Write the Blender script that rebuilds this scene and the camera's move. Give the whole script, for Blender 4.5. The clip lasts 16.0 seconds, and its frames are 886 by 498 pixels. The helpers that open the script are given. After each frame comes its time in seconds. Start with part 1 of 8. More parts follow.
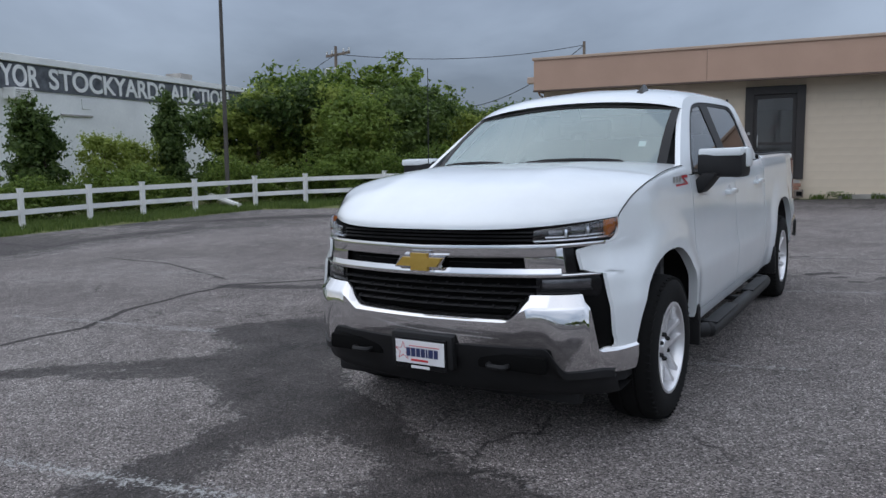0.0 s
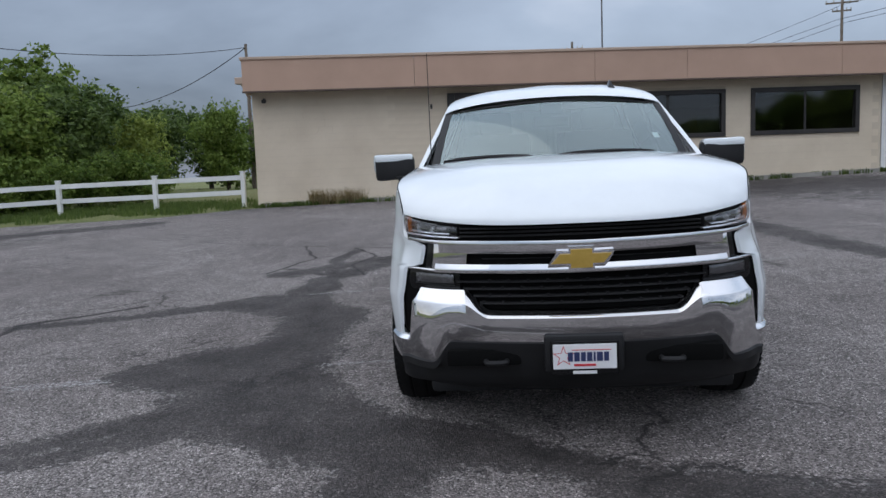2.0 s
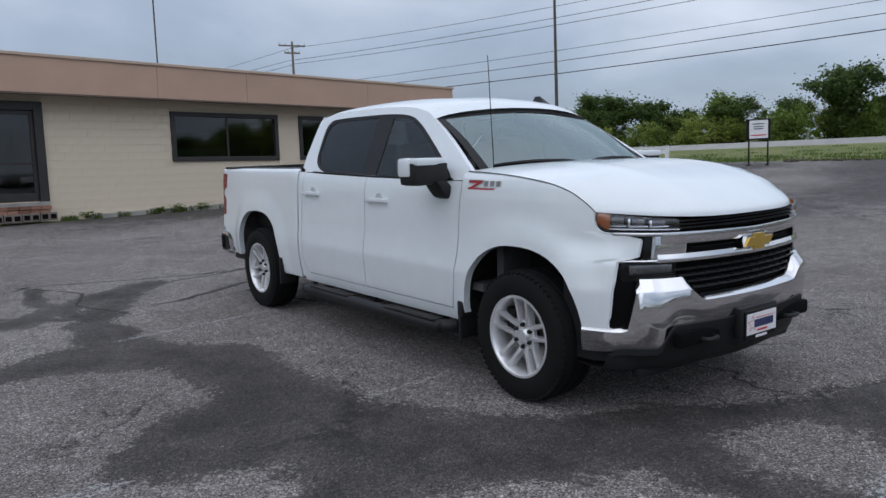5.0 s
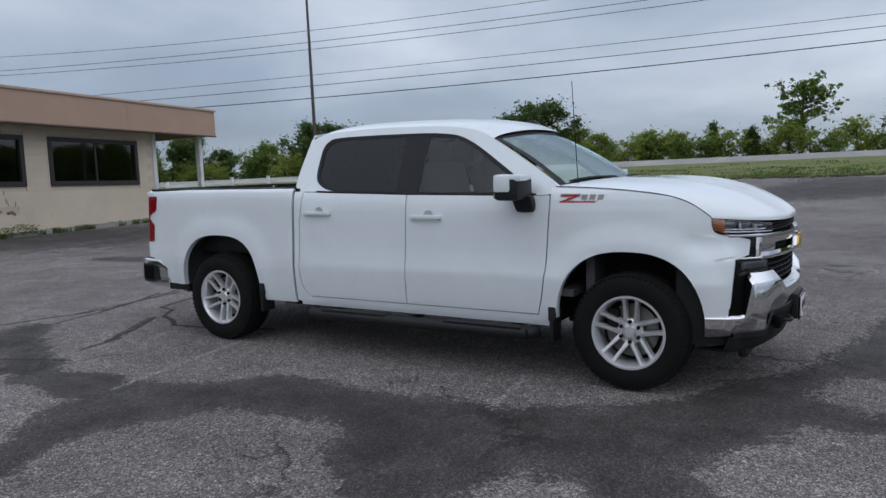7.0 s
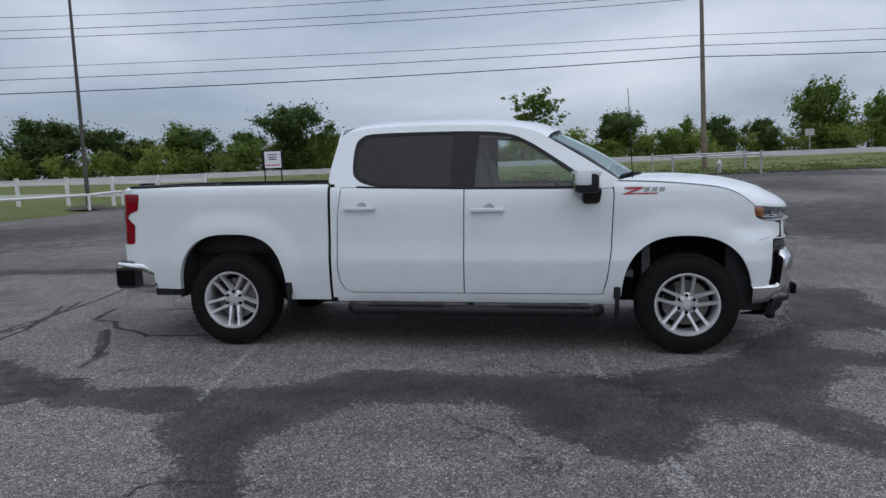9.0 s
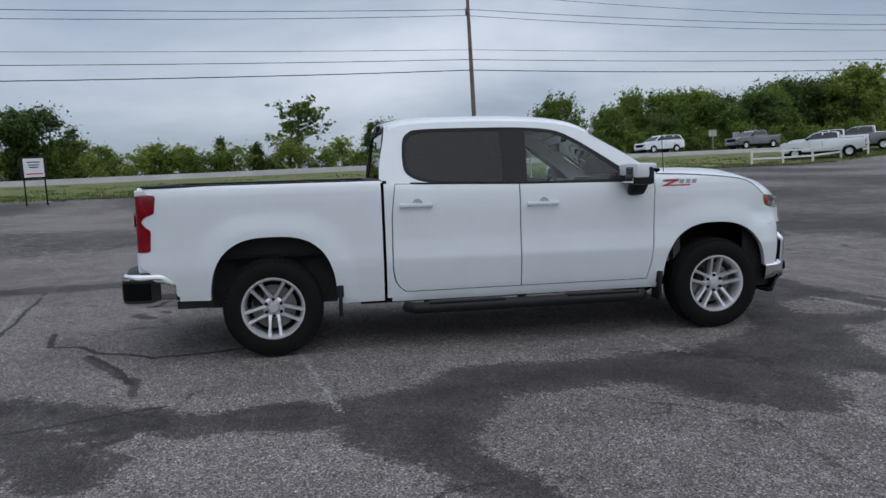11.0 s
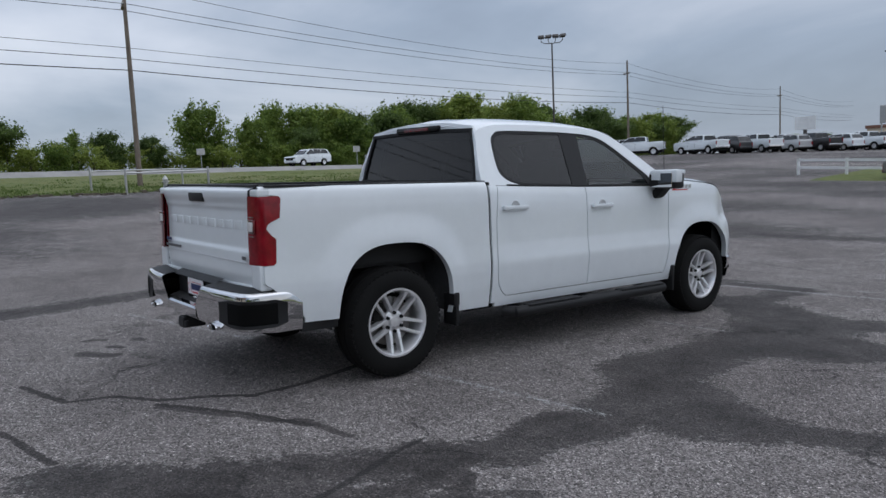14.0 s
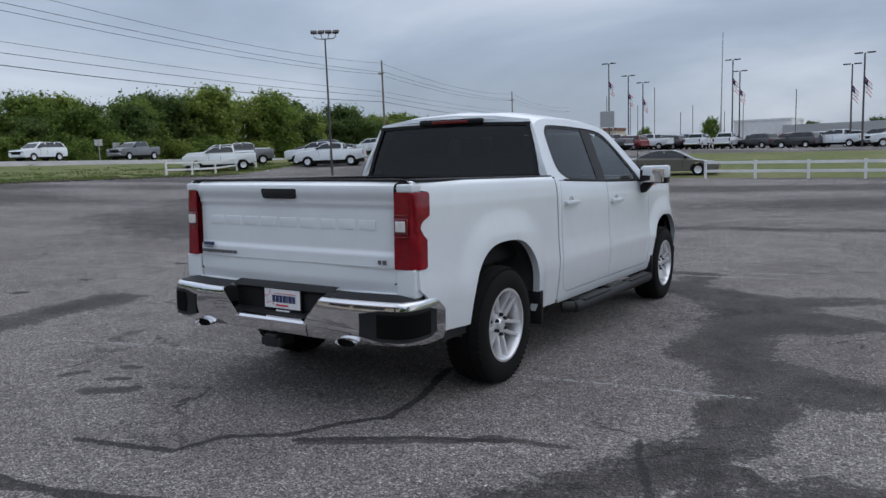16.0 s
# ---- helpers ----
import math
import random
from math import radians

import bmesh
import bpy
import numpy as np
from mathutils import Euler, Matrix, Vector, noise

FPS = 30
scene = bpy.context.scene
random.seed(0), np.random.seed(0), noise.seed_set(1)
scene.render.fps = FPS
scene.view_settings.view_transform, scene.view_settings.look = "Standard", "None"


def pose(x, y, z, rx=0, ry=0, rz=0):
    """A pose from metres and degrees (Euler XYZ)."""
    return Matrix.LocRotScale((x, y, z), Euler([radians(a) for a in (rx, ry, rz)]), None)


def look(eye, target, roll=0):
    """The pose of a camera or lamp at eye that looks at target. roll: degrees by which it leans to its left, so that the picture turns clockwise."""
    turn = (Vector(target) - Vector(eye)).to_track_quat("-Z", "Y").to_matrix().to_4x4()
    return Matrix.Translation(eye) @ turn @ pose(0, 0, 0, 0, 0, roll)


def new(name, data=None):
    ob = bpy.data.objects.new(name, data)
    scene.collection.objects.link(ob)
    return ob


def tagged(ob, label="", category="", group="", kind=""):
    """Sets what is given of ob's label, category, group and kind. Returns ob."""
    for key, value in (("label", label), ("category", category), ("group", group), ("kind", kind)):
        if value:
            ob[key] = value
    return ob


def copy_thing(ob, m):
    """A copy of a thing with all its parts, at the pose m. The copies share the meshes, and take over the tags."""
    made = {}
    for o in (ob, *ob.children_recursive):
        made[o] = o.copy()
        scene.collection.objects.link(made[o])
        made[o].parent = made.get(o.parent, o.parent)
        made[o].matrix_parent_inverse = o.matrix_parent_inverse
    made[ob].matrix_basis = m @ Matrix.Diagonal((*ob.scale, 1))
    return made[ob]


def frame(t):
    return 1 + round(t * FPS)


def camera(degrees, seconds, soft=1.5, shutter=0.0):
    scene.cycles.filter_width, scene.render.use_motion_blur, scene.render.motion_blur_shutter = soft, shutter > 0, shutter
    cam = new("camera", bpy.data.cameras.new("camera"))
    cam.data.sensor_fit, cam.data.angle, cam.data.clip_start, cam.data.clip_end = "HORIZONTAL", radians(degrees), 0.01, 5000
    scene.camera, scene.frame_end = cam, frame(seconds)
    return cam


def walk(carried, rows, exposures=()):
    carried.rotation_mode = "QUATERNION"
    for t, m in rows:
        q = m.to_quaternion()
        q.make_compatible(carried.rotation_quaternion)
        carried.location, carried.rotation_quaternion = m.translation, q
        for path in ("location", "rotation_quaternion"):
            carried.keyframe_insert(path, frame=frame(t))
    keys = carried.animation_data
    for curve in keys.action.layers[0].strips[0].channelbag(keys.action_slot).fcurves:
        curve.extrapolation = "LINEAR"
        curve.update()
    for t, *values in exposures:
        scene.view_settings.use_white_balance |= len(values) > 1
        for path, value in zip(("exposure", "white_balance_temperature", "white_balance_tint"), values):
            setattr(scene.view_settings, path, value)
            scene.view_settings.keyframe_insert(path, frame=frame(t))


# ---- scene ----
cam = camera(61.4, 16.0)
PATH = [
    (0, (2.073, -3.978, 1.391), (1.0, -2.303, 1.184), -0.6),
    (0.5, (1.502, -4.168, 1.372), (0.654, -2.37, 1.15), -0.8),
    (0.7, (1.26, -4.235, 1.361), (0.517, -2.392, 1.128), -1.2),
    (1, (0.904, -4.33, 1.384), (0.303, -2.437, 1.148), -1.2),
    (1.5, (0.287, -4.375, 1.38), (-0.109, -2.428, 1.156), -1.5),
    (2, (-0.341, -4.388, 1.378), (-0.518, -2.407, 1.164), -2.1),
    (2.5, (-0.945, -4.314, 1.369), (-0.858, -2.328, 1.148), -2.3),
    (3, (-1.541, -4.188, 1.362), (-1.19, -2.233, 1.131), -1.9),
    (3.5, (-2.159, -4.029, 1.364), (-1.569, -2.132, 1.137), -1.7),
    (4, (-2.748, -3.805, 1.385), (-1.936, -1.991, 1.166), -1.8),
    (4.2, (-2.996, -3.707, 1.373), (-2.102, -1.931, 1.161), -1.9),
    (6.3, (-5.154, -2.127, 1.394), (-3.591, -0.891, 1.221), -2.3),
    (6.5, (-5.346, -1.937, 1.413), (-3.734, -0.764, 1.249), -2.4),
    (7, (-5.722, -1.458, 1.412), (-4.009, -0.438, 1.251), -2.8),
    (7.5, (-6.076, -0.949, 1.424), (-4.285, -0.077, 1.242), -3.0),
    (8, (-6.395, -0.382, 1.429), (-4.531, 0.319, 1.243), -2.9),
    (8.5, (-6.662, 0.195, 1.449), (-4.742, 0.727, 1.269), -2.9),
    (9, (-6.882, 0.786, 1.458), (-4.923, 1.146, 1.275), -2.9),
    (9.2, (-6.934, 1.042, 1.452), (-4.964, 1.334, 1.261), -2.7),
    (11.3, (-6.9, 3.643, 1.513), (-4.951, 3.246, 1.306), -3.6),
    (11.5, (-6.833, 3.876, 1.551), (-4.897, 3.424, 1.336), -3.5),
    (12, (-6.633, 4.472, 1.566), (-4.74, 3.862, 1.355), -3.3),
    (12.5, (-6.341, 5.059, 1.563), (-4.515, 4.273, 1.352), -3.0),
    (13, (-6.024, 5.619, 1.57), (-4.271, 4.678, 1.364), -2.9),
    (13.5, (-5.658, 6.151, 1.583), (-3.994, 5.062, 1.374), -2.9),
    (14, (-5.262, 6.63, 1.602), (-3.695, 5.406, 1.384), -2.6),
    (14.5, (-4.846, 7.086, 1.624), (-3.393, 5.732, 1.391), -2.5),
    (15, (-4.364, 7.471, 1.654), (-3.024, 6.006, 1.413), -2.3),
    (15.5, (-3.834, 7.807, 1.666), (-2.625, 6.236, 1.405), -2.2),
    (16, (-3.25, 8.046, 1.675), (-2.189, 6.369, 1.422), -2.1),
]
walk(cam, [(t, look(eye, target, roll)) for t, eye, target, roll in PATH], exposures=[(0.0, 0.18), (2.5, 0.22), (4.0, 0.18), (7.0, -0.05), (9.0, -0.09), (12.0, -0.09), (14.0, -0.05), (16.0, 0.05)])

# ---- light and sky ----
SUN_EL, SUN_AZ = 47.0, 262.0


def make_world():
    w = bpy.data.worlds.new("overcast_sky")
    scene.world = w
    w.use_nodes = True
    nt = w.node_tree
    nt.nodes.clear()
    out = nt.nodes.new("ShaderNodeOutputWorld")
    bg = nt.nodes.new("ShaderNodeBackground")
    bg.inputs["Strength"].default_value = 1.0
    sky = nt.nodes.new("ShaderNodeTexSky")
    sky.sky_type = "NISHITA"
    sky.sun_disc = False
    sky.sun_elevation = radians(SUN_EL)
    sky.sun_rotation = radians(SUN_AZ)
    gain = nt.nodes.new("ShaderNodeVectorMath")
    gain.operation = "SCALE"
    gain.inputs["Scale"].default_value = 0.1
    nt.links.new(sky.outputs[0], gain.inputs[0])
    co = nt.nodes.new("ShaderNodeTexCoord")
    sep = nt.nodes.new("ShaderNodeSeparateXYZ")
    nt.links.new(co.outputs["Generated"], sep.inputs[0])

    def math_node(op, a, b=None, c=None):
        n = nt.nodes.new("ShaderNodeMath")
        n.operation = op
        for i, v in enumerate((a, b, c)):
            if v is None:
                continue
            if isinstance(v, (int, float)):
                n.inputs[i].default_value = v
            else:
                nt.links.new(v, n.inputs[i])
        return n.outputs[0]

    # clouds lie on a flat layer: project the direction on it
    den = math_node("ADD", math_node("MAXIMUM", sep.outputs["Z"], 0.0), 0.22)
    flat = nt.nodes.new("ShaderNodeCombineXYZ")
    nt.links.new(math_node("DIVIDE", sep.outputs["X"], den), flat.inputs[0])
    nt.links.new(math_node("DIVIDE", sep.outputs["Y"], den), flat.inputs[1])
    big = nt.nodes.new("ShaderNodeTexNoise")
    big.inputs["Scale"].default_value = 0.55
    big.inputs["Detail"].default_value = 7
    big.inputs["Roughness"].default_value = 0.52
    big.inputs["Distortion"].default_value = 0.35
    nt.links.new(flat.outputs[0], big.inputs["Vector"])
    # the storm bank stands over the back lot, the sky clears towards the road
    bank = nt.nodes.new("ShaderNodeVectorMath")
    bank.operation = "DOT_PRODUCT"
    nt.links.new(co.outputs["Generated"], bank.inputs[0])
    bank.inputs[1].default_value = (-0.86, 0.50, 0.0)
    dark = math_node("MULTIPLY_ADD", math_node("MULTIPLY", math_node("MAXIMUM", bank.outputs["Value"], 0.0), math_node("MAXIMUM", math_node("MULTIPLY_ADD", sep.outputs["Z"], -0.9, 1.0), 0.0)), -0.36, 0.47)
    low = math_node("MULTIPLY_ADD", sep.outputs["Z"], 0.25, -0.03)
    tone = math_node("ADD", math_node("ADD", dark, low), math_node("MULTIPLY_ADD", big.outputs["Fac"], 0.95, -0.475))
    ramp = nt.nodes.new("ShaderNodeValToRGB")
    e = ramp.color_ramp.elements
    e[0].position, e[0].color = 0.12, (0.095, 0.116, 0.157, 1)
    e[1].position, e[1].color = 0.90, (0.655, 0.675, 0.73, 1)
    m = e.new(0.42)
    m.color = (0.243, 0.29, 0.370, 1)
    m = e.new(0.62)
    m.color = (0.435, 0.472, 0.55, 1)
    nt.links.new(tone, ramp.inputs[0])
    mix = nt.nodes.new("ShaderNodeMix")
    mix.data_type = "RGBA"
    mix.inputs["Factor"].default_value = 0.9
    nt.links.new(gain.outputs[0], mix.inputs["A"])
    nt.links.new(ramp.outputs[0], mix.inputs["B"])
    # the cloud cover is brightest half way up and thicker overhead
    up = math_node("MAXIMUM", sep.outputs["Z"], 0.0)
    nt.links.new(mix.outputs["Result"], bg.inputs["Color"])
    height = nt.nodes.new("ShaderNodeValToRGB")
    he = height.color_ramp.elements
    he[0].position, he[0].color = 0.0, (0.27, 0.27, 0.27, 1)
    he[1].position, he[1].color = 1.0, (0.34, 0.34, 0.34, 1)
    for at, value in ((0.28, 0.315), (0.48, 0.475), (0.75, 0.45)):
        he.new(at).color = (value, value, value, 1)
    nt.links.new(up, height.inputs[0])
    nt.links.new(math_node("MULTIPLY", height.outputs[0], 5.0), bg.inputs["Strength"])
    nt.links.new(bg.outputs[0], out.inputs["Surface"])


make_world()
sun_data = bpy.data.lights.new("sun", "SUN")
sun_data.energy, sun_data.angle, sun_data.color = 0.5, radians(100), (1.0, 0.97, 0.93)
sun = new("sun", sun_data)
_az = radians(SUN_AZ)
sun.matrix_world = look((0, 0, 60), (-math.sin(_az) * math.cos(radians(SUN_EL)) * 60, -math.cos(_az) * math.cos(radians(SUN_EL)) * 60, 60 - 60 * math.sin(radians(SUN_EL))))


# ---- materials ----
class Mat:
    """A node material with short calls for its nodes."""

    def __init__(self, name, colour=(0.5, 0.5, 0.5), rough=0.5, metal=0.0, **more):
        self.m = bpy.data.materials.new(name)
        self.m.use_nodes = True
        self.nt = self.m.node_tree
        self.b = self.nt.nodes["Principled BSDF"]
        self.b.inputs["Base Color"].default_value = (*colour, 1)
        self.b.inputs["Roughness"].default_value = rough
        self.b.inputs["Metallic"].default_value = metal
        for k, v in more.items():
            self.b.inputs[k.replace("_", " ")].default_value = v
        self.pos = None

    def node(self, kind, **values):
        n = self.nt.nodes.new(kind)
        for k, v in values.items():
            n.inputs[k.replace("_", " ")].default_value = v
        return n

    def link(self, a, b):
        self.nt.links.new(a, b)

    def coords(self, kind="Object"):
        if self.pos is None:
            self.pos = self.nt.nodes.new("ShaderNodeTexCoord")
        return self.pos.outputs[kind]

    def noise(self, scale, detail=4, rough=0.55, vec=None, stretch=None, distortion=0.0):
        n = self.node("ShaderNodeTexNoise", Scale=scale, Detail=detail, Roughness=rough, Distortion=distortion)
        src = vec if vec is not None else self.coords()
        if stretch:
            mp = self.node("ShaderNodeMapping")
            mp.inputs["Scale"].default_value = stretch
            self.link(src, mp.inputs[0])
            src = mp.outputs[0]
        self.link(src, n.inputs["Vector"])
        return n.outputs["Fac"]

    def calc(self, op, a, b=None, c=None, clamp=False):
        n = self.nt.nodes.new("ShaderNodeMath")
        n.operation, n.use_clamp = op, clamp
        for i, v in enumerate((a, b, c)):
            if v is None:
                continue
            if isinstance(v, (int, float)):
                n.inputs[i].default_value = v
            else:
                self.link(v, n.inputs[i])
        return n.outputs[0]

    def ramp(self, fac, *stops):
        r = self.nt.nodes.new("ShaderNodeValToRGB")
        el = r.color_ramp.elements
        while len(el) < len(stops):
            el.new(0.5)
        for e, (p, c) in zip(el, stops):
            e.position = p
            e.color = (c, c, c, 1) if isinstance(c, (int, float)) else (*c, 1)
        self.link(fac, r.inputs[0])
        return r.outputs[0]

    def mix(self, fac, a, b, blend="MIX"):
        n = self.nt.nodes.new("ShaderNodeMix")
        n.data_type, n.blend_type = "RGBA", blend
        for key, v in (("Factor", fac), ("A", a), ("B", b)):
            sock = n.inputs[key] if key == "Factor" else [s for s in n.inputs if s.name == key and s.type == "RGBA"][0]
            if isinstance(v, (int, float)):
                sock.default_value = v if key == "Factor" else (v, v, v, 1)
            elif isinstance(v, tuple):
                sock.default_value = (*v, 1)
            else:
                self.link(v, sock)
        return [s for s in n.outputs if s.type == "RGBA"][0]

    def colour(self, out):
        self.link(out, self.b.inputs["Base Color"])
        return self

    def rough(self, out):
        self.link(out, self.b.inputs["Roughness"])
        return self

    def bump(self, height, strength=0.3, dist=0.01):
        n = self.node("ShaderNodeBump", Strength=strength, Distance=dist)
        self.link(height, n.inputs["Height"])
        self.link(n.outputs[0], self.b.inputs["Normal"])
        return self

    def random(self):
        return self.nt.nodes.new("ShaderNodeObjectInfo").outputs["Random"]

    def island(self):
        return self.nt.nodes.new("ShaderNodeNewGeometry").outputs["Random Per Island"]


def mottled(name, c1, c2, scale=3.0, rough=0.6, fine=60.0, bump=0.15, dist=0.004, metal=0.0, per_object=0.0, **more):
    """Colour that wanders between two tones at a coarse and a fine scale, with fine relief."""
    k = Mat(name, c1, rough, metal, **more)
    coarse, small = k.noise(scale, 5), k.noise(fine, 3)
    f = k.calc("ADD", k.calc("MULTIPLY", coarse, 0.75), k.calc("MULTIPLY", small, 0.25))
    if per_object:
        f = k.calc("ADD", f, k.calc("MULTIPLY_ADD", k.random(), per_object, -per_object / 2))
    k.colour(k.ramp(f, (0.32, c1), (0.68, c2)))
    k.rough(k.calc("MULTIPLY_ADD", coarse, 0.2, rough - 0.1))
    k.bump(small, bump, dist)
    return k.m


def asphalt_material():
    k = Mat("asphalt", (0.08, 0.08, 0.08), 0.9)
    pos = k.coords("Object")
    stain = k.node("ShaderNodeAttribute")
    stain.attribute_name = "stain"
    line = k.node("ShaderNodeAttribute")
    line.attribute_name = "line"
    crack = k.node("ShaderNodeAttribute")
    crack.attribute_name = "crack"

    def chips(scale):
        v = k.node("ShaderNodeTexVoronoi", Scale=scale)
        k.link(pos, v.inputs["Vector"])
        one = k.node("ShaderNodeSeparateXYZ")
        k.link(v.outputs["Color"], one.inputs[0])
        return one.outputs[0], v.outputs["Distance"]

    tone, dist = chips(130.0)
    tone2, dist2 = chips(58.0)
    stone = k.ramp(tone, (0.0, 0.30), (0.3, 0.70), (0.7, 1.06), (0.92, 1.5), (1.0, 2.6))
    stone2 = k.ramp(tone2, (0.0, 0.74), (0.6, 1.0), (0.9, 1.10), (1.0, 1.45))
    grain = k.mix(1.0, stone, stone2, "MULTIPLY")
    broad = k.noise(0.35, 5)
    mid = k.noise(2.6, 6, 0.62)
    fine = k.noise(13, 5, 0.65)
    tone3 = k.calc("ADD", k.calc("MULTIPLY", mid, 0.6), k.calc("MULTIPLY", fine, 0.4))
    base = k.ramp(tone3, (0.34, (0.226, 0.203, 0.193)), (0.66, (0.366, 0.332, 0.316)))
    base = k.mix(k.ramp(broad, (0.42, 0.0), (0.62, 0.6)), base, k.mix(1.0, base, (0.62, 0.60, 0.60), "MULTIPLY"))
    # small pits where stones have come loose
    pits = k.ramp(k.noise(75, 3, 0.7), (0.38, 0.30), (0.47, 1.0))
    base = k.mix(1.0, k.mix(1.0, base, grain, "MULTIPLY"), pits, "MULTIPLY")
    # dark seal coat: its rim is frayed and crumbles, its inside is worn thin in places
    fray = k.calc("ADD", k.calc("MULTIPLY", k.noise(3.2, 7, 0.68, distortion=0.7), 0.6), k.calc("MULTIPLY", k.noise(21, 6, 0.72), 0.55))
    edge = k.calc("ADD", stain.outputs["Fac"], k.calc("MULTIPLY_ADD", fray, 1.7, -0.98))
    wet = k.ramp(edge, (0.40, 0.0), (0.47, 0.80), (0.9, 1.0))
    worn = k.ramp(k.calc("ADD", k.calc("MULTIPLY", k.noise(1.6, 6, 0.65), 0.7), k.calc("MULTIPLY", k.noise(45, 4, 0.7), 0.3)), (0.40, 1.0), (0.64, 0.66))
    tar = k.mix(1.0, k.ramp(tone3, (0.34, (0.021, 0.018, 0.017)), (0.68, (0.054, 0.0455, 0.043))), k.mix(0.75, (1, 1, 1), grain), "MULTIPLY")
    colour = k.mix(k.calc("MULTIPLY", wet, worn), base, tar)
    # pale loose stones along the crumbling rim
    rim = k.calc("MULTIPLY", k.ramp(edge, (0.30, 0.0), (0.45, 1.0), (0.62, 0.0)), k.ramp(tone2, (0.86, 0.0), (0.90, 1.0)))
    colour = k.mix(k.calc("MULTIPLY", rim, 0.55), colour, (0.34, 0.33, 0.32))
    # cracks: the long ones, and a web of hairlines in tired stretches
    cr = k.calc("ADD", crack.outputs["Fac"], k.calc("MULTIPLY_ADD", k.noise(11, 5, 0.65), 1.1, -0.60))
    colour = k.mix(k.ramp(cr, (0.49, 0.0), (0.62, 0.80)), colour, (0.018, 0.016, 0.016))
    web = k.node("ShaderNodeTexVoronoi", Scale=0.8)
    web.feature = "DISTANCE_TO_EDGE"
    bend = k.node("ShaderNodeTexNoise", Scale=1.7, Detail=6, Roughness=0.65)
    k.link(pos, bend.inputs["Vector"])
    bent = k.node("ShaderNodeVectorMath")
    bent.operation = "MULTIPLY_ADD"
    k.link(bend.outputs["Color"], bent.inputs[0])
    bent.inputs[1].default_value = (0.9, 0.9, 0.0)
    k.link(pos, bent.inputs[2])
    k.link(bent.outputs[0], web.inputs["Vector"])
    tired = k.ramp(k.noise(0.55, 4), (0.50, 0.0), (0.60, 1.0))
    hair = k.calc("MULTIPLY", k.ramp(web.outputs["Distance"], (0.004, 1.0), (0.012, 0.0)), tired)
    colour = k.mix(k.calc("MULTIPLY", hair, 0.75), colour, (0.025, 0.023, 0.022))
    # worn parking paint
    wear = k.calc("ADD", line.outputs["Fac"], k.calc("MULTIPLY_ADD", k.noise(38, 6, 0.8), 3.6, -2.32))
    colour = k.mix(k.ramp(wear, (0.42, 0.0), (0.56, 0.85)), colour, (0.50, 0.50, 0.49))
    k.colour(colour)
    k.rough(k.mix(wet, k.ramp(mid, (0.2, 0.86), (0.8, 0.98)), k.ramp(fine, (0.2, 0.62), (0.8, 0.86))))
    k.b.inputs["Specular IOR Level"].default_value = 0.35
    k.bump(k.calc("ADD", k.calc("ADD", k.calc("MULTIPLY_ADD", dist, -1.0, 1.0), k.calc("MULTIPLY", hair, -2.0)), k.calc("ADD", k.calc("MULTIPLY", dist2, -0.8), k.calc("MULTIPLY", fine, 0.6))), 1.0, 0.010)
    return k.m


def grass_ground_material():
    k = Mat("grass_ground", (0.06, 0.1, 0.03), 0.95)
    a, b, c = k.noise(0.12, 5), k.noise(1.7, 6, 0.65), k.noise(28, 4, 0.7)
    green = k.mix(k.ramp(b, (0.3, 0.0), (0.7, 1.0)), (0.080, 0.110, 0.024), (0.160, 0.178, 0.046))
    dry = k.mix(c, (0.18, 0.165, 0.07), (0.28, 0.245, 0.12))
    k.colour(k.mix(k.ramp(a, (0.46, 0.0), (0.66, 0.65)), green, dry))
    k.bump(k.calc("ADD", b, c), 0.7, 0.06)
    return k.m


def leaf_material(name, dark, light, rough=0.55):
    k = Mat(name, dark, rough)
    v = k.calc("ADD", k.calc("MULTIPLY", k.island(), 0.6), k.calc("MULTIPLY", k.noise(0.7, 3), 0.45))
    v = k.calc("ADD", v, k.calc("MULTIPLY_ADD", k.random(), 0.3, -0.15))
    k.colour(k.ramp(v, (0.15, dark), (0.85, light)))
    k.b.inputs["Specular IOR Level"].default_value = 0.25
    glow = k.node("ShaderNodeBsdfTranslucent")
    k.link(k.b.inputs["Base Color"].links[0].from_socket, glow.inputs["Color"])
    both = k.node("ShaderNodeMixShader")
    both.inputs[0].default_value = 0.48
    k.link(k.b.outputs[0], both.inputs[1])
    k.link(glow.outputs[0], both.inputs[2])
    k.link(both.outputs[0], k.nt.nodes["Material Output"].inputs["Surface"])
    return k.m


M_ASPHALT = asphalt_material()
M_GRASS = grass_ground_material()
M_ROAD = mottled("concrete_road", (0.24, 0.235, 0.225), (0.36, 0.35, 0.33), 0.6, 0.9)
M_FASCIA = mottled("tan_metal_fascia", (0.42, 0.275, 0.20), (0.49, 0.325, 0.24), 0.8, 0.62, 30, 0.08)
M_CAP = mottled("roof_cap", (0.42, 0.31, 0.235), (0.52, 0.39, 0.30), 1.5, 0.5)
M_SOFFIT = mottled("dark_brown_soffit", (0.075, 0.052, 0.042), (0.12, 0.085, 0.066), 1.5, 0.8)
M_WALL = mottled("cream_painted_block", (0.60, 0.505, 0.385), (0.72, 0.62, 0.485), 0.9, 0.85, 40, 0.35, 0.006, per_object=0.03)
M_MORTAR = mottled("painted_mortar", (0.54, 0.455, 0.35), (0.64, 0.55, 0.43), 0.9, 0.95)
M_DARKFRAME = mottled("dark_bronze_frame", (0.018, 0.016, 0.015), (0.036, 0.03, 0.027), 3.0, 0.45)
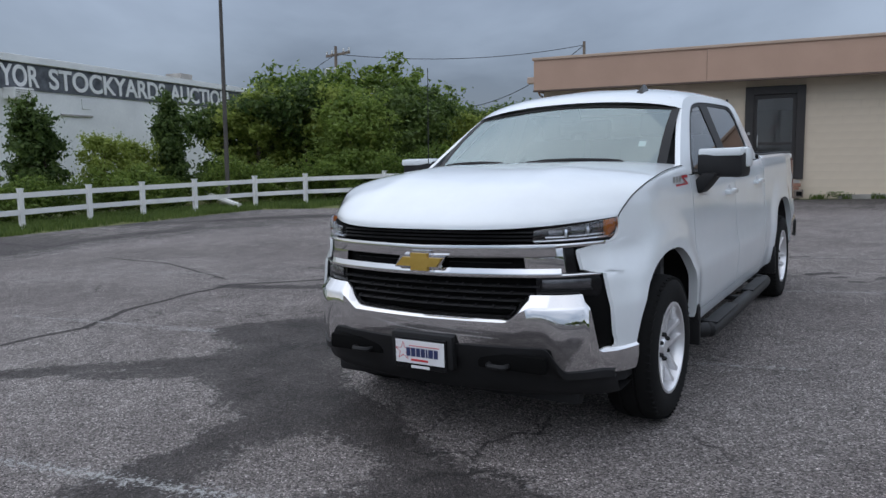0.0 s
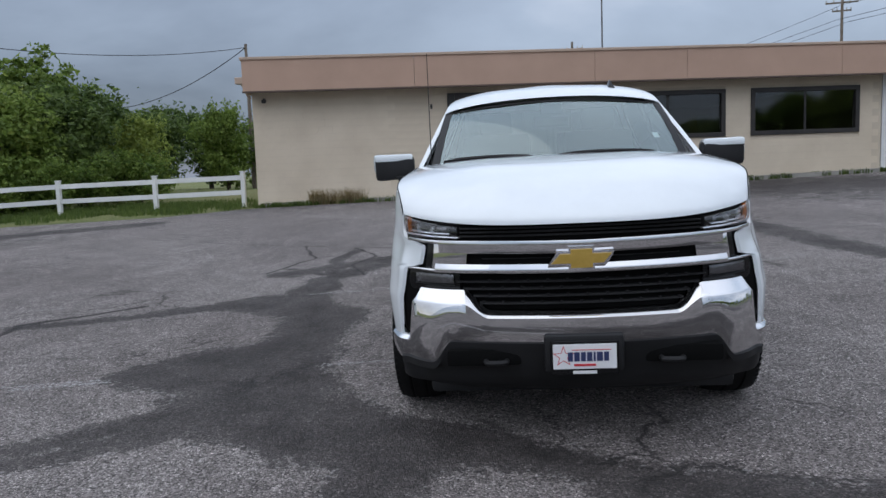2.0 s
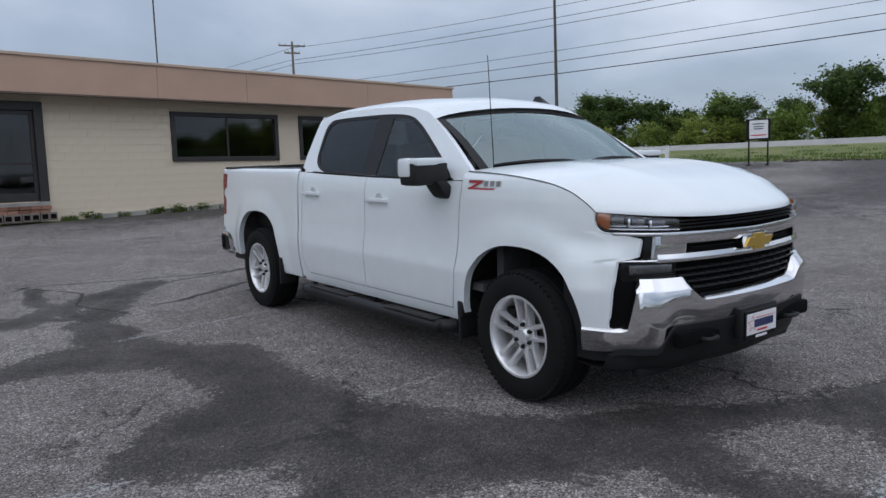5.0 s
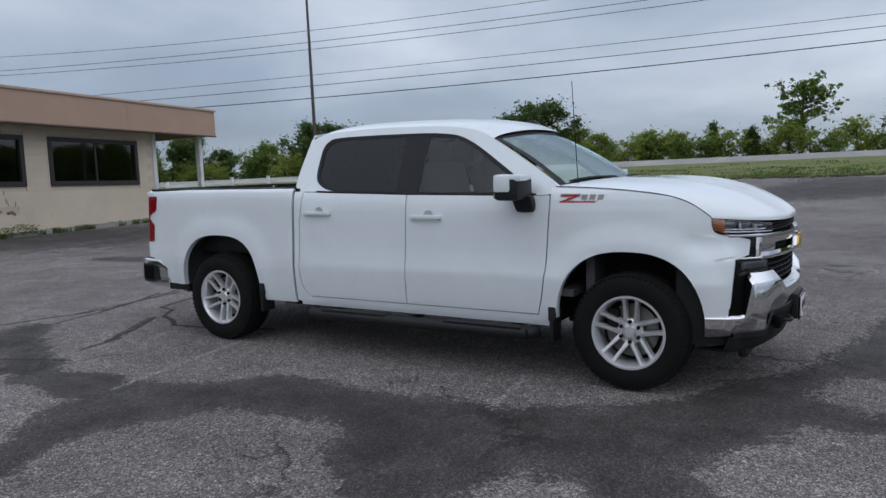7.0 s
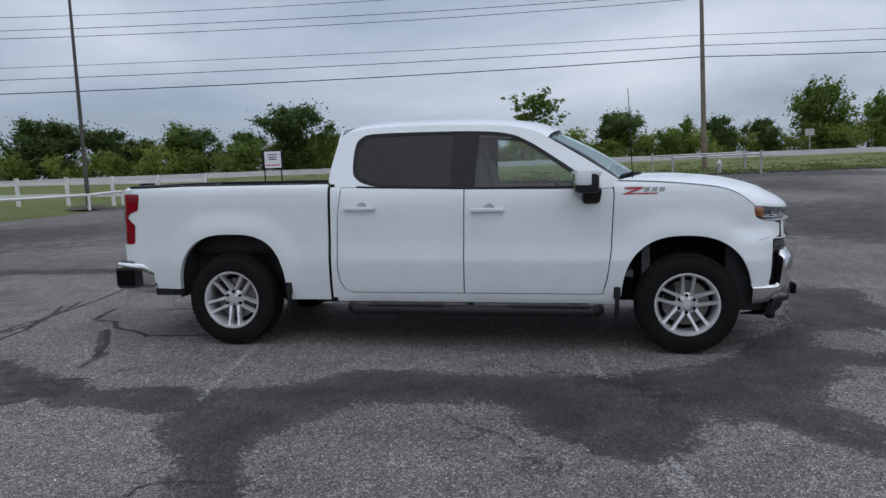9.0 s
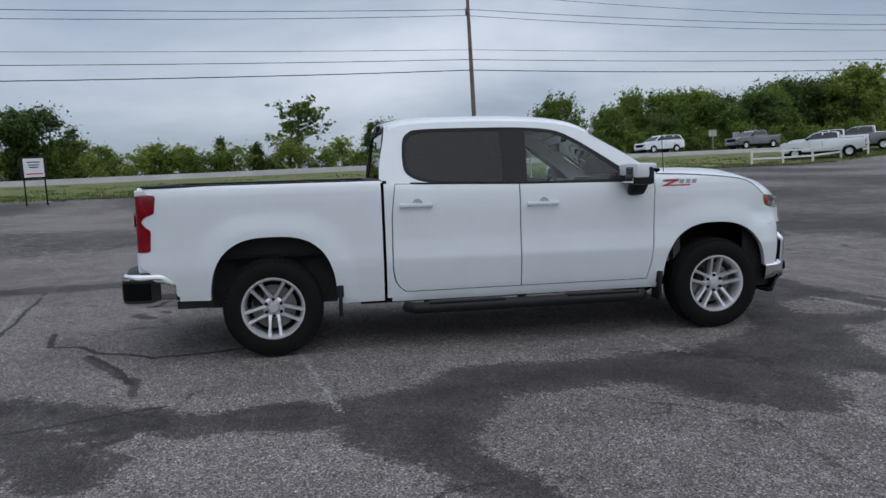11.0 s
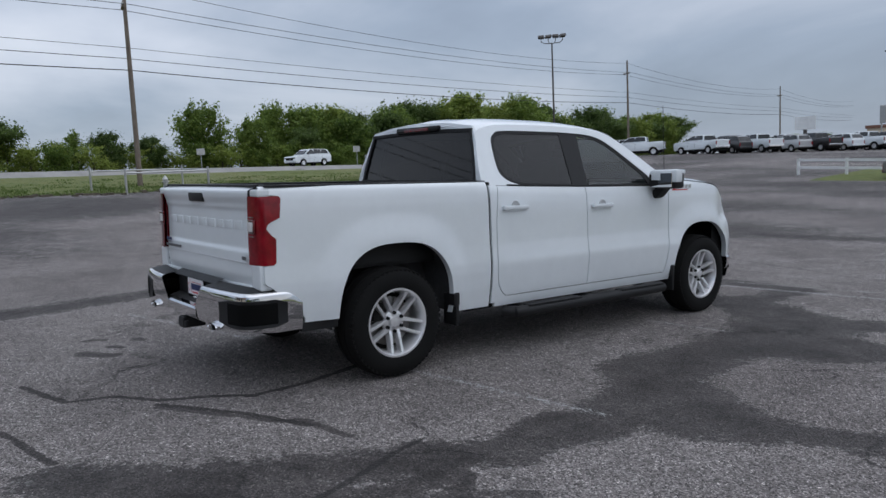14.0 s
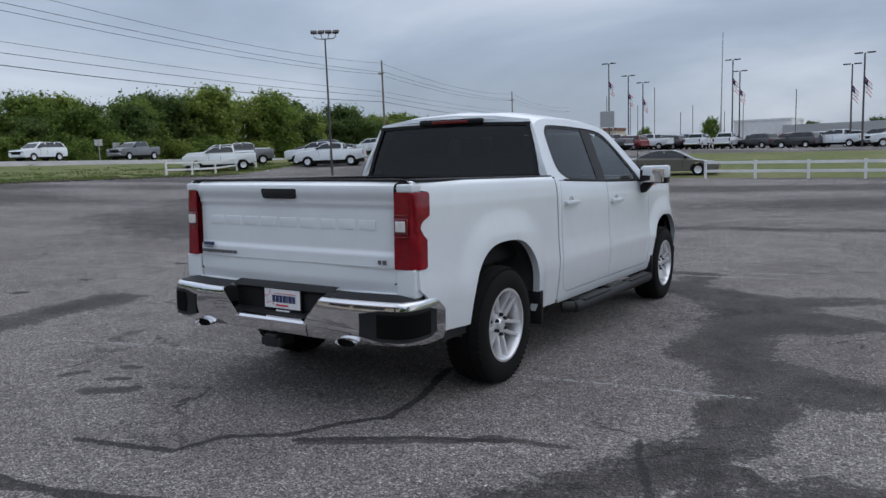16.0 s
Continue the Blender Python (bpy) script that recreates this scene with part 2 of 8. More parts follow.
M_WHITEWOOD = mottled("white_painted_fence", (0.66, 0.66, 0.65), (0.82, 0.82, 0.81), 1.8, 0.55, 40, 0.1)
M_POLE = mottled("weathered_steel_pole", (0.05, 0.045, 0.042), (0.10, 0.09, 0.082), 2.5, 0.7)
M_WOODPOLE = mottled("weathered_wood_pole", (0.13, 0.10, 0.08), (0.24, 0.20, 0.165), 1.5, 0.9, 30, 0.4, 0.01)
M_BARK = mottled("bark", (0.05, 0.04, 0.03), (0.13, 0.105, 0.08), 4.0, 0.95, 30, 0.6, 0.02)
M_LEAF_A = leaf_material("spring_leaves", (0.062, 0.115, 0.020), (0.235, 0.315, 0.070))
M_LEAF_B = leaf_material("dark_leaves", (0.036, 0.070, 0.018), (0.140, 0.200, 0.055))
M_LEAF_C = leaf_material("yellow_green_leaves", (0.105, 0.165, 0.028), (0.340, 0.400, 0.095))
M_STOCK = mottled("white_painted_brick", (0.66, 0.67, 0.67), (0.82, 0.83, 0.82), 0.4, 0.85, 6, 0.2, 0.01)
M_BRICK = mottled("red_brick", (0.16, 0.075, 0.05), (0.30, 0.16, 0.11), 5.0, 0.9, 60, 0.5, 0.006, per_object=0.5)
M_STONE = mottled("dark_grey_sign_band", (0.045, 0.05, 0.06), (0.16, 0.17, 0.19), 2.2, 0.9, 20)
M_BLACK = mottled("black_rubber", (0.010, 0.010, 0.010), (0.020, 0.020, 0.020), 6, 0.75)
M_CONCRETE = mottled("concrete", (0.23, 0.22, 0.20), (0.40, 0.38, 0.35), 2.0, 0.9, 50, 0.3)


def window_glass(name, tint, rough=0.02):
    k = Mat(name, tint, rough)
    k.b.inputs["Transmission Weight"].default_value = 1.0
    k.b.inputs["IOR"].default_value = 1.45
    return k.m


# ---- mesh helpers ----
def mesh(name, verts, faces, mat, smooth=False):
    me = bpy.data.meshes.new(name)
    me.from_pydata([tuple(map(float, v)) for v in verts], [], [tuple(int(i) for i in f) for f in faces])
    for m in (mat if isinstance(mat, (list, tuple)) else [mat]):
        me.materials.append(m)
    if smooth:
        me.polygons.foreach_set("use_smooth", [True] * len(me.polygons))
    me.update()
    return me


class Geo:
    """Verts and faces gathered piece by piece into one mesh."""

    def __init__(self):
        self.v, self.f = [], []

    def add(self, verts, faces, m=None):
        n = len(self.v)
        self.v += [tuple(m @ Vector(p)) for p in verts] if m is not None else [tuple(p) for p in verts]
        self.f += [tuple(i + n for i in f) for f in faces]
        return self

    def box(self, c, s, m=None, bevel=0.0):
        x, y, z = s[0] / 2, s[1] / 2, s[2] / 2
        cx, cy, cz = c
        if bevel <= 0:
            vs = [(cx + a * x, cy + b * y, cz + d * z) for d in (-1, 1) for a, b in ((-1, -1), (1, -1), (1, 1), (-1, 1))]
            fs = [(3, 2, 1, 0), (4, 5, 6, 7), (0, 1, 5, 4), (1, 2, 6, 5), (2, 3, 7, 6), (3, 0, 4, 7)]
            return self.add(vs, fs, m)
        b = min(bevel, x * 0.98, y * 0.98, z * 0.98)
        bm = bmesh.new()
        bmesh.ops.create_cube(bm, size=1.0, matrix=Matrix.Translation(c) @ Matrix.Diagonal((*s, 1)))
        bmesh.ops.bevel(bm, geom=bm.edges[:], offset=b, segments=2, profile=0.6, affect="EDGES")
        bm.verts.index_update()
        self.add([v.co.copy() for v in bm.verts], [[v.index for v in f.verts] for f in bm.faces], m)
        bm.free()
        return self

    def tube(self, points, radii, sides=10, caps=True):
        """A round tube through points with a radius at each."""
        pts = [Vector(p) for p in points]
        if isinstance(radii, (int, float)):
            radii = [radii] * len(pts)
        radii = [float(r) for r in radii]
        base = len(self.v)
        ref = Vector((0.0, 0.0, 1.0))
        for i, p in enumerate(pts):
            t = (pts[min(i + 1, len(pts) - 1)] - pts[max(i - 1, 0)]).normalized()
            u = t.cross(ref if abs(t.dot(ref)) < 0.95 else Vector((1.0, 0.0, 0.0))).normalized()
            w = t.cross(u)
            for k in range(sides):
                a = 2 * math.pi * k / sides
                self.v.append(tuple(p + radii[i] * (math.cos(a) * u + math.sin(a) * w)))
        for i in range(len(pts) - 1):
            for k in range(sides):
                a, b = base + i * sides + k, base + i * sides + (k + 1) % sides
                self.f.append((a, b, b + sides, a + sides))
        if caps:
            self.f.append(tuple(base + k for k in reversed(range(sides))))
            self.f.append(tuple(base + (len(pts) - 1) * sides + k for k in range(sides)))
        return self

    def lathe(self, profile, axis="X", centre=(0, 0, 0), steps=48, closed=False):
        """A ring of (distance along the axis, radius) pairs turned about the axis."""
        n = len(profile)
        base = len(self.v)
        for k in range(steps):
            a = 2 * math.pi * k / steps
            for d, r in profile:
                p = {"X": (d, r * math.cos(a), r * math.sin(a)), "Y": (r * math.sin(a), d, r * math.cos(a)), "Z": (r * math.cos(a), r * math.sin(a), d)}[axis]
                self.v.append(tuple(p[i] + centre[i] for i in range(3)))
        for k in range(steps):
            k2 = (k + 1) % steps
            for i in range(n if closed else n - 1):
                j = (i + 1) % n
                self.f.append((base + k * n + i, base + k * n + j, base + k2 * n + j, base + k2 * n + i))
        return self

    def sweep(self, section, path, up=(0, 0, 1), closed=False, caps=True):
        """A closed section of (sideways, up) pairs carried along a path."""
        up = Vector(up)
        pts = [Vector(p) for p in path]
        n, base = len(section), len(self.v)
        count = len(pts)
        for i, p in enumerate(pts):
            a = pts[(i - 1) % count] if closed else pts[max(i - 1, 0)]
            b = pts[(i + 1) % count] if closed else pts[min(i + 1, count - 1)]
            t = (b - a).normalized()
            side = t.cross(up).normalized()
            top = side.cross(t)
            for s, h in section:
                self.v.append(tuple(p + side * s + top * h))
        for i in range(count if closed else count - 1):
            i2 = (i + 1) % count
            for k in range(n):
                k2 = (k + 1) % n
                self.f.append((base + i * n + k, base + i * n + k2, base + i2 * n + k2, base + i2 * n + k))
        if caps and not closed:
            self.f.append(tuple(base + k for k in reversed(range(n))))
            self.f.append(tuple(base + (count - 1) * n + k for k in range(n)))
        return self

    def make(self, name, mat, smooth=False):
        return mesh(name, self.v, self.f, mat, smooth)


def part(name, geo, mat, parent, label="", smooth=False, m=None):
    """One mesh object under a thing or a part."""
    me = geo.make(name, mat, smooth) if isinstance(geo, Geo) else geo
    ob = new(name, me)
    ob.parent = parent
    if m is not None:
        ob.matrix_basis = m
    if smooth:
        sharpen(ob)
    if label:
        ob["label"] = label
    return ob


def sharpen(ob, degrees=38):
    """Smooth faces, with edges kept where they turn sharply."""
    me = ob.data
    bm = bmesh.new()
    bm.from_mesh(me)
    bmesh.ops.recalc_face_normals(bm, faces=bm.faces[:])
    limit = radians(degrees)
    for e in bm.edges:
        if len(e.link_faces) == 2 and e.calc_face_angle(0.0) > limit:
            e.smooth = False
    for f in bm.faces:
        f.smooth = True
    bm.to_mesh(me)
    bm.free()


def thing(name, label, category, m=None, group="", kind=""):
    ob = new(name)
    ob.empty_display_size = 0.2
    if m is not None:
        ob.matrix_basis = m
    return tagged(ob, label, category, group, kind)


def single(name, geo, mat, label, category, m=None, group="", kind="", smooth=False):
    """A thing that is one mesh."""
    ob = new(name, geo.make(name, mat, smooth))
    if m is not None:
        ob.matrix_basis = m
    if smooth:
        sharpen(ob)
    return tagged(ob, label, category, group, kind)


def clamp(v, a=0.0, b=1.0):
    return max(a, min(b, v))


def smooth01(a, b, v):
    t = clamp((v - a) / (b - a))
    return t * t * (3 - 2 * t)


# ---- vehicle materials ----
def clear_glass(name, tint, gloss=1.0, rough=0.0, ior=1.75):
    """A thin pane: tinted see-through with a clear reflection that grows at a glancing view."""
    k = Mat(name)
    k.nt.nodes.remove(k.b)
    out = k.nt.nodes["Material Output"]
    see = k.node("ShaderNodeBsdfTransparent")
    see.inputs[0].default_value = (*tint, 1)
    shine = k.node("ShaderNodeBsdfAnisotropic")
    shine.inputs["Color"].default_value = (*gloss, 1) if isinstance(gloss, tuple) else (gloss, gloss, gloss, 1)
    shine.inputs["Roughness"].default_value = rough
    fr = k.node("ShaderNodeFresnel", IOR=ior)
    mixer = k.node("ShaderNodeMixShader")
    k.link(fr.outputs[0], mixer.inputs[0])
    k.link(see.outputs[0], mixer.inputs[1])
    k.link(shine.outputs[0], mixer.inputs[2])
    k.link(mixer.outputs[0], out.inputs["Surface"])
    return k.m


def paint(name, colour):
    k = Mat(name, colour, 0.38, 0.0, Coat_Weight=1.0, Coat_Roughness=0.035)
    d = k.noise(1.3, 5)
    dirt = k.noise(7, 6, 0.7)
    lo = tuple(c * 0.93 for c in colour)
    k.colour(k.mix(k.ramp(k.calc("ADD", k.calc("MULTIPLY", d, 0.6), k.calc("MULTIPLY", dirt, 0.4)), (0.38, 0.0), (0.66, 1.0)), lo, colour))
    k.link(k.ramp(dirt, (0.3, 0.025), (0.75, 0.085)), k.b.inputs["Coat Roughness"])
    return k.m


M_PAINT = paint("white_car_paint", (0.775, 0.815, 0.835))
M_CHROME = Mat("chrome", (0.72, 0.72, 0.73), 0.07, 1.0)
_n = M_CHROME.noise(5, 5, 0.6)
M_CHROME.rough(M_CHROME.ramp(_n, (0.3, 0.02), (0.75, 0.07)))
M_CHROME = M_CHROME.m
M_ALLOY = mottled("machined_alloy", (0.72, 0.72, 0.73), (0.84, 0.84, 0.85), 9, 0.32, metal=0.65, bump=0.03)
M_GOLD = mottled("gold_emblem", (0.62, 0.40, 0.08), (0.74, 0.50, 0.13), 14, 0.32, metal=0.75)
M_TRIM = mottled("black_plastic", (0.009, 0.009, 0.0095), (0.018, 0.018, 0.019), 4, 0.55, 120, 0.2, 0.002, Specular_IOR_Level=0.3)
M_GLOSSBLACK = mottled("gloss_black", (0.005, 0.005, 0.0055), (0.009, 0.009, 0.010), 3, 0.2, bump=0.0, Specular_IOR_Level=0.3)
# near black for black parts, and for shade painted in where openings lie
M_VOID = mottled("black_parts_and_recess_shade", (0.003, 0.003, 0.003), (0.006, 0.006, 0.006), 3, 0.9, bump=0.0, Specular_IOR_Level=0.1)
M_FOG = mottled("smoked_reflector", (0.10, 0.10, 0.105), (0.20, 0.20, 0.21), 12, 0.25, metal=0.8)
M_TYRE = mottled("tyre_rubber", (0.005, 0.005, 0.005), (0.010, 0.0098, 0.0095), 5, 0.85, 90, 0.35, 0.003, Specular_IOR_Level=0.2)
M_WELL = mottled("wheel_well", (0.008, 0.008, 0.008), (0.018, 0.017, 0.016), 5, 0.9, Specular_IOR_Level=0.15)
M_LINER = mottled("grey_wheel_liner", (0.030, 0.030, 0.031), (0.07, 0.07, 0.072), 6, 0.85)
M_DISC = mottled("brake_disc", (0.18, 0.17, 0.165), (0.30, 0.29, 0.28), 8, 0.4, metal=0.9)
M_SEAT = mottled("grey_seat_cloth", (0.06, 0.061, 0.064), (0.10, 0.102, 0.106), 8, 0.9)
M_DASH = mottled("dash_plastic", (0.060, 0.061, 0.063), (0.10, 0.10, 0.102), 6, 0.7)
M_HEADLINER = mottled("pale_headliner", (0.36, 0.36, 0.35), (0.46, 0.46, 0.45), 4, 0.95)
M_WINDSHIELD = clear_glass("windshield_glass", (0.72, 0.86, 0.83), (0.86, 1.0, 0.99), ior=3.2)
M_SIDEGLASS = clear_glass("front_door_glass", (0.76, 0.85, 0.83), ior=1.5)
M_TINT = clear_glass("dark_tinted_glass", (0.06, 0.063, 0.066), ior=1.42)
M_SHOPGLASS = clear_glass("dusty_shop_glass", (0.38, 0.40, 0.40), 0.95, 0.03)
M_LENS = clear_glass("clear_lamp_lens", (0.82, 0.85, 0.88))
M_REFLECTOR = Mat("lamp_reflector", (0.86, 0.87, 0.89), 0.18, 0.75).m
M_AMBER = Mat("amber_lens", (0.46, 0.13, 0.018), 0.12, 0.0, Coat_Weight=1.0).m
M_RED = mottled("red_lamp_lens", (0.13, 0.002, 0.007), (0.28, 0.004, 0.014), 14, 0.12, 60, 0.25, 0.004, Coat_Weight=0.4, Specular_IOR_Level=0.3)
M_REDDARK = mottled("dark_red_lens", (0.10, 0.004, 0.007), (0.17, 0.007, 0.011), 18, 0.10, Coat_Weight=1.0)
M_REVERSE = mottled("reverse_lamp", (0.62, 0.60, 0.58), (0.8, 0.79, 0.77), 25, 0.15, Coat_Weight=1.0)
M_PLATE = mottled("white_plate", (0.74, 0.74, 0.75), (0.80, 0.80, 0.81), 10, 0.4)
M_NAVY = Mat("navy_print", (0.025, 0.035, 0.11), 0.45).m
M_REDPRINT = Mat("red_print", (0.55, 0.03, 0.04), 0.4).m
M_GREYPRINT = Mat("grey_print", (0.16, 0.16, 0.17), 0.35, 0.6).m




# ---- ground ----
ROAD_N = Vector((0.977, 0.213))  # across the highway; the pole line runs along it


def lot_height(x, y):
    """Height of the sloping car park: it rises towards the building and the road."""
    x, y = np.asarray(x, float), np.asarray(y, float)
    yy = np.where(y > -4, y, -4 + (y + 4) * 0.15)
    far = np.clip((-8 - y) / 22, 0, 1)
    up = 0.048 * np.clip(-33 - y, 0, 26)  # the dealer's lot lies higher
    return up + 0.035 + 0.0124 * np.clip(x, -60, 60) + 0.0313 * np.minimum(yy, 25) + 0.0006 * np.maximum(0, np.minimum(x, 45) - 2) ** 2 * (1 - 0.6 * far)


def land_height(x, y):
    """The whole land: car park, then a grass bank up to the highway, then level fields."""
    x, y = np.asarray(x, float), np.asarray(y, float)
    u = x * ROAD_N.x + y * ROAD_N.y
    edge = lot_height(np.clip(33.5 / ROAD_N.x - y * 0.218, -60, 60), y)
    road = 2.25 + 0.011 * np.clip(y, -120, 120)
    t = np.clip((u - 33.5) / 18.5, 0, 1)
    bank = edge + (road - edge) * t * t * (3 - 2 * t) * 0.6 + (road - edge) * t * 0.4
    return np.where(u > 33.5, bank, lot_height(x, y))


def z_at(x, y):
    return float(land_height(x, y))


def axis_steps(parts):
    """Coordinates with a step of its own on each stretch (start, end, step)."""
    out = []
    for a, b, s in parts:
        n = max(1, int(round((b - a) / s)))
        out += [a + (b - a) * i / n for i in range(n)]
    return np.array(out + [parts[-1][1]])


def grid_faces(nx, ny):
    i = np.arange(nx - 1)[:, None] * ny + np.arange(ny - 1)[None, :]
    return np.stack([i, i + ny, i + ny + 1, i + 1], -1).reshape(-1, 4)


def field(px, py, seed=0, scale=1.0):
    """Smooth noise in numpy: a few turned sine waves."""
    rng = np.random.default_rng(seed)
    v = np.zeros_like(px)
    for k in range(10):
        a, f, ph = rng.uniform(0, 6.28), scale * rng.uniform(0.5, 2.2), rng.uniform(0, 6.28)
        v += np.sin((px * np.cos(a) + py * np.sin(a)) * f + ph + 0.8 * np.sin((px * np.sin(a) - py * np.cos(a)) * f * 0.7)) / 10
    return v


def along(px, py, points):
    """Distance of every place to a line through points."""
    best = np.full_like(px, 1e9)
    for (ax, ay), (bx, by) in zip(points, points[1:]):
        dx, dy = bx - ax, by - ay
        t = np.clip(((px - ax) * dx + (py - ay) * dy) / (dx * dx + dy * dy + 1e-9), 0, 1)
        best = np.minimum(best, np.hypot(px - ax - t * dx, py - ay - t * dy))
    return best


def inside_by(px, py, rim):
    """Distance to a closed rim, positive inside."""
    loop = rim + rim[:1]
    d = along(px, py, loop)
    odd = np.zeros(px.shape, bool)
    for (ax, ay), (bx, by) in zip(loop, loop[1:]):
        hit = (ay > py) != (by > py)
        odd ^= hit & (px < ax + (py - ay) * (bx - ax) / (by - ay if by != ay else 1e-9))
    return np.where(odd, d, -d)


STAINS = [  # half width, then a line over the ground
    (0.20, [(-1.6, 5.9), (-2.1, 5.0), (-2.5, 4.1), (-2.5, 3.5), (-2.4, 3.0), (-2.1, 2.3)]),
    (0.12, [(-2.6, 2.95), (-3.2, 2.78), (-3.8, 2.5), (-4.4, 2.25), (-5.0, 2.1)]),
    (0.12, [(-1.8, -0.2), (-2.2, -0.15), (-2.5, -0.4), (-2.9, -0.75), (-3.6, -1.35), (-4.6, -2.0)]),
    (0.22, [(-1.5, 6.0), (-2.0, 5.6), (-2.5, 5.15), (-3.1, 4.6)]),
    (0.10, [(-2.3, 3.5), (-2.5, 4.6), (-2.7, 5.6), (-2.6, 6.6)]),
    (0.55, [(-17.0, 7.0), (-14.4, 8.6), (-12.3, 10.5), (-9.0, 12.6)]),
    (0.40, [(-11.9, 3.0), (-12.6, 5.1), (-12.4, 7.5)]),
    (0.075, [(1.28, 5.28), (1.08, 5.10)]),
    (0.05, [(1.79, 5.17), (1.74, 5.05)]),
    (0.04, [(1.40, 5.04), (1.32, 4.98)]),
    (0.04, [(1.60, 4.80), (1.50, 4.75)]),
    (0.030, [(-0.61, 5.27), (-1.0, 5.02), (-1.31, 4.85), (-1.40, 4.70), (-1.78, 4.62)]),
    (0.16, [(-1.92, 5.37), (-2.16, 4.9), (-2.42, 4.35), (-2.58, 3.75), (-2.6, 3.2)]),
    (0.06, [(-3.2, 5.05), (-2.82, 4.73), (-2.6, 4.5)]),
    (0.30, [(3.0, 11.0), (3.4, 8.5), (3.8, 5.3), (4.4, 3.0)]),
    (0.30, [(6.0, -9.0), (2.0, -8.0), (-3.0, -9.0), (-8.0, -7.0)]),
]
SEAL = [  # rim of the large seal coat patch beside and before the truck
    (-1.65, 2.45), (-1.68, 1.9), (-1.67, 1.1), (-1.6, 0.5), (-1.4, 0.05), (-0.95, -0.35), (-0.45, -0.6), (0.12, -1.0), (0.46, -1.1), (1.0, -1.25), (2.3, -1.5), (2.2, -2.3), (0.9, -2.1),
    (-0.2, -2.3), (-1.2, -2.2), (-1.12, -1.62), (-1.22, -1.1), (-1.68, -0.8), (-2.1, -0.63), (-2.3, -0.72), (-2.9, -1.1), (-3.0, -0.98), (-2.55, -0.6), (-2.44, -0.34), (-2.57, -0.04),
    (-2.45, 0.06), (-2.9, 0.25), (-3.2, 0.4), (-3.1, 0.75), (-2.72, 1.1), (-2.35, 1.3), (-2.31, 1.6), (-2.39, 2.19), (-2.88, 2.5), (-3.25, 2.62), (-3.7, 2.42), (-3.95, 2.62), (-3.34, 2.98), (-2.83, 3.31), (-2.5, 3.3), (-2.35, 2.9),
]
BARE = [(-0.85, -1.35), (-0.65, -1.12), (-0.38, -1.05), (-0.05, -1.2), (0.05, -1.5), (-0.1, -1.9), (-0.7, -1.8)]  # worn island in it
CRACKS = [
    (0.055, [(-4.4, -1.2), (-4.5, -0.7), (-4.45, 0.0), (-4.8, 0.6), (-4.9, 1.3), (-5.0, 2.2), (-4.1, 2.9)]),
    (0.030, [(-9.4, 3.4), (-7.7, 3.3), (-5.4, 2.5)]),
    (0.030, [(-7.1, 9.2), (-4.9, 7.9), (-2.7, 6.9), (-0.8, 6.25), (0.9, 6.4), (3.4, 6.9)]),
    (0.036, [(0.5, 5.85), (-0.08, 5.72), (-0.17, 5.43), (-0.46, 5.21), (-0.55, 4.95), (-0.74, 4.72), (-0.64, 4.28), (-0.48, 3.6)]),
    (0.032, [(0.9, 6.55), (0.28, 6.38), (-0.04, 6.29), (-0.36, 6.18), (-0.7, 6.2)]),
    (0.035, [(-0.55, 5.25), (-1.0, 4.95), (-1.5, 4.72)]),
    (0.030, [(0.6, 6.6), (0.0, 6.3), (-0.5, 6.1), (-1.2, 6.0)]),
    (0.035, [(5.6, 3.6), (6.0, 2.3), (6.3, 0.5)]),
    (0.028, [(-2.7, 6.9), (-2.2, 5.9), (-2.4, 5.2), (-2.1, 4.4)]),
    (0.028, [(-3.6, 7.3), (-3.1, 5.9), (-3.4, 4.7)]),
    (0.030, [(-6.5, -4.0), (-2.5, -3.2), (1.5, -4.4), (6.0, -3.6)]),
]
PAINT = [
    (0.07, [(-2.45, 3.28), (-0.9, 3.55)]),
    (0.07, [(-3.7, 0.26), (-3.1, 0.38)]),
    (0.055, [(-1.65, 0.66), (-0.9, 0.76)]),
    (0.11, [(-1.9, -2.12), (0.1, -1.71)]),
    (0.045, [(-7.8, 2.4), (-5.0, 2.95)]),
    (0.045, [(-5.7, 0.0), (-3.2, 0.42)]),
    (0.055, [(2.9, 4.5), (0.9, 4.0)]),
    (0.055, [(-0.1, -2.15), (-2.2, -2.65)]),
    (0.050, [(0.5, 1.05), (1.5, 1.25)]),
    (0.045, [(0.8, 6.45), (3.0, 7.0)]),
    (0.045, [(3.5, -25.4), (-0.6, -5.2)]),
]


def lot_top(x):
    """Where the car park ends: grass on the left, the foot of the building, the fence on the right."""
    return np.interp(x, [-17, -15, -9.5, -7.7, 10.9, 13.6, 16, 19, 26, 40], [12.4, 13.0, 14.5, 16.2, 18.95, 18.4, 18.0, 18.6, 19.6, 20.5])


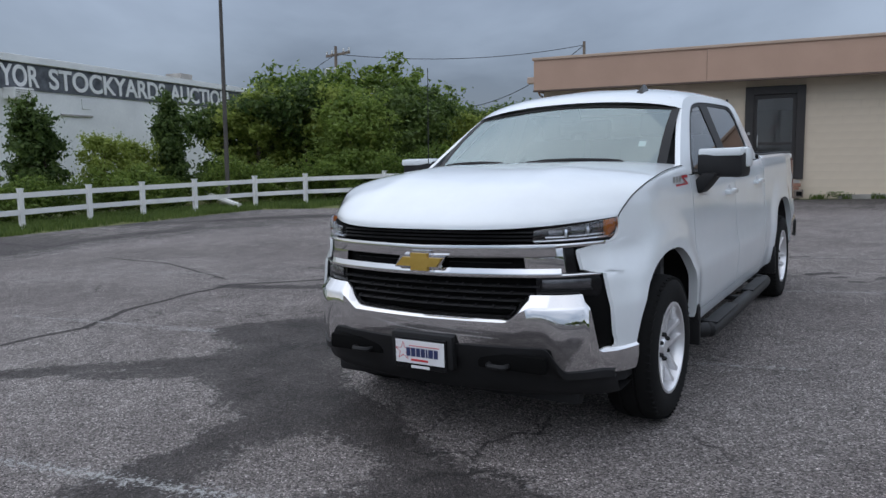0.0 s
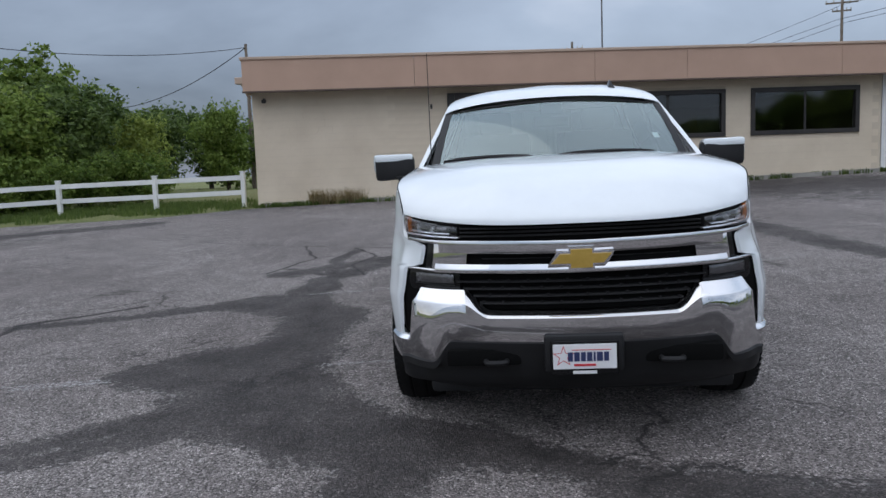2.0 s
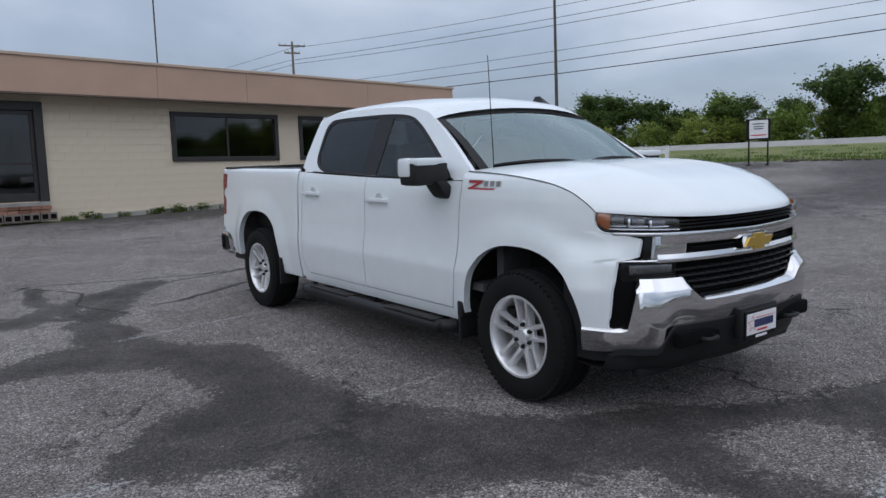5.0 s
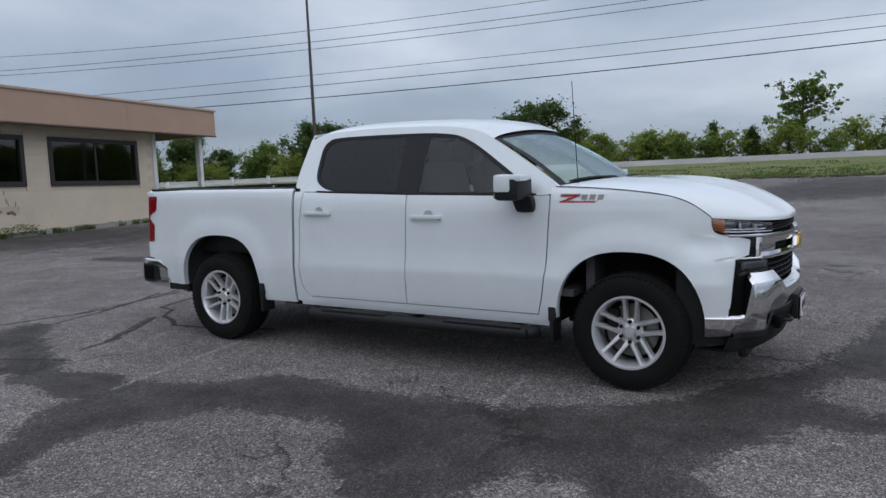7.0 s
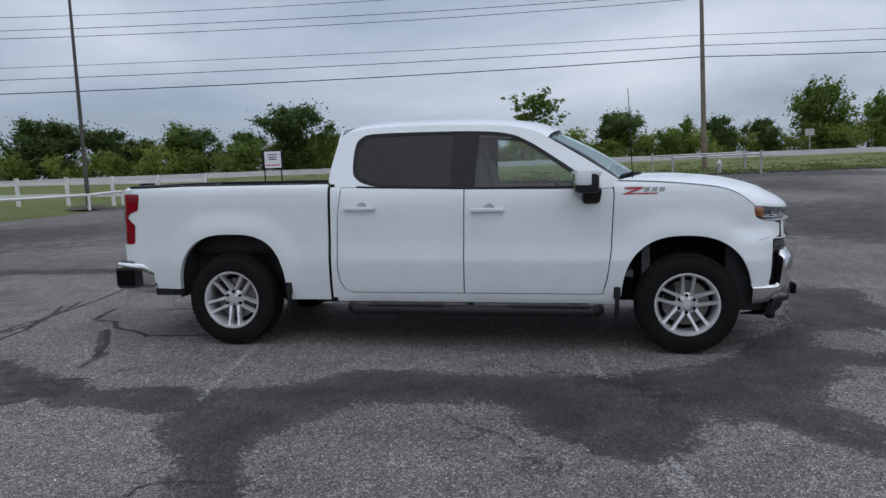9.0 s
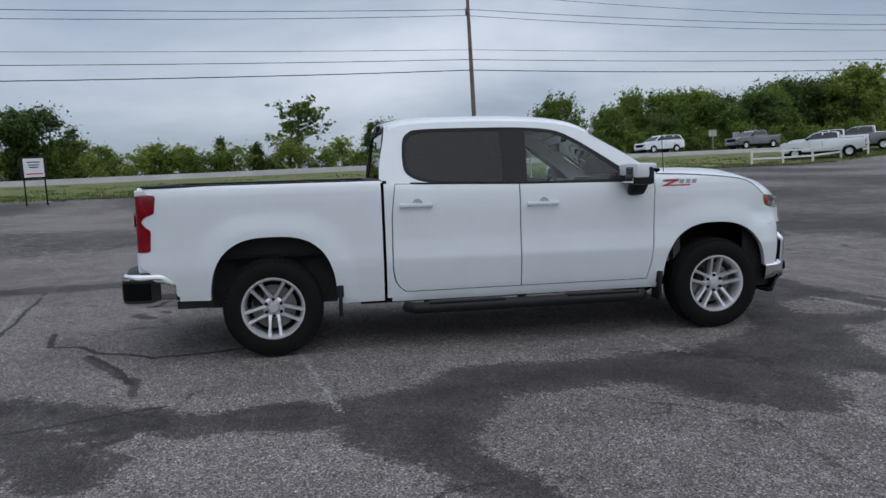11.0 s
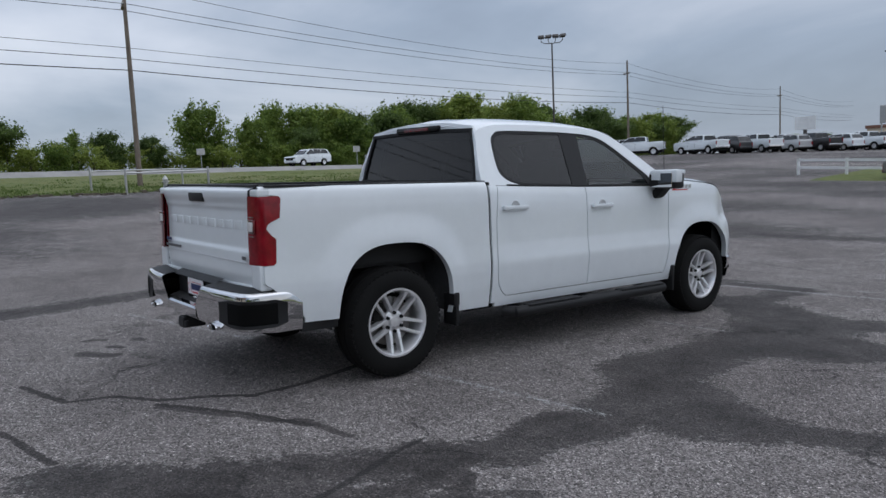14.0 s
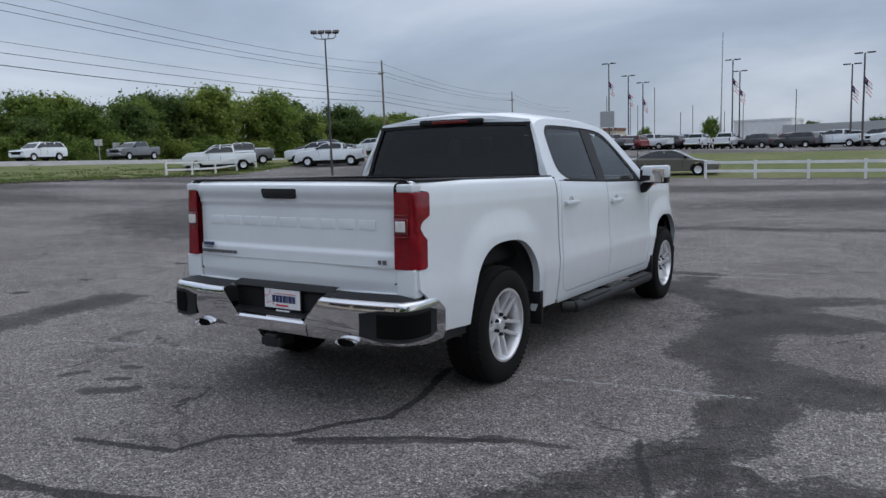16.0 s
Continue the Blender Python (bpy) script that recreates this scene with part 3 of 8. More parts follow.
def build_lot():
    xs = axis_steps([(-15.6, -9, 0.25), (-9, -5.2, 0.06), (-5.2, 2.4, 0.028), (2.4, 4.5, 0.06), (4.5, 12, 0.3), (12, 33, 1.0)])
    ys = axis_steps([(-140, -30, 4.0), (-30, -7, 0.5), (-7, -2.8, 0.06), (-2.8, 6.8, 0.028), (6.8, 11.5, 0.06), (11.5, 20, 0.25)])
    gx, gy = np.meshgrid(xs, ys, indexing="ij")
    right = (33.5 - gy * ROAD_N.y) / ROAD_N.x
    k = np.clip((gx - 12) / 21, 0, 1)
    gx = np.where(gx > 12, 12 + k * (right - 12), gx)
    k = np.clip((gy - 11.5) / 8.5, 0, 1)
    gy = np.where(gy > 11.5, 11.5 + k * (lot_top(gx) - 11.5), gy)
    gz = lot_height(gx, gy) + 0.006 * field(gx, gy, 3, 0.9)
    n = gx.size
    wx, wy = gx + 0.06 * field(gx, gy, 5, 4.4), gy + 0.06 * field(gx, gy, 6, 4.4)
    stain = np.zeros_like(gx)
    for width, pts in STAINS:
        stain = np.maximum(stain, np.clip(1 - along(wx, wy, pts) / (2 * width), 0, 1))
    near = (np.abs(gx + 0.6) < 4.5) & (np.abs(gy - 0.4) < 4.5)
    patch = np.minimum(inside_by(wx[near], wy[near], SEAL), -inside_by(wx[near], wy[near], BARE))
    stain[near] = np.maximum(stain[near], np.clip(0.5 + patch / 0.42, 0, 1))
    far = np.clip(0.58 + 0.9 * field(gx, gy, 11, 0.42), 0, 1) * np.clip((np.hypot(gx + 1, gy - 2.5) - 8) / 4, 0, 1)
    stain = np.maximum(stain, far * 0.84)
    crack = np.zeros_like(gx)
    for width, pts in CRACKS:
        crack = np.maximum(crack, np.clip(1 - along(wx, wy, pts) / (2 * width), 0, 1))
    line = np.zeros_like(gx)
    for width, pts in PAINT:
        line = np.maximum(line, np.clip(1 - along(gx, gy, pts) / (2 * width), 0, 1))
    me = bpy.data.meshes.new("parking_lot")
    me.from_pydata(np.stack([gx, gy, gz], -1).reshape(-1, 3).tolist(), [], grid_faces(*gx.shape).tolist())
    for name, values in (("stain", stain), ("crack", crack), ("line", line)):
        at = me.attributes.new(name, "FLOAT", "POINT")
        at.data.foreach_set("value", values.ravel().astype(np.float32))
    me.materials.append(M_ASPHALT)
    me.polygons.foreach_set("use_smooth", [True] * len(me.polygons))
    tagged(new("pavement", me), "worn grey asphalt car park with dark seal stains, cracks and faded paint", "pavement", kind="structure")


def build_land():
    xs = axis_steps([(-2500, -400, 300), (-400, -80, 40), (-80, 120, 2.5), (120, 400, 40), (400, 2500, 300)])
    ys = axis_steps([(-2500, -400, 300), (-400, -160, 40), (-160, 120, 2.5), (120, 400, 40), (400, 2500, 300)])
    gx, gy = np.meshgrid(xs, ys, indexing="ij")
    u = gx * ROAD_N.x + gy * ROAD_N.y
    gz = land_height(gx, gy) + np.where((u > 36) & (u < 50), 0.05, 0.02) * field(gx, gy, 9, 0.6)
    inside = (gx > -15.4) & (gy < lot_top(gx) - 0.1) & (u < 33.4)
    gz = gz - np.where(inside, 0.12, 0.015)
    me = mesh("ground", np.stack([gx, gy, gz], -1).reshape(-1, 3), grid_faces(*gx.shape), M_GRASS, True)
    tagged(new("ground", me), "rough green grass land with drier patches round the car park", "ground", kind="structure")
    # the highway, a pale strip on the bank
    s = np.linspace(-420, 420, 85)
    along_dir = Vector((ROAD_N.y, -ROAD_N.x))
    g = Geo()
    rows = []
    for t in s:
        for off, dz in ((51.5, -0.45), (52.5, 0.0), (64, 0.10), (64.4, -0.5)):
            p = ROAD_N * off + along_dir * t
            rows.append((p.x, p.y, 2.62 + 0.011 * clamp(p.y, -120, 120) + dz))
    g.add(rows, [tuple(int(i) for i in f) for f in grid_faces(85, 4)])
    ob = new("road", g.make("road", M_ROAD))
    tagged(ob, "pale concrete highway on a low grass bank", "road", kind="structure")


# ---- building ----
B_ORIGIN = Vector((-7.56, 16.03, 0.0))
B_TURN = 8.81
B_BASE = 0.40  # the foot of the walls, a little under the sloping ground


def bm_frame():
    return pose(B_ORIGIN.x, B_ORIGIN.y, 0, 0, 0, B_TURN)


M_BUILD = bm_frame()
W_V, W_TH = 0.66, 0.24  # front of the wall behind the fascia; its thickness
OPENINGS = [  # along the wall: start, end, foot, head
    ("door", 5.71, 7.17, 1.09, 3.54),
    ("window", 10.50, 14.02, 2.03, 3.43),
    ("window", 14.80, 18.18, 2.03, 3.43),
]


def build_building():
    wall = thing("wall_front", "cream painted concrete block wall with a few holes and stains", "wall", M_BUILD, kind="structure")
    core = Geo()
    cuts = [0.12]
    for _, a, b, _, _ in OPENINGS:
        cuts += [a, b]
    cuts.append(18.88)
    top = 3.74
    hole = (12.55, 13.25, 1.30, 1.50)
    for i, (a, b) in enumerate(zip(cuts, cuts[1:])):
        spans = [(B_BASE - 0.4, top)]
        if i % 2:
            _, _, _, z0, z1 = OPENINGS[i // 2]
            spans = [(B_BASE - 0.4, z0), (z1, top)]
        for z0, z1 in spans:
            core.box(((a + b) / 2, W_V + W_TH / 2 + 0.012, (z0 + z1) / 2), (b - a, W_TH - 0.024, z1 - z0))
    part("masonry", core, M_MORTAR, wall)
    # side and back walls close the house
    shell = Geo()
    shell.box((0.12 + W_TH / 2, W_V + 6.0, 1.9), (W_TH, 11.4, 3.68))
    shell.box((18.88 - W_TH / 2, W_V + 6.0, 1.9), (W_TH, 11.4, 3.68))
    shell.box((9.5, W_V + 11.8, 1.9), (18.76, W_TH, 3.68))
    ob = single("wall_side", shell, M_WALL, "cream painted side and back walls", "wall", M_BUILD, kind="structure")
    roof = thing("roof", "flat roof with a deep tan metal fascia and brown soffit", "roof", M_BUILD, kind="structure")
    g = Geo()
    joints = [0.0, 4.76, 9.9, 12.6, 17.2, 21.35]
    for a, b in zip(joints, joints[1:]):
        g = Geo().box(((a + b) / 2, 0.04, 4.12), (b - a - 0.008, 0.08, 0.86), bevel=0.006)
        part("fascia_panel", g, M_FASCIA, roof)
    for u in (0.04, 21.31):
        part("fascia_panel", Geo().box((u, 6.6, 4.12), (0.08, 13.0, 0.86), bevel=0.006), M_FASCIA, roof)
    part("fascia_panel", Geo().box((10.67, 13.1, 4.12), (21.35, 0.08, 0.86)), M_FASCIA, roof)
    part("cap", Geo().box((10.675, 0.03, 4.585), (21.43, 0.14, 0.075), bevel=0.01), M_CAP, roof, "pale metal roof edge")
    for u in (0.02, 21.33):
        part("cap", Geo().box((u, 6.6, 4.585), (0.14, 13.0, 0.075), bevel=0.01), M_CAP, roof)
    part("deck", Geo().box((10.675, 6.6, 4.45), (21.2, 12.9, 0.1)), M_CONCRETE, roof)
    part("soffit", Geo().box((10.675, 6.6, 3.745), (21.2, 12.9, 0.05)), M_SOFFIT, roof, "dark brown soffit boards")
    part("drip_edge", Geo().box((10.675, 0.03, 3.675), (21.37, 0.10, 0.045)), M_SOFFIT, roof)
    inside = Geo()
    inside.box((9.5, 6.6, 0.95), (18.6, 11.5, 0.1))
    single("floor", inside, M_CONCRETE, "bare concrete floor inside the empty shop", "floor", M_BUILD, kind="structure")


def framed_window(kind_name, a, b, z0, z1):
    w = thing(kind_name, "dark bronze framed sliding window with dusty glass", "window", M_BUILD, kind="structure")
    t, dep = 0.13, 0.12
    y = W_V + 0.03
    part("window_frame", Geo().box(((a + b) / 2, y, z1 - t / 2), (b - a, dep, t), bevel=0.01), M_DARKFRAME, w)
    part("window_frame", Geo().box(((a + b) / 2, y, z0 + t / 2), (b - a, dep, t), bevel=0.01), M_DARKFRAME, w)
    for u in (a + t / 2, b - t / 2):
        part("window_frame", Geo().box((u, y, (z0 + z1) / 2), (t, dep, z1 - z0 - 2 * t), bevel=0.01), M_DARKFRAME, w)
    part("mullion", Geo().box(((a + b) / 2, y + 0.02, (z0 + z1) / 2), (0.07, 0.08, z1 - z0 - 2 * t), bevel=0.008), M_DARKFRAME, w)
    for c, d, off in ((a + t, (a + b) / 2, 0.0), ((a + b) / 2, b - t, 0.03)):
        pane = part("pane", Geo().box(((c + d) / 2, y + off, (z0 + z1) / 2), (d - c - 0.04, 0.008, z1 - z0 - 2 * t)), M_SHOPGLASS, w)
        pane.visible_shadow = False
    return w




def build_openings():
    for n, (kind, a, b, z0, z1) in enumerate(OPENINGS):
        if kind == "window":
            framed_window("window_%d" % n, a, b, z0, z1)
    a, b, z0, z1 = OPENINGS[0][1:]
    d = thing("door_1", "dark bronze glazed shop door with wide dark frame", "door", M_BUILD, kind="structure")
    y, t = W_V, 0.21
    for u in (a + t / 2, b - t / 2):
        part("door_frame", Geo().box((u, y, (z0 + z1) / 2), (t, 0.14, z1 - z0), bevel=0.012), M_DARKFRAME, d)
    part("door_frame", Geo().box(((a + b) / 2, y, z1 - t / 2), (b - a - 2 * t, 0.14, t), bevel=0.012), M_DARKFRAME, d)
    st = 0.09
    for u in (a + t + st / 2, b - t - st / 2):
        part("stile", Geo().box((u, y + 0.04, (z0 + z1 - t) / 2), (st, 0.05, z1 - t - z0 - 0.02), bevel=0.006), M_DARKFRAME, d)
    for zc, hh in ((z0 + 0.11, 0.2), (z1 - t - 0.06, 0.1), (z0 + 0.95, 0.07)):
        part("rail", Geo().box(((a + b) / 2, y + 0.04, zc), (b - a - 2 * t - 2 * st, 0.05, hh), bevel=0.006), M_DARKFRAME, d)
    pane = part("pane", Geo().box(((a + b) / 2, y + 0.045, (z0 + z1 - t) / 2), (b - a - 2 * t - 2 * st, 0.008, z1 - t - z0)), M_SHOPGLASS, d)
    pane.visible_shadow = False
    part("handle", Geo().tube([(a + t + 0.11, y - 0.01, z0 + 0.85), (a + t + 0.11, y - 0.06, z0 + 0.88), (a + t + 0.11, y - 0.06, z0 + 1.14), (a + t + 0.11, y - 0.01, z0 + 1.17)], 0.012, 8), M_CHROME_DULL, d, "dull metal pull handle", True)
    part("lock", Geo().lathe([(-0.012, 0.0), (-0.012, 0.035), (0.0, 0.04)], "Y", (a + 0.10, y - 0.07, z0 + 1.22), 20), M_CHROME_DULL, d, "round pale lock plate", True)


M_CHROME_DULL = mottled("dull_metal", (0.42, 0.42, 0.41), (0.55, 0.55, 0.54), 6, 0.4, metal=0.8)


# ---- fences and poles ----
def fence_post(parent, x, y, h=1.02, w=0.12):
    z = z_at(x, y)
    g = Geo().box((x, y, z + h / 2 - 0.1), (w, w, h + 0.2), bevel=0.006)
    g.box((x, y, z + h + 0.012), (w + 0.03, w + 0.03, 0.028), bevel=0.008)
    part("post", g, M_WHITEWOOD, parent)


def fence_rail(parent, p, q, height, w=0.14, t=0.045, side=0.0):
    a, b = Vector((*p, z_at(*p) + height)), Vector((*q, z_at(*q) + height))
    d = (b - a).normalized()
    n = Vector((-d.y, d.x, 0)) * side
    g = Geo().sweep([(-t / 2, -w / 2), (t / 2, -w / 2), (t / 2, w / 2), (-t / 2, w / 2)], [a + n, b + n])
    part("rail", g, M_WHITEWOOD, parent)


def fence(name, label, points, heights=(0.42, 0.86), post_h=1.02, group=""):
    f = thing(name, label, "fence", group=group)
    for p in points:
        fence_post(f, *p, h=post_h)
    for p, q in zip(points, points[1:]):
        for h in heights:
            fence_rail(f, p, q, h)
    return f


def spaced(points, step):
    """Points at even steps along a line through the given ones."""
    out = [points[0]]
    for a, b in zip(points, points[1:]):
        n = max(1, round(math.hypot(b[0] - a[0], b[1] - a[1]) / step))
        out += [(a[0] + (b[0] - a[0]) * i / n, a[1] + (b[1] - a[1]) * i / n) for i in range(1, n + 1)]
    return out


def light_pole(label, x, y, h, heads, turn=0.0, r=0.085):
    z = z_at(x, y)
    p = thing("light_pole", label, "light pole", pose(x, y, z, 0, 0, turn))
    part("base", Geo().box((0, 0, 0.06), (0.45, 0.45, 0.14), bevel=0.03), M_CONCRETE, p)
    part("shaft", Geo().tube([(0, 0, 0.1), (0, 0, h * 0.5), (0, 0, h)], [r, r * 0.8, r * 0.55], 12), M_POLE, p, smooth=True)
    for k in range(heads):
        off = (k - (heads - 1) / 2) * 0.48
        arm = part("arm", Geo().tube([(0, 0, h - 0.05), (off * 0.75, 0, h - 0.02), (off, 0, h + 0.12), (off, 0, h + 0.3)], 0.028, 8), M_POLE, p, smooth=True)
        head = part("lamp_head", Geo().box((0, 0, 0), (0.42, 0.30, 0.16), bevel=0.04), M_POLE, p, m=pose(off, -0.06, h + 0.42, -35, 0, (k % 2) * 24 - 12))
    return p


def wire(points, r=0.012, sag=0.8, name="cable", label="black overhead power line hanging between poles"):
    path = []
    for a, b in zip(points, points[1:]):
        a, b = Vector(a), Vector(b)
        for i in range(25):
            t = i / 24
            p = a.lerp(b, t)
            p.z -= 4 * sag * t * (1 - t)
            path.append(p)
    g = Geo().tube(path, r, 5)
    return single(name, g, M_BLACK, label, "power line", group="power lines")


def utility_pole(x, y, top, arms, label, lean=0.0, r=0.16):
    z = z_at(x, y)
    p = thing("utility_pole", label, "utility pole", pose(x, y, z, 0, lean, -12.3))
    h = top - z
    part("shaft", Geo().tube([(0, 0, -0.2), (0, 0, h * 0.5), (0, 0, h)], [r, r * 0.85, r * 0.62], 12), M_WOODPOLE, p, smooth=True)
    for ah, half in arms:
        part("crossarm", Geo().box((0, 0.13, ah - z), (2 * half, 0.1, 0.12), bevel=0.01), M_WOODPOLE, p)
        for s in (-0.95, -0.5, 0.5, 0.95):
            part("insulator", Geo().lathe([(0, 0.0), (0, 0.05), (0.06, 0.06), (0.12, 0.035), (0.16, 0.05), (0.2, 0.0)], "Z", (s * half, 0.13, ah - z + 0.06), 10), M_CHROME_DULL, p)
    return p


# ---- trees ----
def tree(name, label, seed, height, spread, leaves, leaf_size, mat, crown_base=0.18, pointed=0.0, sparse=0.0):
    """A tapered trunk with limbs, and a crown of leaf clumps hung along them."""
    rng = np.random.default_rng(seed)
    t = thing(name, label, "tree")
    wood = Geo()
    trunk_r = 0.022 * height + 0.03
    bend = rng.uniform(-0.04, 0.04, 2) * height
    spine = [Vector((bend[0] * s * s, bend[1] * s * s, height * 0.9 * s)) for s in np.linspace(0, 1, 7)]
    wood.tube([spine[0] - Vector((0, 0, 0.3))] + spine[1:], [trunk_r * (1.25 - s) for s in np.linspace(0.05, 1.12, 7)], 8)
    tips = []
    count = int(16 + 8 * rng.random())
    for k in range(count):
        s = crown_base + (0.95 - crown_base) * (k + rng.random()) / count
        i = min(int(s * 6), 5)
        root = spine[i].lerp(spine[i + 1], s * 6 - i)
        a = rng.uniform(0, 6.283)
        wide = spread * (1 - pointed * s) * math.sin(math.pi * clamp(0.18 + 0.78 * (s - crown_base) / (1 - crown_base), 0, 1)) ** 0.6
        wide *= rng.uniform(0.55, 1.1)
        rise = rng.uniform(0.15, 0.75) * wide + 0.05 * height
        end = root + Vector((math.cos(a) * wide, math.sin(a) * wide, rise))
        mid = root.lerp(end, 0.5) + Vector((0, 0, -0.08 * wide))
        r0 = trunk_r * 0.45 * (1.1 - s)
        wood.tube([root, mid, end], [r0, r0 * 0.6, r0 * 0.2], 5, caps=False)
        for f in (0.25, 0.4, 0.55, 0.7, 0.82, 0.93, 1.04):
            for _ in range(2):
                tips.append((root.lerp(end, f) + Vector(rng.normal(0, 0.13 * spread, 3)), rng.uniform(0.12, 0.26)))
    tips.append((spine[-1] + Vector((0, 0, 0.04 * height)), 0.24))
    part("trunk", wood, M_BARK, t, smooth=True)
    c = np.array([tuple(p) for p, _ in tips])
    rad = np.array([r for _, r in tips]) * spread * (1.15 - 0.45 * sparse)
    pick = rng.integers(0, len(c), leaves)
    d = rng.normal(size=(leaves, 3))
    d /= np.linalg.norm(d, axis=1)[:, None]
    pos = c[pick] + d * (rad[pick] * np.abs(rng.normal(0, 0.8, leaves)))[:, None] * np.array([1, 1, 0.75])
    pos[:, 2] = np.maximum(pos[:, 2], 0.1 * height * crown_base)
    size = leaf_size * rng.uniform(0.55, 1.4, leaves)
    n = d + rng.normal(0, 0.8, (leaves, 3)) + np.array([0, 0, 0.5])
    n /= np.linalg.norm(n, axis=1)[:, None]
    u = np.cross(n, rng.normal(size=(leaves, 3)))
    u /= np.linalg.norm(u, axis=1)[:, None]
    w = np.cross(n, u)
    su, sw = (size * 0.55)[:, None], (size * 0.30)[:, None]
    tri = np.stack([pos - u * su * 0.8 - w * sw, pos + u * su, pos - u * su * 0.3 + w * sw * 1.3], 1)
    part("crown", mesh("crown", tri.reshape(-1, 3), np.arange(leaves * 3).reshape(-1, 3), mat), mat, t)
    return t


build_lot()
build_land()
build_building()
build_openings()
LEFT_FENCE = [(-17.4, 2.6), (-17.6, 4.6), (-17.7, 6.5), (-18.0, 8.6), (-17.8, 10.2), (-17.5, 11.9), (-17.0, 14.0), (-16.0, 15.4), (-13.7, 16.9), (-10.8, 17.1), (-8.17, 17.3)]
fence("fence", "white painted post and rail fence on the grass verge", LEFT_FENCE)
light_pole("dark weathered steel lamp post by the fence", -18.8, 14.4, 10.5, 2)
fence("fence", "white painted post and rail fence along the grass bank", [(20.5, 30.6), (20.7, 28.4), (20.8, 26.2), (21.0, 24.0), (21.2, 21.8), (21.2, 19.7), (21.6, 17.9), (22.0, 16.0)], heights=(0.42, 0.92), post_h=1.15)
light_pole("dark steel lamp post with flood lights by the fence corner", 19.15, 19.41, 9.0, 3, 30)
light_pole("tall dark pole with four flood lights", 30.15, -31.06, 9.2, 4, 35)
UT = [(26.95, 60.16, 13.9, 0.35), (41.2, -6.9, 13.6, 0.0), (55.7, -71.9, 13.95, 0.6), (70.0, -137.5, 14.3, 0.8)]
for n, (x, y, top, lift) in enumerate(UT):
    utility_pole(x, y, top, [(top - 0.35, 1.2), (top - 1.0, 0.7)] if n == 0 else [(11.7 + lift, 0.55)], "weathered wooden utility pole with crossarm and insulators")
ends = [(UT[0][0] - 14.3, UT[0][1] + 66, 13.6, 0.6)] + UT + [(84.5, -203, 14.5, 1.0)]
for off, height, sag, r in ((0.0, 13.0, 1.05, 0.016), (-0.5, 11.80, 0.70, 0.018), (0.5, 11.65, 0.80, 0.018), (-0.2, 9.35, 0.30, 0.015), (0.2, 8.80, 0.38, 0.020), (0.0, 8.10, 0.52, 0.028)):
    wire([(x + off, y + off * 0.2, height + lift) for x, y, _, lift in ends], r, sag)


# ---- the white pickup ----
TRUCK_POSE = pose(0, 0, 0.035) @ pose(0, 0, 0, math.degrees(math.atan(0.0313)), -math.degrees(math.atan(0.0124)), 0)
AXLE_R = 3.74
ARCH_F = (0.008, 0.40, 0.487, 0.525, 2.45)  # centre y, z; half width, height; squareness
ARCH_R = (3.722, 0.40, 0.485, 0.555, 2.75)


def arch_value(arch, y, z):
    yc, zc, a, b, n = arch
    return (abs((y - yc) / a) ** n + max(0.0, (z - zc) / b) ** n) ** (1 / n)


def half_width(y, z):
    """How far the body side stands from the middle of the truck."""
    door = np.interp(z, [0.36, 0.42, 0.50, 0.60, 0.68, 0.73, 0.79, 0.88, 1.0, 1.10, 1.19, 1.26, 1.31, 1.345], [0.935, 0.957, 0.974, 0.984, 0.991, 0.994, 0.984, 0.973, 0.967, 0.963, 0.957, 0.946, 0.931, 0.905])
    bed = np.interp(z, [0.36, 0.42, 0.55, 0.68, 0.75, 0.88, 1.0, 1.1, 1.22, 1.29, 1.33, 1.35, 1.365], [0.94, 0.957, 0.976, 0.988, 0.988, 0.978, 0.973, 0.969, 0.964, 0.957, 0.948, 0.938, 0.915])
    w = door + (bed - door) * smooth01(2.5, 3.0, y)
    w -= 0.115 * clamp((-0.10 - y) / 0.60) ** 2
    w -= 0.030 * smooth01(4.0, 4.75, y)
    for arch in (ARCH_F, ARCH_R):
        r = arch_value(arch, y, z)
        w += 0.021 * (1 - smooth01(1.03, 1.40, r)) * smooth01(0.30, 0.5, z)
    return float(w)


def nose(x):
    """How far forward the front of the truck reaches at x."""
    x = abs(x)
    return -0.94 + 0.16 * (x / 0.9) ** 2 + 0.28 * (x / 0.93) ** 8


def corner_line():
    """Plan of the front corner: from the point where side and nose meet, the nose by its length."""
    x = 0.90
    while nose(x) > -0.60:
        x -= 0.001
    shift = half_width(-0.60, 1.0) - x
    pts, run = [(x, nose(x))], [0.0]
    while x > 0.30:
        x -= 0.005
        p = (x, nose(x))
        run.append(run[-1] + math.hypot(p[0] - pts[-1][0], p[1] - pts[-1][1]))
        pts.append(p)
    return run, [p[0] for p in pts], [p[1] for p in pts], shift


RUN, RUN_X, RUN_Y, RUN_SHIFT = corner_line()


def corner_at(q, z):
    """Side of the body for q > -0.60; past that, round the corner and along the nose."""
    if q >= -0.60:
        return half_width(q, z), q
    d = -0.60 - q
    fade = 1 - smooth01(0.0, 0.14, d)
    x, y = float(np.interp(d, RUN, RUN_X)), float(np.interp(d, RUN, RUN_Y))
    return x + (half_width(-0.60, z) - half_width(-0.60, 1.0) + RUN_SHIFT) * fade, y - 0.004 * (1 - fade)


def corner_q(x):
    """The same measure for a place on the nose at x."""
    return -0.60 - float(np.interp(-x, [-v for v in RUN_X], RUN))


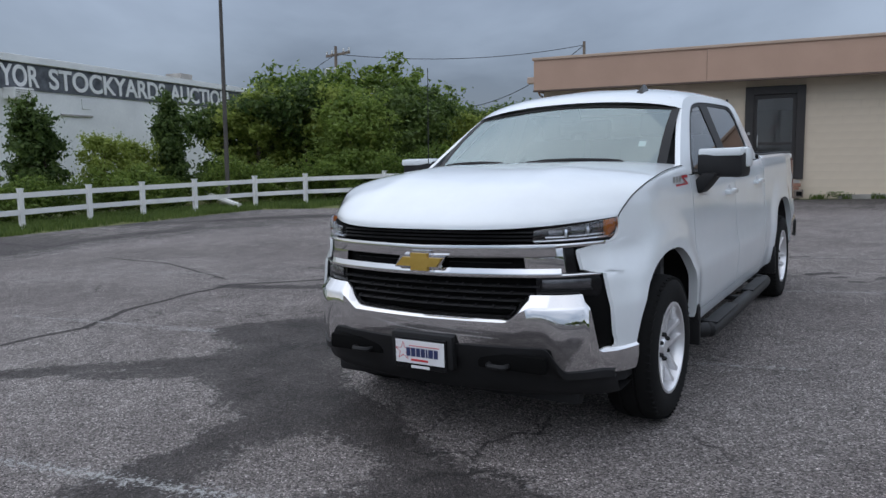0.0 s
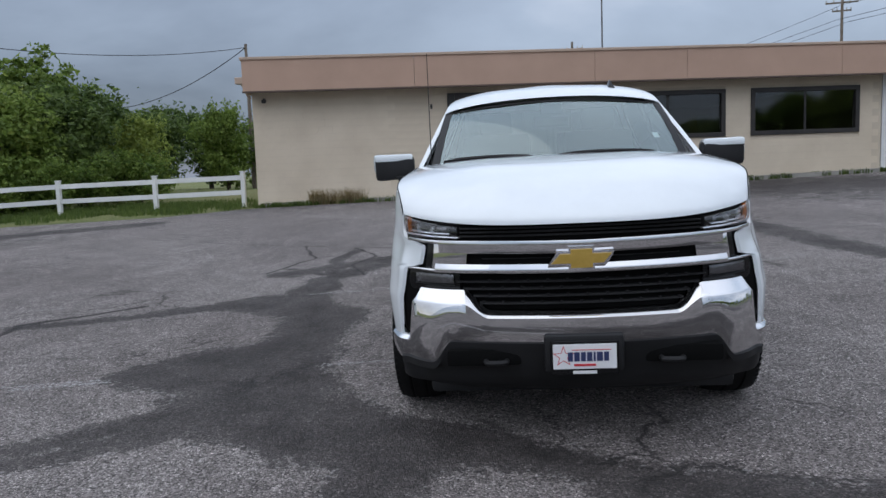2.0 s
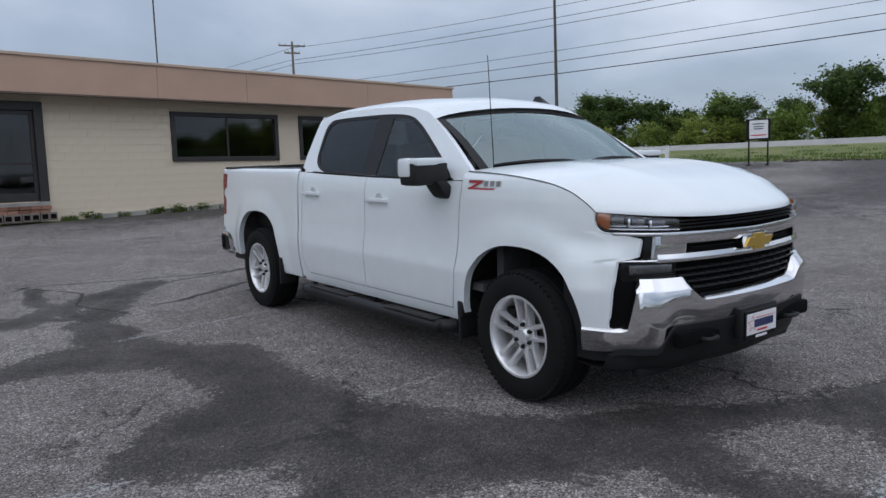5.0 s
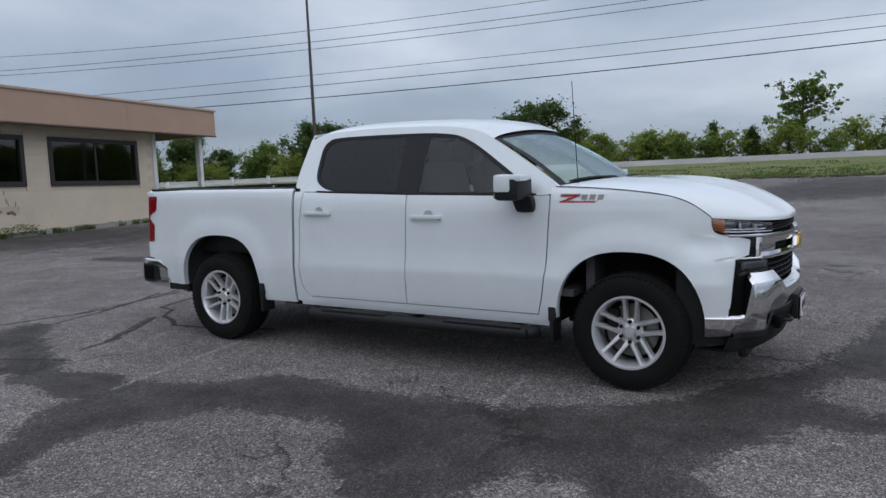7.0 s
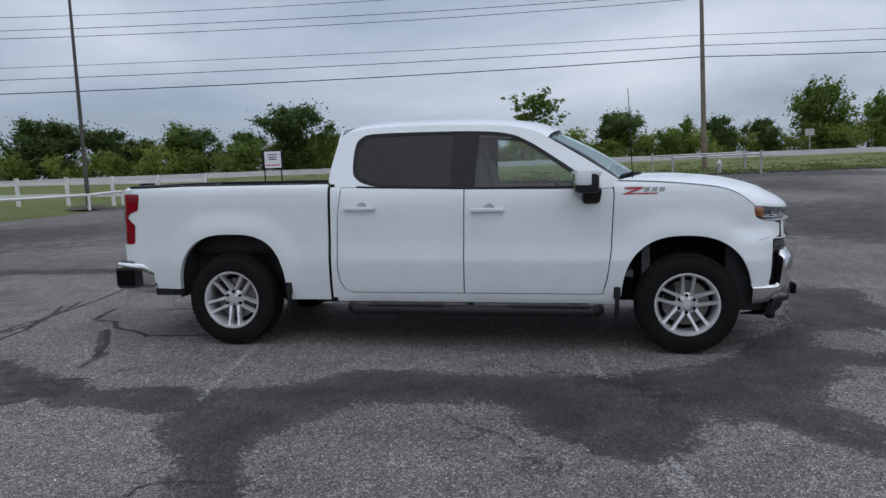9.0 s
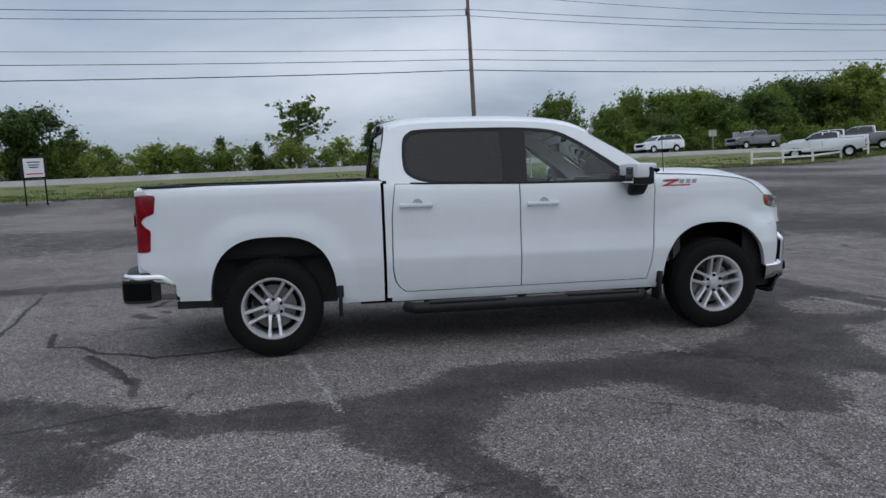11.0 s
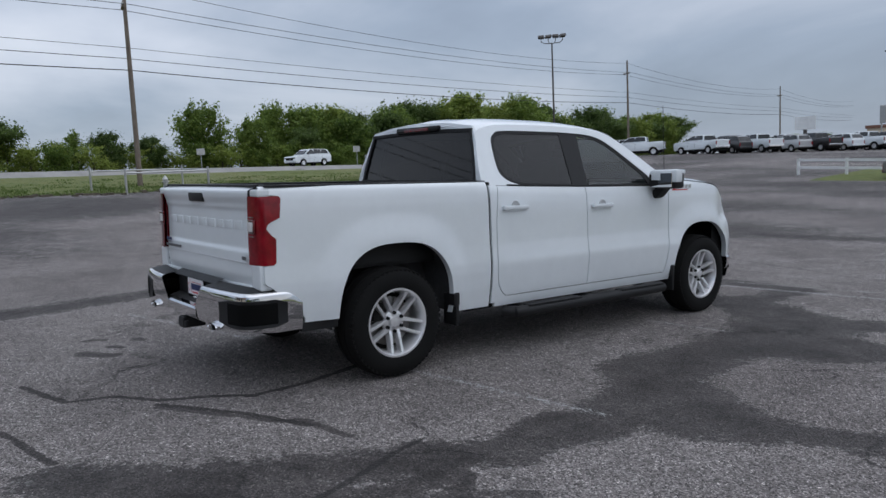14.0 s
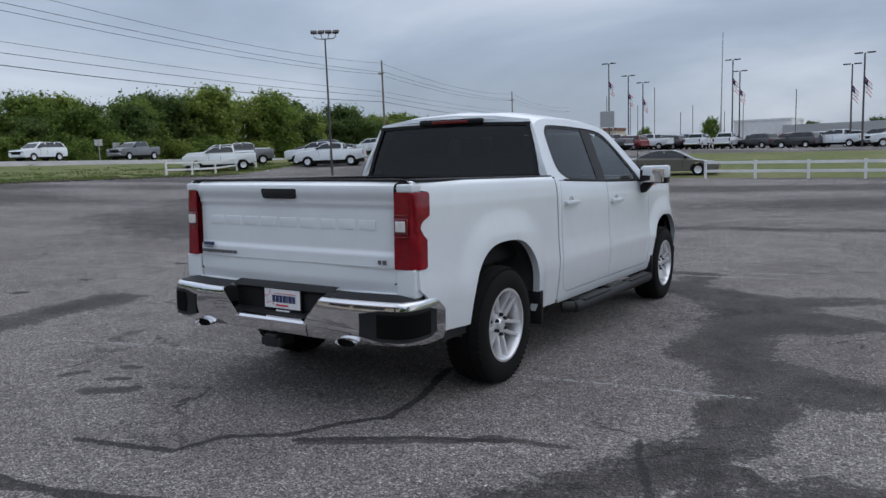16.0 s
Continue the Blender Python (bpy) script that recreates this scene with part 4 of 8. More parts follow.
def corner_strip(s, q0, q1, low, high, off=0.0, depth=0.03, steps=24):
    """A strip round the front corner between two heights (functions of the share 0..1), with a rim."""
    g = Geo()
    for i in range(steps + 1):
        f = i / steps
        q, a, b = q0 + (q1 - q0) * f, low(f), high(f)
        x, y = corner_at(q, (a + b) / 2)
        x2, y2 = corner_at(q - 0.01, (a + b) / 2)
        n = Vector((y2 - y, -(x2 - x), 0)).normalized()
        n = n if n.dot(Vector((0.5, -1, 0))) > 0 else -n
        r = min(0.3 * (b - a), 0.010)
        for o, z in ((-depth, a), (-0.004, a), (0, a + r), (0.003, (a + b) / 2), (0, b - r), (-0.004, b), (-depth, b)):
            g.v.append((s * (x + n.x * (o - off)), y + n.y * (o - off), z))
    g.f = [tuple(int(k) for k in q) for q in grid_faces(steps + 1, 7)]
    for i in (0, steps):
        g.f.append(tuple(i * 7 + k for k in range(7)))
    return g


def panel_geo(fn, nu, nv, arch=None, hem=0.018, back=0.0):
    """A sheet of (nu x nv) quads from fn(u, v), cut by a wheel arch, its rim folded inwards."""
    pts, keep = [], {}
    flat = []
    for i in range(nu + 1):
        for j in range(nv + 1):
            y, z = fn(i / nu, j / nv)
            flat.append([y, z])
    faces = []
    for i in range(nu):
        for j in range(nv):
            q = [i * (nv + 1) + j, (i + 1) * (nv + 1) + j, (i + 1) * (nv + 1) + j + 1, i * (nv + 1) + j + 1]
            if arch is not None and all(arch_value(arch, *flat[k]) < 1 for k in q):
                continue
            faces.append(q)
    if arch is not None:
        yc, zc = arch[0], arch[1]
        for k in {k for q in faces for k in q}:
            y, z = flat[k]
            r = arch_value(arch, y, z)
            if r < 1:
                if z > zc + 0.02:
                    flat[k] = [yc + (y - yc) / r, zc + (z - zc) / r]
                else:
                    flat[k] = [yc + math.copysign(arch[2], y - yc), z]
    verts = [(*corner_at(y, z), z) for y, z in flat]
    used = sorted({k for q in faces for k in q})
    idx = {k: n for n, k in enumerate(used)}
    v = [verts[k] for k in used]
    f = [tuple(idx[k] for k in q) for q in faces]
    count = {}
    for q in f:
        for a, b in zip(q, q[1:] + q[:1]):
            count[(a, b)] = count.get((a, b), 0) + 1
    rim = [(a, b) for (a, b) in count if (b, a) not in count]
    dup = {}
    for a, b in rim:
        for k in (a, b):
            if k not in dup:
                dup[k] = len(v)
                x, y, z = v[k]
                on_arch = arch is not None and arch_value(arch, y, z) < 1.01
                v.append((x - (0.05 if on_arch else hem), y, z))
    for a, b in rim:
        f.append((b, a, dup[a], dup[b]))
    g = Geo()
    g.v, g.f = v, f
    return g


def mirrored(geo, side):
    """The same piece for the truck's left (+1) or right (-1) side."""
    g = Geo()
    g.v = [(side * x, y, z) for x, y, z in geo.v]
    g.f = geo.f if side > 0 else [tuple(reversed(q)) for q in geo.f]
    return g


def catmull(points, n=6, closed=False):
    """A smooth line through points."""
    pts = [Vector(p) for p in points]
    out, m = [], len(pts)
    for i in range(m if closed else m - 1):
        p0 = pts[(i - 1) % m] if closed or i > 0 else pts[0]
        p1, p2 = pts[i], pts[(i + 1) % m]
        p3 = pts[(i + 2) % m] if closed or i + 2 < m else pts[-1]
        for k in range(n):
            t = k / n
            out.append(0.5 * ((2 * p1) + (p2 - p0) * t + (2 * p0 - 5 * p1 + 4 * p2 - p3) * t * t + (3 * p1 - p0 - 3 * p2 + p3) * t ** 3))
    if not closed:
        out.append(pts[-1])
    return out


def filled(loops, place, depth):
    """A flat sheet between an outer loop and its holes, folded inwards at every rim by depth (a vector)."""
    bm = bmesh.new()
    edges = []
    for loop in loops:
        vs = [bm.verts.new((p[0], p[1], 0)) for p in loop]
        edges += [bm.edges.new((a, b)) for a, b in zip(vs, vs[1:] + vs[:1])]
    bmesh.ops.triangle_fill(bm, use_beauty=True, use_dissolve=False, edges=edges)
    bm.verts.index_update()
    g = Geo()
    flat = [(v.co.x, v.co.y) for v in bm.verts]
    g.v = [tuple(place(a, b)) for a, b in flat]
    inward = Vector(depth)
    for f in bm.faces:
        q = tuple(v.index for v in f.verts)
        a, b, c = (Vector(g.v[i]) for i in q[:3])
        g.f.append(q if (b - a).cross(c - a).dot(inward) < 0 else q[::-1])
    n = len(g.v)
    g.v += [tuple(Vector(p) + Vector(depth)) for p in g.v]
    for e in bm.edges:
        if len(e.link_faces) == 1:
            a, b = e.verts[0].index, e.verts[1].index
            g.f.append((a, b, b + n, a + n))
    bm.free()
    return g


def sheet(fn, nu, nv, thick=0.0):
    """A grid of quads over fn(u, v) -> (x, y, z); with thickness, a second sheet lies below it."""
    g = Geo()
    g.v = [tuple(fn(i / nu, j / nv)) for i in range(nu + 1) for j in range(nv + 1)]
    g.f = [tuple(int(k) for k in q) for q in grid_faces(nu + 1, nv + 1)]
    return g


def nose_strip(x0, x1, low, high, off=0.0, depth=0.03, steps=24, roll=0.0):
    """A strip that follows the nose between two heights (numbers or functions of x), with a rim of depth."""
    g = Geo()
    rows = []
    lo = low if callable(low) else (lambda x: low)
    hi = high if callable(high) else (lambda x: high)
    for i in range(steps + 1):
        x = x0 + (x1 - x0) * i / steps
        y, a, b = nose(x) + off, lo(x), hi(x)
        r = min(0.35 * (b - a), 0.012)
        ring = [(x, y + depth, a), (x, y + 0.004, a), (x, y, a + r), (x, y + roll * 0.5, (a + b) / 2), (x, y + roll, b - r), (x, y + roll + 0.004, b), (x, y + roll + depth, b)]
        rows += ring
    n = 7
    for i in range(steps):
        for k in range(n - 1):
            g.f.append((i * n + k, (i + 1) * n + k, (i + 1) * n + k + 1, i * n + k + 1))
    g.v = rows
    for i in (0, steps):
        g.f.append(tuple(i * n + k for k in range(n)))
    return g


FENDER_TOP = ([-0.53, -0.46, -0.38, -0.25, 0.0, 0.30, 0.55], [1.142, 1.195, 1.24, 1.28, 1.312, 1.333, 1.343])
DOOR_FRONT = ([0.44, 0.60, 0.80, 1.04, 1.23, 1.36], [0.642, 0.60, 0.572, 0.560, 0.548, 0.556])
FENDER_NOSE = ([0.36, 0.53, 0.56, 0.74, 0.889, 0.894, 0.90, 0.995, 1.008, 1.022, 1.034, 1.06, 1.12, 1.14], [-0.60, -0.605, -0.615, -0.635, -0.652, -0.72, -0.775, -0.782, -0.770, -0.65, -0.57, -0.538, -0.525, -0.53])
BELT = ([0.5, 1.0, 1.7, 2.4, 2.9], [1.290, 1.292, 1.300, 1.318, 1.335])


TAIL_FRONT = ([0.87, 0.885, 1.035, 1.06, 1.10, 1.135, 1.165, 1.29, 1.31], [4.650, 4.630, 4.622, 4.655, 4.688, 4.670, 4.592, 4.578, 4.60])


def build_body_side(truck, s):
    name = "left" if s > 0 else "right"
    fender_top = lambda y: float(np.interp(y, *FENDER_TOP))
    door_front = lambda z: float(np.interp(z, *DOOR_FRONT))
    fender_nose = lambda z: float(np.interp(z, *FENDER_NOSE))
    belt = lambda y: float(np.interp(y, *BELT))
    gap = 0.0045

    def fender(u, v):
        z = float(np.interp(v, [0, 0.40, 0.43, 0.56, 0.60, 1.0], [0.455, 0.885, 0.905, 0.995, 1.03, 1.343]))
        a, b = fender_nose(z), door_front(z) - gap
        if z > 1.142:
            a = float(np.interp(z, FENDER_TOP[1], FENDER_TOP[0]))
        y = a + (b - a) * u ** 1.15
        if y < 0 and z < 0.62:
            z = 0.528 + (z - 0.455) / (0.62 - 0.455) * (0.62 - 0.528)
        return min(y, b), z

    part("fender", mirrored(panel_geo(fender, 64, 60, ARCH_F), s), M_PAINT, truck, smooth=True)

    def front_door(u, v):
        y0 = 1.0
        zt = lambda y: belt(y)
        z = 0.468 + (1.292 - 0.468) * v
        a, b = door_front(z) + gap, 1.722 + 0.008 * (1 - v) - gap
        y = a + (b - a) * u
        return y, 0.468 + (zt(y) - 0.468) * v

    fd = part("front_door", mirrored(panel_geo(front_door, 36, 34), s), M_PAINT, truck, smooth=True)

    def rear_edge(z):
        return float(np.interp(z, [0.45, 0.50, 0.56, 0.66, 1.08, 1.36], [2.66, 2.735, 2.772, 2.788, 2.780, 2.742]))

    def rear_door(u, v):
        z = 0.468 + (1.31 - 0.468) * v
        a, b = 1.722 + 0.008 * (1 - v) + gap, rear_edge(z) - gap
        y = a + (b - a) * u
        return y, 0.468 + (belt(y) - 0.468) * v

    rd = part("rear_door", mirrored(panel_geo(rear_door, 36, 34), s), M_PAINT, truck, smooth=True)

    def corner(u, v):
        z = 0.42 + (1.335 - 0.42) * v
        a, b = rear_edge(z) + gap, 2.838
        return a + (b - a) * u, z

    part("cab_corner", mirrored(panel_geo(corner, 8, 40), s), M_PAINT, truck, smooth=True)

    def rocker(u, v):
        return 0.53 + (2.80 - 0.53) * u, 0.388 + (0.462 - 0.388) * v

    part("rocker_panel", mirrored(panel_geo(rocker, 30, 5), s), M_PAINT, truck, smooth=True)

    def bed(u, v):
        z = 0.40 + (1.362 - 0.40) * v
        a = 2.862
        lamp = 0.87 < z < 1.308
        b = float(np.interp(z, *TAIL_FRONT)) + 0.006 if lamp else 4.71
        if z < 0.75:
            b = 4.71 - 0.27 * clamp((0.75 - z) / 0.3) ** 0.7
        y = a + (b - a) * u
        if y > 3.95 and z < 0.62:
            z = 0.482 + (z - 0.40) / 0.22 * 0.138
        return y, z

    part("bed_side", mirrored(panel_geo(bed, 78, 64, ARCH_R), s), M_PAINT, truck, smooth=True)
    part("rear_valance", mirrored(Geo().box((0.925, 4.33, 0.452), (0.04, 0.27, 0.062), bevel=0.006), s), M_TRIM, truck)
    # liners of the wheel wells
    for arch, mat in ((ARCH_F, M_WELL), (ARCH_R, M_LINER)):
        yc, zc, a, b, n = arch
        g = Geo()
        rows = []
        for k in range(25):
            t = math.pi * k / 24
            cy, sz = math.cos(t), math.sin(t)
            f = (abs(cy) ** n + abs(sz) ** n) ** (-1 / n)
            y, z = yc + (a + 0.03) * cy * f, zc + (b + 0.03) * sz * f
            z = max(z, zc - 0.02)
            for x in (half_width(y, max(z, 0.5)) - 0.045, 0.80, 0.62):
                rows.append((x, y, z))
        g.v = rows
        g.f = [tuple(int(i) for i in q) for q in grid_faces(25, 3)]
        g.add([(0.62, yc - a - 0.05, 0.36), (0.62, yc + a + 0.05, 0.36), (0.62, yc + a + 0.05, 1.0), (0.62, yc - a - 0.05, 1.0)], [(0, 1, 2, 3)])
        part("wheel_liner", mirrored(g, s), mat, truck, smooth=True)
    # door handles
    for door, y0, zz in ((fd, 1.40, 1.137), (rd, 2.45, 1.158)):
        w = half_width(y0 + 0.13, zz)
        g = Geo().box((w + 0.026, y0 + 0.135, zz), (0.020, 0.265, 0.030), bevel=0.009)
        g.box((w + 0.008, y0 + 0.018, zz), (0.034, 0.034, 0.034), bevel=0.01)
        g.box((w + 0.008, y0 + 0.25, zz), (0.034, 0.034, 0.034), bevel=0.01)
        part("handle", mirrored(g, s), M_PAINT, door, smooth=True)
        # shallow disc in grey: the shade of the cup is put into its colour
        cup = Geo().lathe([(0.0, 0.0), (0.0, 0.036), (0.003, 0.042), (-0.004, 0.046)], "X", (w - 0.001, y0 + 0.12, zz + 0.008), 20)
        part("handle_cup", mirrored(cup, s), M_SHADE_GREY, door, smooth=True)
    # step bar
    g = Geo().tube(catmull([(0.93, 0.66, 0.335), (1.0, 0.72, 0.335), (1.025, 0.9, 0.335), (1.025, 2.45, 0.335), (1.0, 2.62, 0.335), (0.93, 2.68, 0.335)], 4), 0.046, 12)
    for yy in (1.05, 2.2):
        g.box((1.02, yy, 0.378), (0.085, 0.62, 0.012), bevel=0.004)
    for yy in (0.85, 1.7, 2.5):
        g.box((0.90, yy, 0.355), (0.20, 0.05, 0.03), bevel=0.006)
    part("step_bar", mirrored(g, s), M_TRIM, truck, smooth=True)
    # mud flaps
    for y0, y1, zf in ((0.505, 0.545, 0.40), (3.195, 3.235, 0.42)):
        g = Geo().box((0.935, (y0 + y1) / 2, zf), (0.15, 0.030, 0.235), bevel=0.008)
        g.box((0.955, (y0 + y1) / 2, zf + 0.08), (0.10, 0.055, 0.10), bevel=0.012)
        part("mud_flap", mirrored(g, s), M_TRIM, truck, smooth=True)
    # trim badge on the fender: red slashes in silver outline, with pale blocks
    w = half_width(0.32, 1.265)
    flat = lambda pts, d: [(w + d, y, z) for y, z in pts]
    bg = Geo()
    for pts in (((0.455, 1.296), (0.335, 1.296), (0.345, 1.284), (0.462, 1.284)), ((0.375, 1.285), (0.345, 1.285), (0.440, 1.250), (0.470, 1.250)), ((0.475, 1.250), (0.225, 1.250), (0.232, 1.241), (0.482, 1.241))):
        bg.add(flat(pts, 0.005), [(0, 1, 2, 3)])
    badge = part("badge", mirrored(bg, s), M_REDPRINT, truck, "red and silver off-road badge")
    back = Geo()
    for pts in (((0.470, 1.301), (0.322, 1.301), (0.335, 1.279), (0.475, 1.279)), ((0.385, 1.285), (0.335, 1.285), (0.430, 1.246), (0.480, 1.246)), ((0.486, 1.255), (0.212, 1.255), (0.222, 1.236), (0.492, 1.236))):
        back.add(flat(pts, 0.003), [(0, 1, 2, 3)])
    part("badge_outline", mirrored(back, s), M_CHROME_DULL, badge)
    bg = Geo()
    for y0 in (0.318, 0.262, 0.206):
        bg.add(flat(((y0, 1.296), (y0 - 0.040, 1.296), (y0 - 0.030, 1.262), (y0 + 0.010, 1.262)), 0.004), [(0, 1, 2, 3)])
    part("badge_block", mirrored(bg, s), M_CHROME_DULL, badge)


# greyed white that paints shade into hollows of the white body
M_SHADE_GREY = mottled("recess_shade_grey", (0.45, 0.46, 0.47), (0.5, 0.51, 0.52), 5, 0.4)


def glass_x(z):
    return 0.918 - 0.40 * (z - 1.30)


CAB_OUTER = [(0.47, 1.332), (0.58, 1.405), (0.82, 1.560), (1.06, 1.702), (1.19, 1.764), (1.40, 1.804), (1.70, 1.824), (2.10, 1.829), (2.48, 1.822), (2.68, 1.798), (2.79, 1.748), (2.835, 1.60), (2.862, 1.46), (2.868, 1.345)]
CAB_HOLE = [(0.68, 1.298), (0.81, 1.408), (1.08, 1.592), (1.24, 1.688), (1.38, 1.742), (1.62, 1.768), (2.05, 1.775), (2.50, 1.770), (2.61, 1.742), (2.660, 1.670), (2.668, 1.47), (2.625, 1.392), (2.52, 1.345), (2.36, 1.322)]


def build_cab(truck):
    belt = lambda y: float(np.interp(y, *BELT))
    outer = [tuple(p)[:2] for p in catmull([(a, b, 0) for a, b in CAB_OUTER], 5)]
    low = [(y, belt(y) + 0.004) for y in (2.80, 2.74, 2.5, 2.2, 1.9, 1.6, 1.3, 1.0, 0.75, 0.575)]
    hole = [tuple(p)[:2] for p in catmull([(a, b, 0) for a, b in CAB_HOLE], 4)]
    hole_low = [(y, belt(y) + 0.014) for y in (2.15, 1.9, 1.6, 1.3, 1.0, 0.8)]
    for s in (1, -1):
        place = lambda y, z: (s * glass_x(z), y, z)
        g = filled([outer + low, hole + hole_low], place, (-s * 0.03, 0, 0))
        part("cab_side", g, M_PAINT, truck, smooth=True)
        # black window surround, then the panes behind it
        inner_f = [(0.80, 1.315), (0.86, 1.40), (1.09, 1.562), (1.26, 1.668), (1.39, 1.718), (1.60, 1.740), (1.615, 1.74), (1.645, 1.318)]
        inner_r = [(1.845, 1.328), (1.835, 1.752), (2.49, 1.747), (2.585, 1.722), (2.632, 1.66), (2.64, 1.475), (2.60, 1.41), (2.51, 1.368), (2.36, 1.343)]
        place_in = lambda y, z: (s * (glass_x(z) - 0.008), y, z)
        big = [(y + (0.0 if 0.7 < y < 2.6 else 0.0), z) for y, z in hole + hole_low]
        g = filled([big, inner_f, inner_r], place_in, (-s * 0.012, 0, 0))
        part("window_surround", g, M_TRIM, truck, "black window surround and pillar", smooth=True)
        place_gl = lambda y, z: (s * (glass_x(z) - 0.013), y, z)
        part("front_window", filled([inner_f], place_gl, (-s * 0.004, 0, 0)), M_SIDEGLASS, truck).visible_shadow = False
        part("rear_window", filled([inner_r], place_gl, (-s * 0.004, 0, 0)), M_TINT, truck).visible_shadow = False
        strip = Geo().sweep([(-0.006, -0.007), (0.006, -0.007), (0.006, 0.007), (-0.006, 0.007)], [(s * (glass_x(belt(y)) + 0.010), y, belt(y) + 0.008) for y in np.linspace(0.66, 2.62, 16)])
        part("belt_trim", strip, M_TRIM, truck, smooth=True)
    # roof
    rail = catmull([(a, b, 0) for a, b in CAB_OUTER[3:11]], 5)
    ry, rz = [p.x for p in rail], [p.y for p in rail]

    def roof(u, v):
        y = 1.06 + (2.79 - 1.06) * u
        z = float(np.interp(y, ry, rz))
        w = glass_x(z)
        x = -w + 2 * w * v
        k = 1 - abs(x / w) ** 2.2
        front = 1 - smooth01(0.0, 0.10, u)
        yy = y - 0.085 * (1 - (x / w) ** 2) * (1 - smooth01(0.0, 0.35, u)) + 0.02 * k * smooth01(0.8, 1, u)
        return x, yy, z + 0.080 * k ** 0.7 + 0.004 * k * math.cos(x * 14) * smooth01(0.1, 0.3, u)

    part("roof_panel", sheet(roof, 40, 40), M_PAINT, truck, smooth=True)
    # windshield
    bot = lambda x: (x, 0.475 - 0.22 * (1 - (x / 0.80) ** 2), 1.340 + 0.015 * (1 - (x / 0.8) ** 2))

    def shield(u, v, lift=0.0):
        x0 = -0.815 + 1.63 * u
        w1 = glass_x(1.702) - 0.012
        x1 = -w1 + 2 * w1 * u
        c = 1 - (2 * u - 1) ** 2
        y0, z0 = 0.50 - 0.24 * c, 1.338 + 0.012 * c
        y1, z1 = 1.062 - 0.085 * c, 1.704 + 0.056 * c
        x, y, z = x0 + (x1 - x0) * v, y0 + (y1 - y0) * v, z0 + (z1 - z0) * v
        bulge = 0.02 * math.sin(math.pi * v)
        return x, y - bulge * 0.5, z + bulge + lift

    part("windshield", sheet(lambda u, v: shield(0.03 + 0.94 * u, 0.02 + 0.95 * v), 24, 16), M_WINDSHIELD, truck, "clear windshield with a pale sky reflection", smooth=True).visible_shadow = False
    band = Geo()
    for u0, u1, v0, v1 in ((0.0, 0.032, 0, 1), (0.968, 1, 0, 1), (0.03, 0.97, 0.965, 1.0), (0.03, 0.97, 0.0, 0.045)):
        st = sheet(lambda u, v: shield(u0 + (u1 - u0) * u, v0 + (v1 - v0) * v, 0.003), 16, 10)
        band.add(st.v, st.f)
    part("windshield_seal", band, M_TRIM, truck, smooth=True)
    part("mirror_mount", Geo().box((0, 0, 0), (0.15, 0.02, 0.09), bevel=0.02), M_TRIM, truck, m=pose(0, 1.015, 1.705, 28))
    part("inside_mirror", Geo().box((0, 0, 0), (0.25, 0.03, 0.075), bevel=0.02), M_TRIM, truck, m=pose(0, 1.12, 1.615, 8))
    sticker = Geo()
    sticker.v = [shield(u, v, -0.004) for u, v in ((0.89, 0.30), (0.915, 0.30), (0.915, 0.38), (0.89, 0.38))]
    sticker.f = [(0, 1, 2, 3)]
    part("sticker", sticker, M_PLATE, truck, "small white windshield sticker")
    # rear window in the back wall of the cab
    back_y = lambda z: 2.868 - 0.15 * max(0.0, z - 1.34)
    w_at = lambda z: glass_x(z) - 0.004
    out_loop = [(-w_at(1.34), 1.34), (-w_at(1.60), 1.60), (-w_at(1.742), 1.742), (-w_at(1.79) + 0.02, 1.805), (-0.40, 1.845), (0, 1.86), (0.40, 1.845), (w_at(1.79) - 0.02, 1.805), (w_at(1.742), 1.742), (w_at(1.6), 1.60), (w_at(1.34), 1.34)]
    hole_b = [tuple(p)[:2] for p in catmull([(-0.80, 1.39, 0), (-0.70, 1.74, 0), (-0.64, 1.772, 0), (0, 1.785, 0), (0.64, 1.772, 0), (0.70, 1.74, 0), (0.80, 1.39, 0), (0.76, 1.368, 0), (0, 1.362, 0), (-0.76, 1.368, 0)], 4, True)]
    part("cab_back", filled([out_loop, hole_b], lambda x, z: (x, back_y(z), z), (0, -0.02, 0)), M_PAINT, truck, smooth=True)
    part("back_window", filled([hole_b], lambda x, z: (x, back_y(z) - 0.008, z), (0, -0.004, 0)), M_TINT, truck, "dark tinted back window").visible_shadow = False
    rim = Geo().sweep([(-0.014, -0.006), (0.014, -0.006), (0.014, 0.006), (-0.014, 0.006)], [(x, back_y(z) + 0.002, z) for x, z in hole_b], up=(0, 1, 0), closed=True)
    part("window_seal", rim, M_TRIM, truck, smooth=True)
    part("brake_lamp_housing", Geo().box((0, 2.805, 1.806), (0.60, 0.055, 0.052), bevel=0.015), M_GLOSSBLACK, truck, smooth=True)
    lamp = part("high_brake_lamp", Geo().box((0, 2.832, 1.806), (0.34, 0.012, 0.026), bevel=0.004), M_REDDARK, truck, "dark red high brake lamp")
    part("cab_back_wall", Geo().box((0, 2.83, 0.95), (1.84, 0.03, 0.82)), M_WELL, truck)
    # shark fin and mast aerials
    fin = Geo()
    fin.add([(x + 0.44, y - 0.02, z - 0.028) for x, y, z in ((0.0, 1.28, 1.925), (0.028, 1.18, 1.850), (0.028, 1.36, 1.855), (-0.028, 1.36, 1.855), (-0.028, 1.18, 1.850), (0.0, 1.335, 1.925))], [(0, 1, 2, 5), (0, 5, 3, 4), (0, 4, 1), (5, 2, 3), (1, 4, 3, 2)])
    part("roof_aerial", fin, M_GLOSSBLACK, truck)
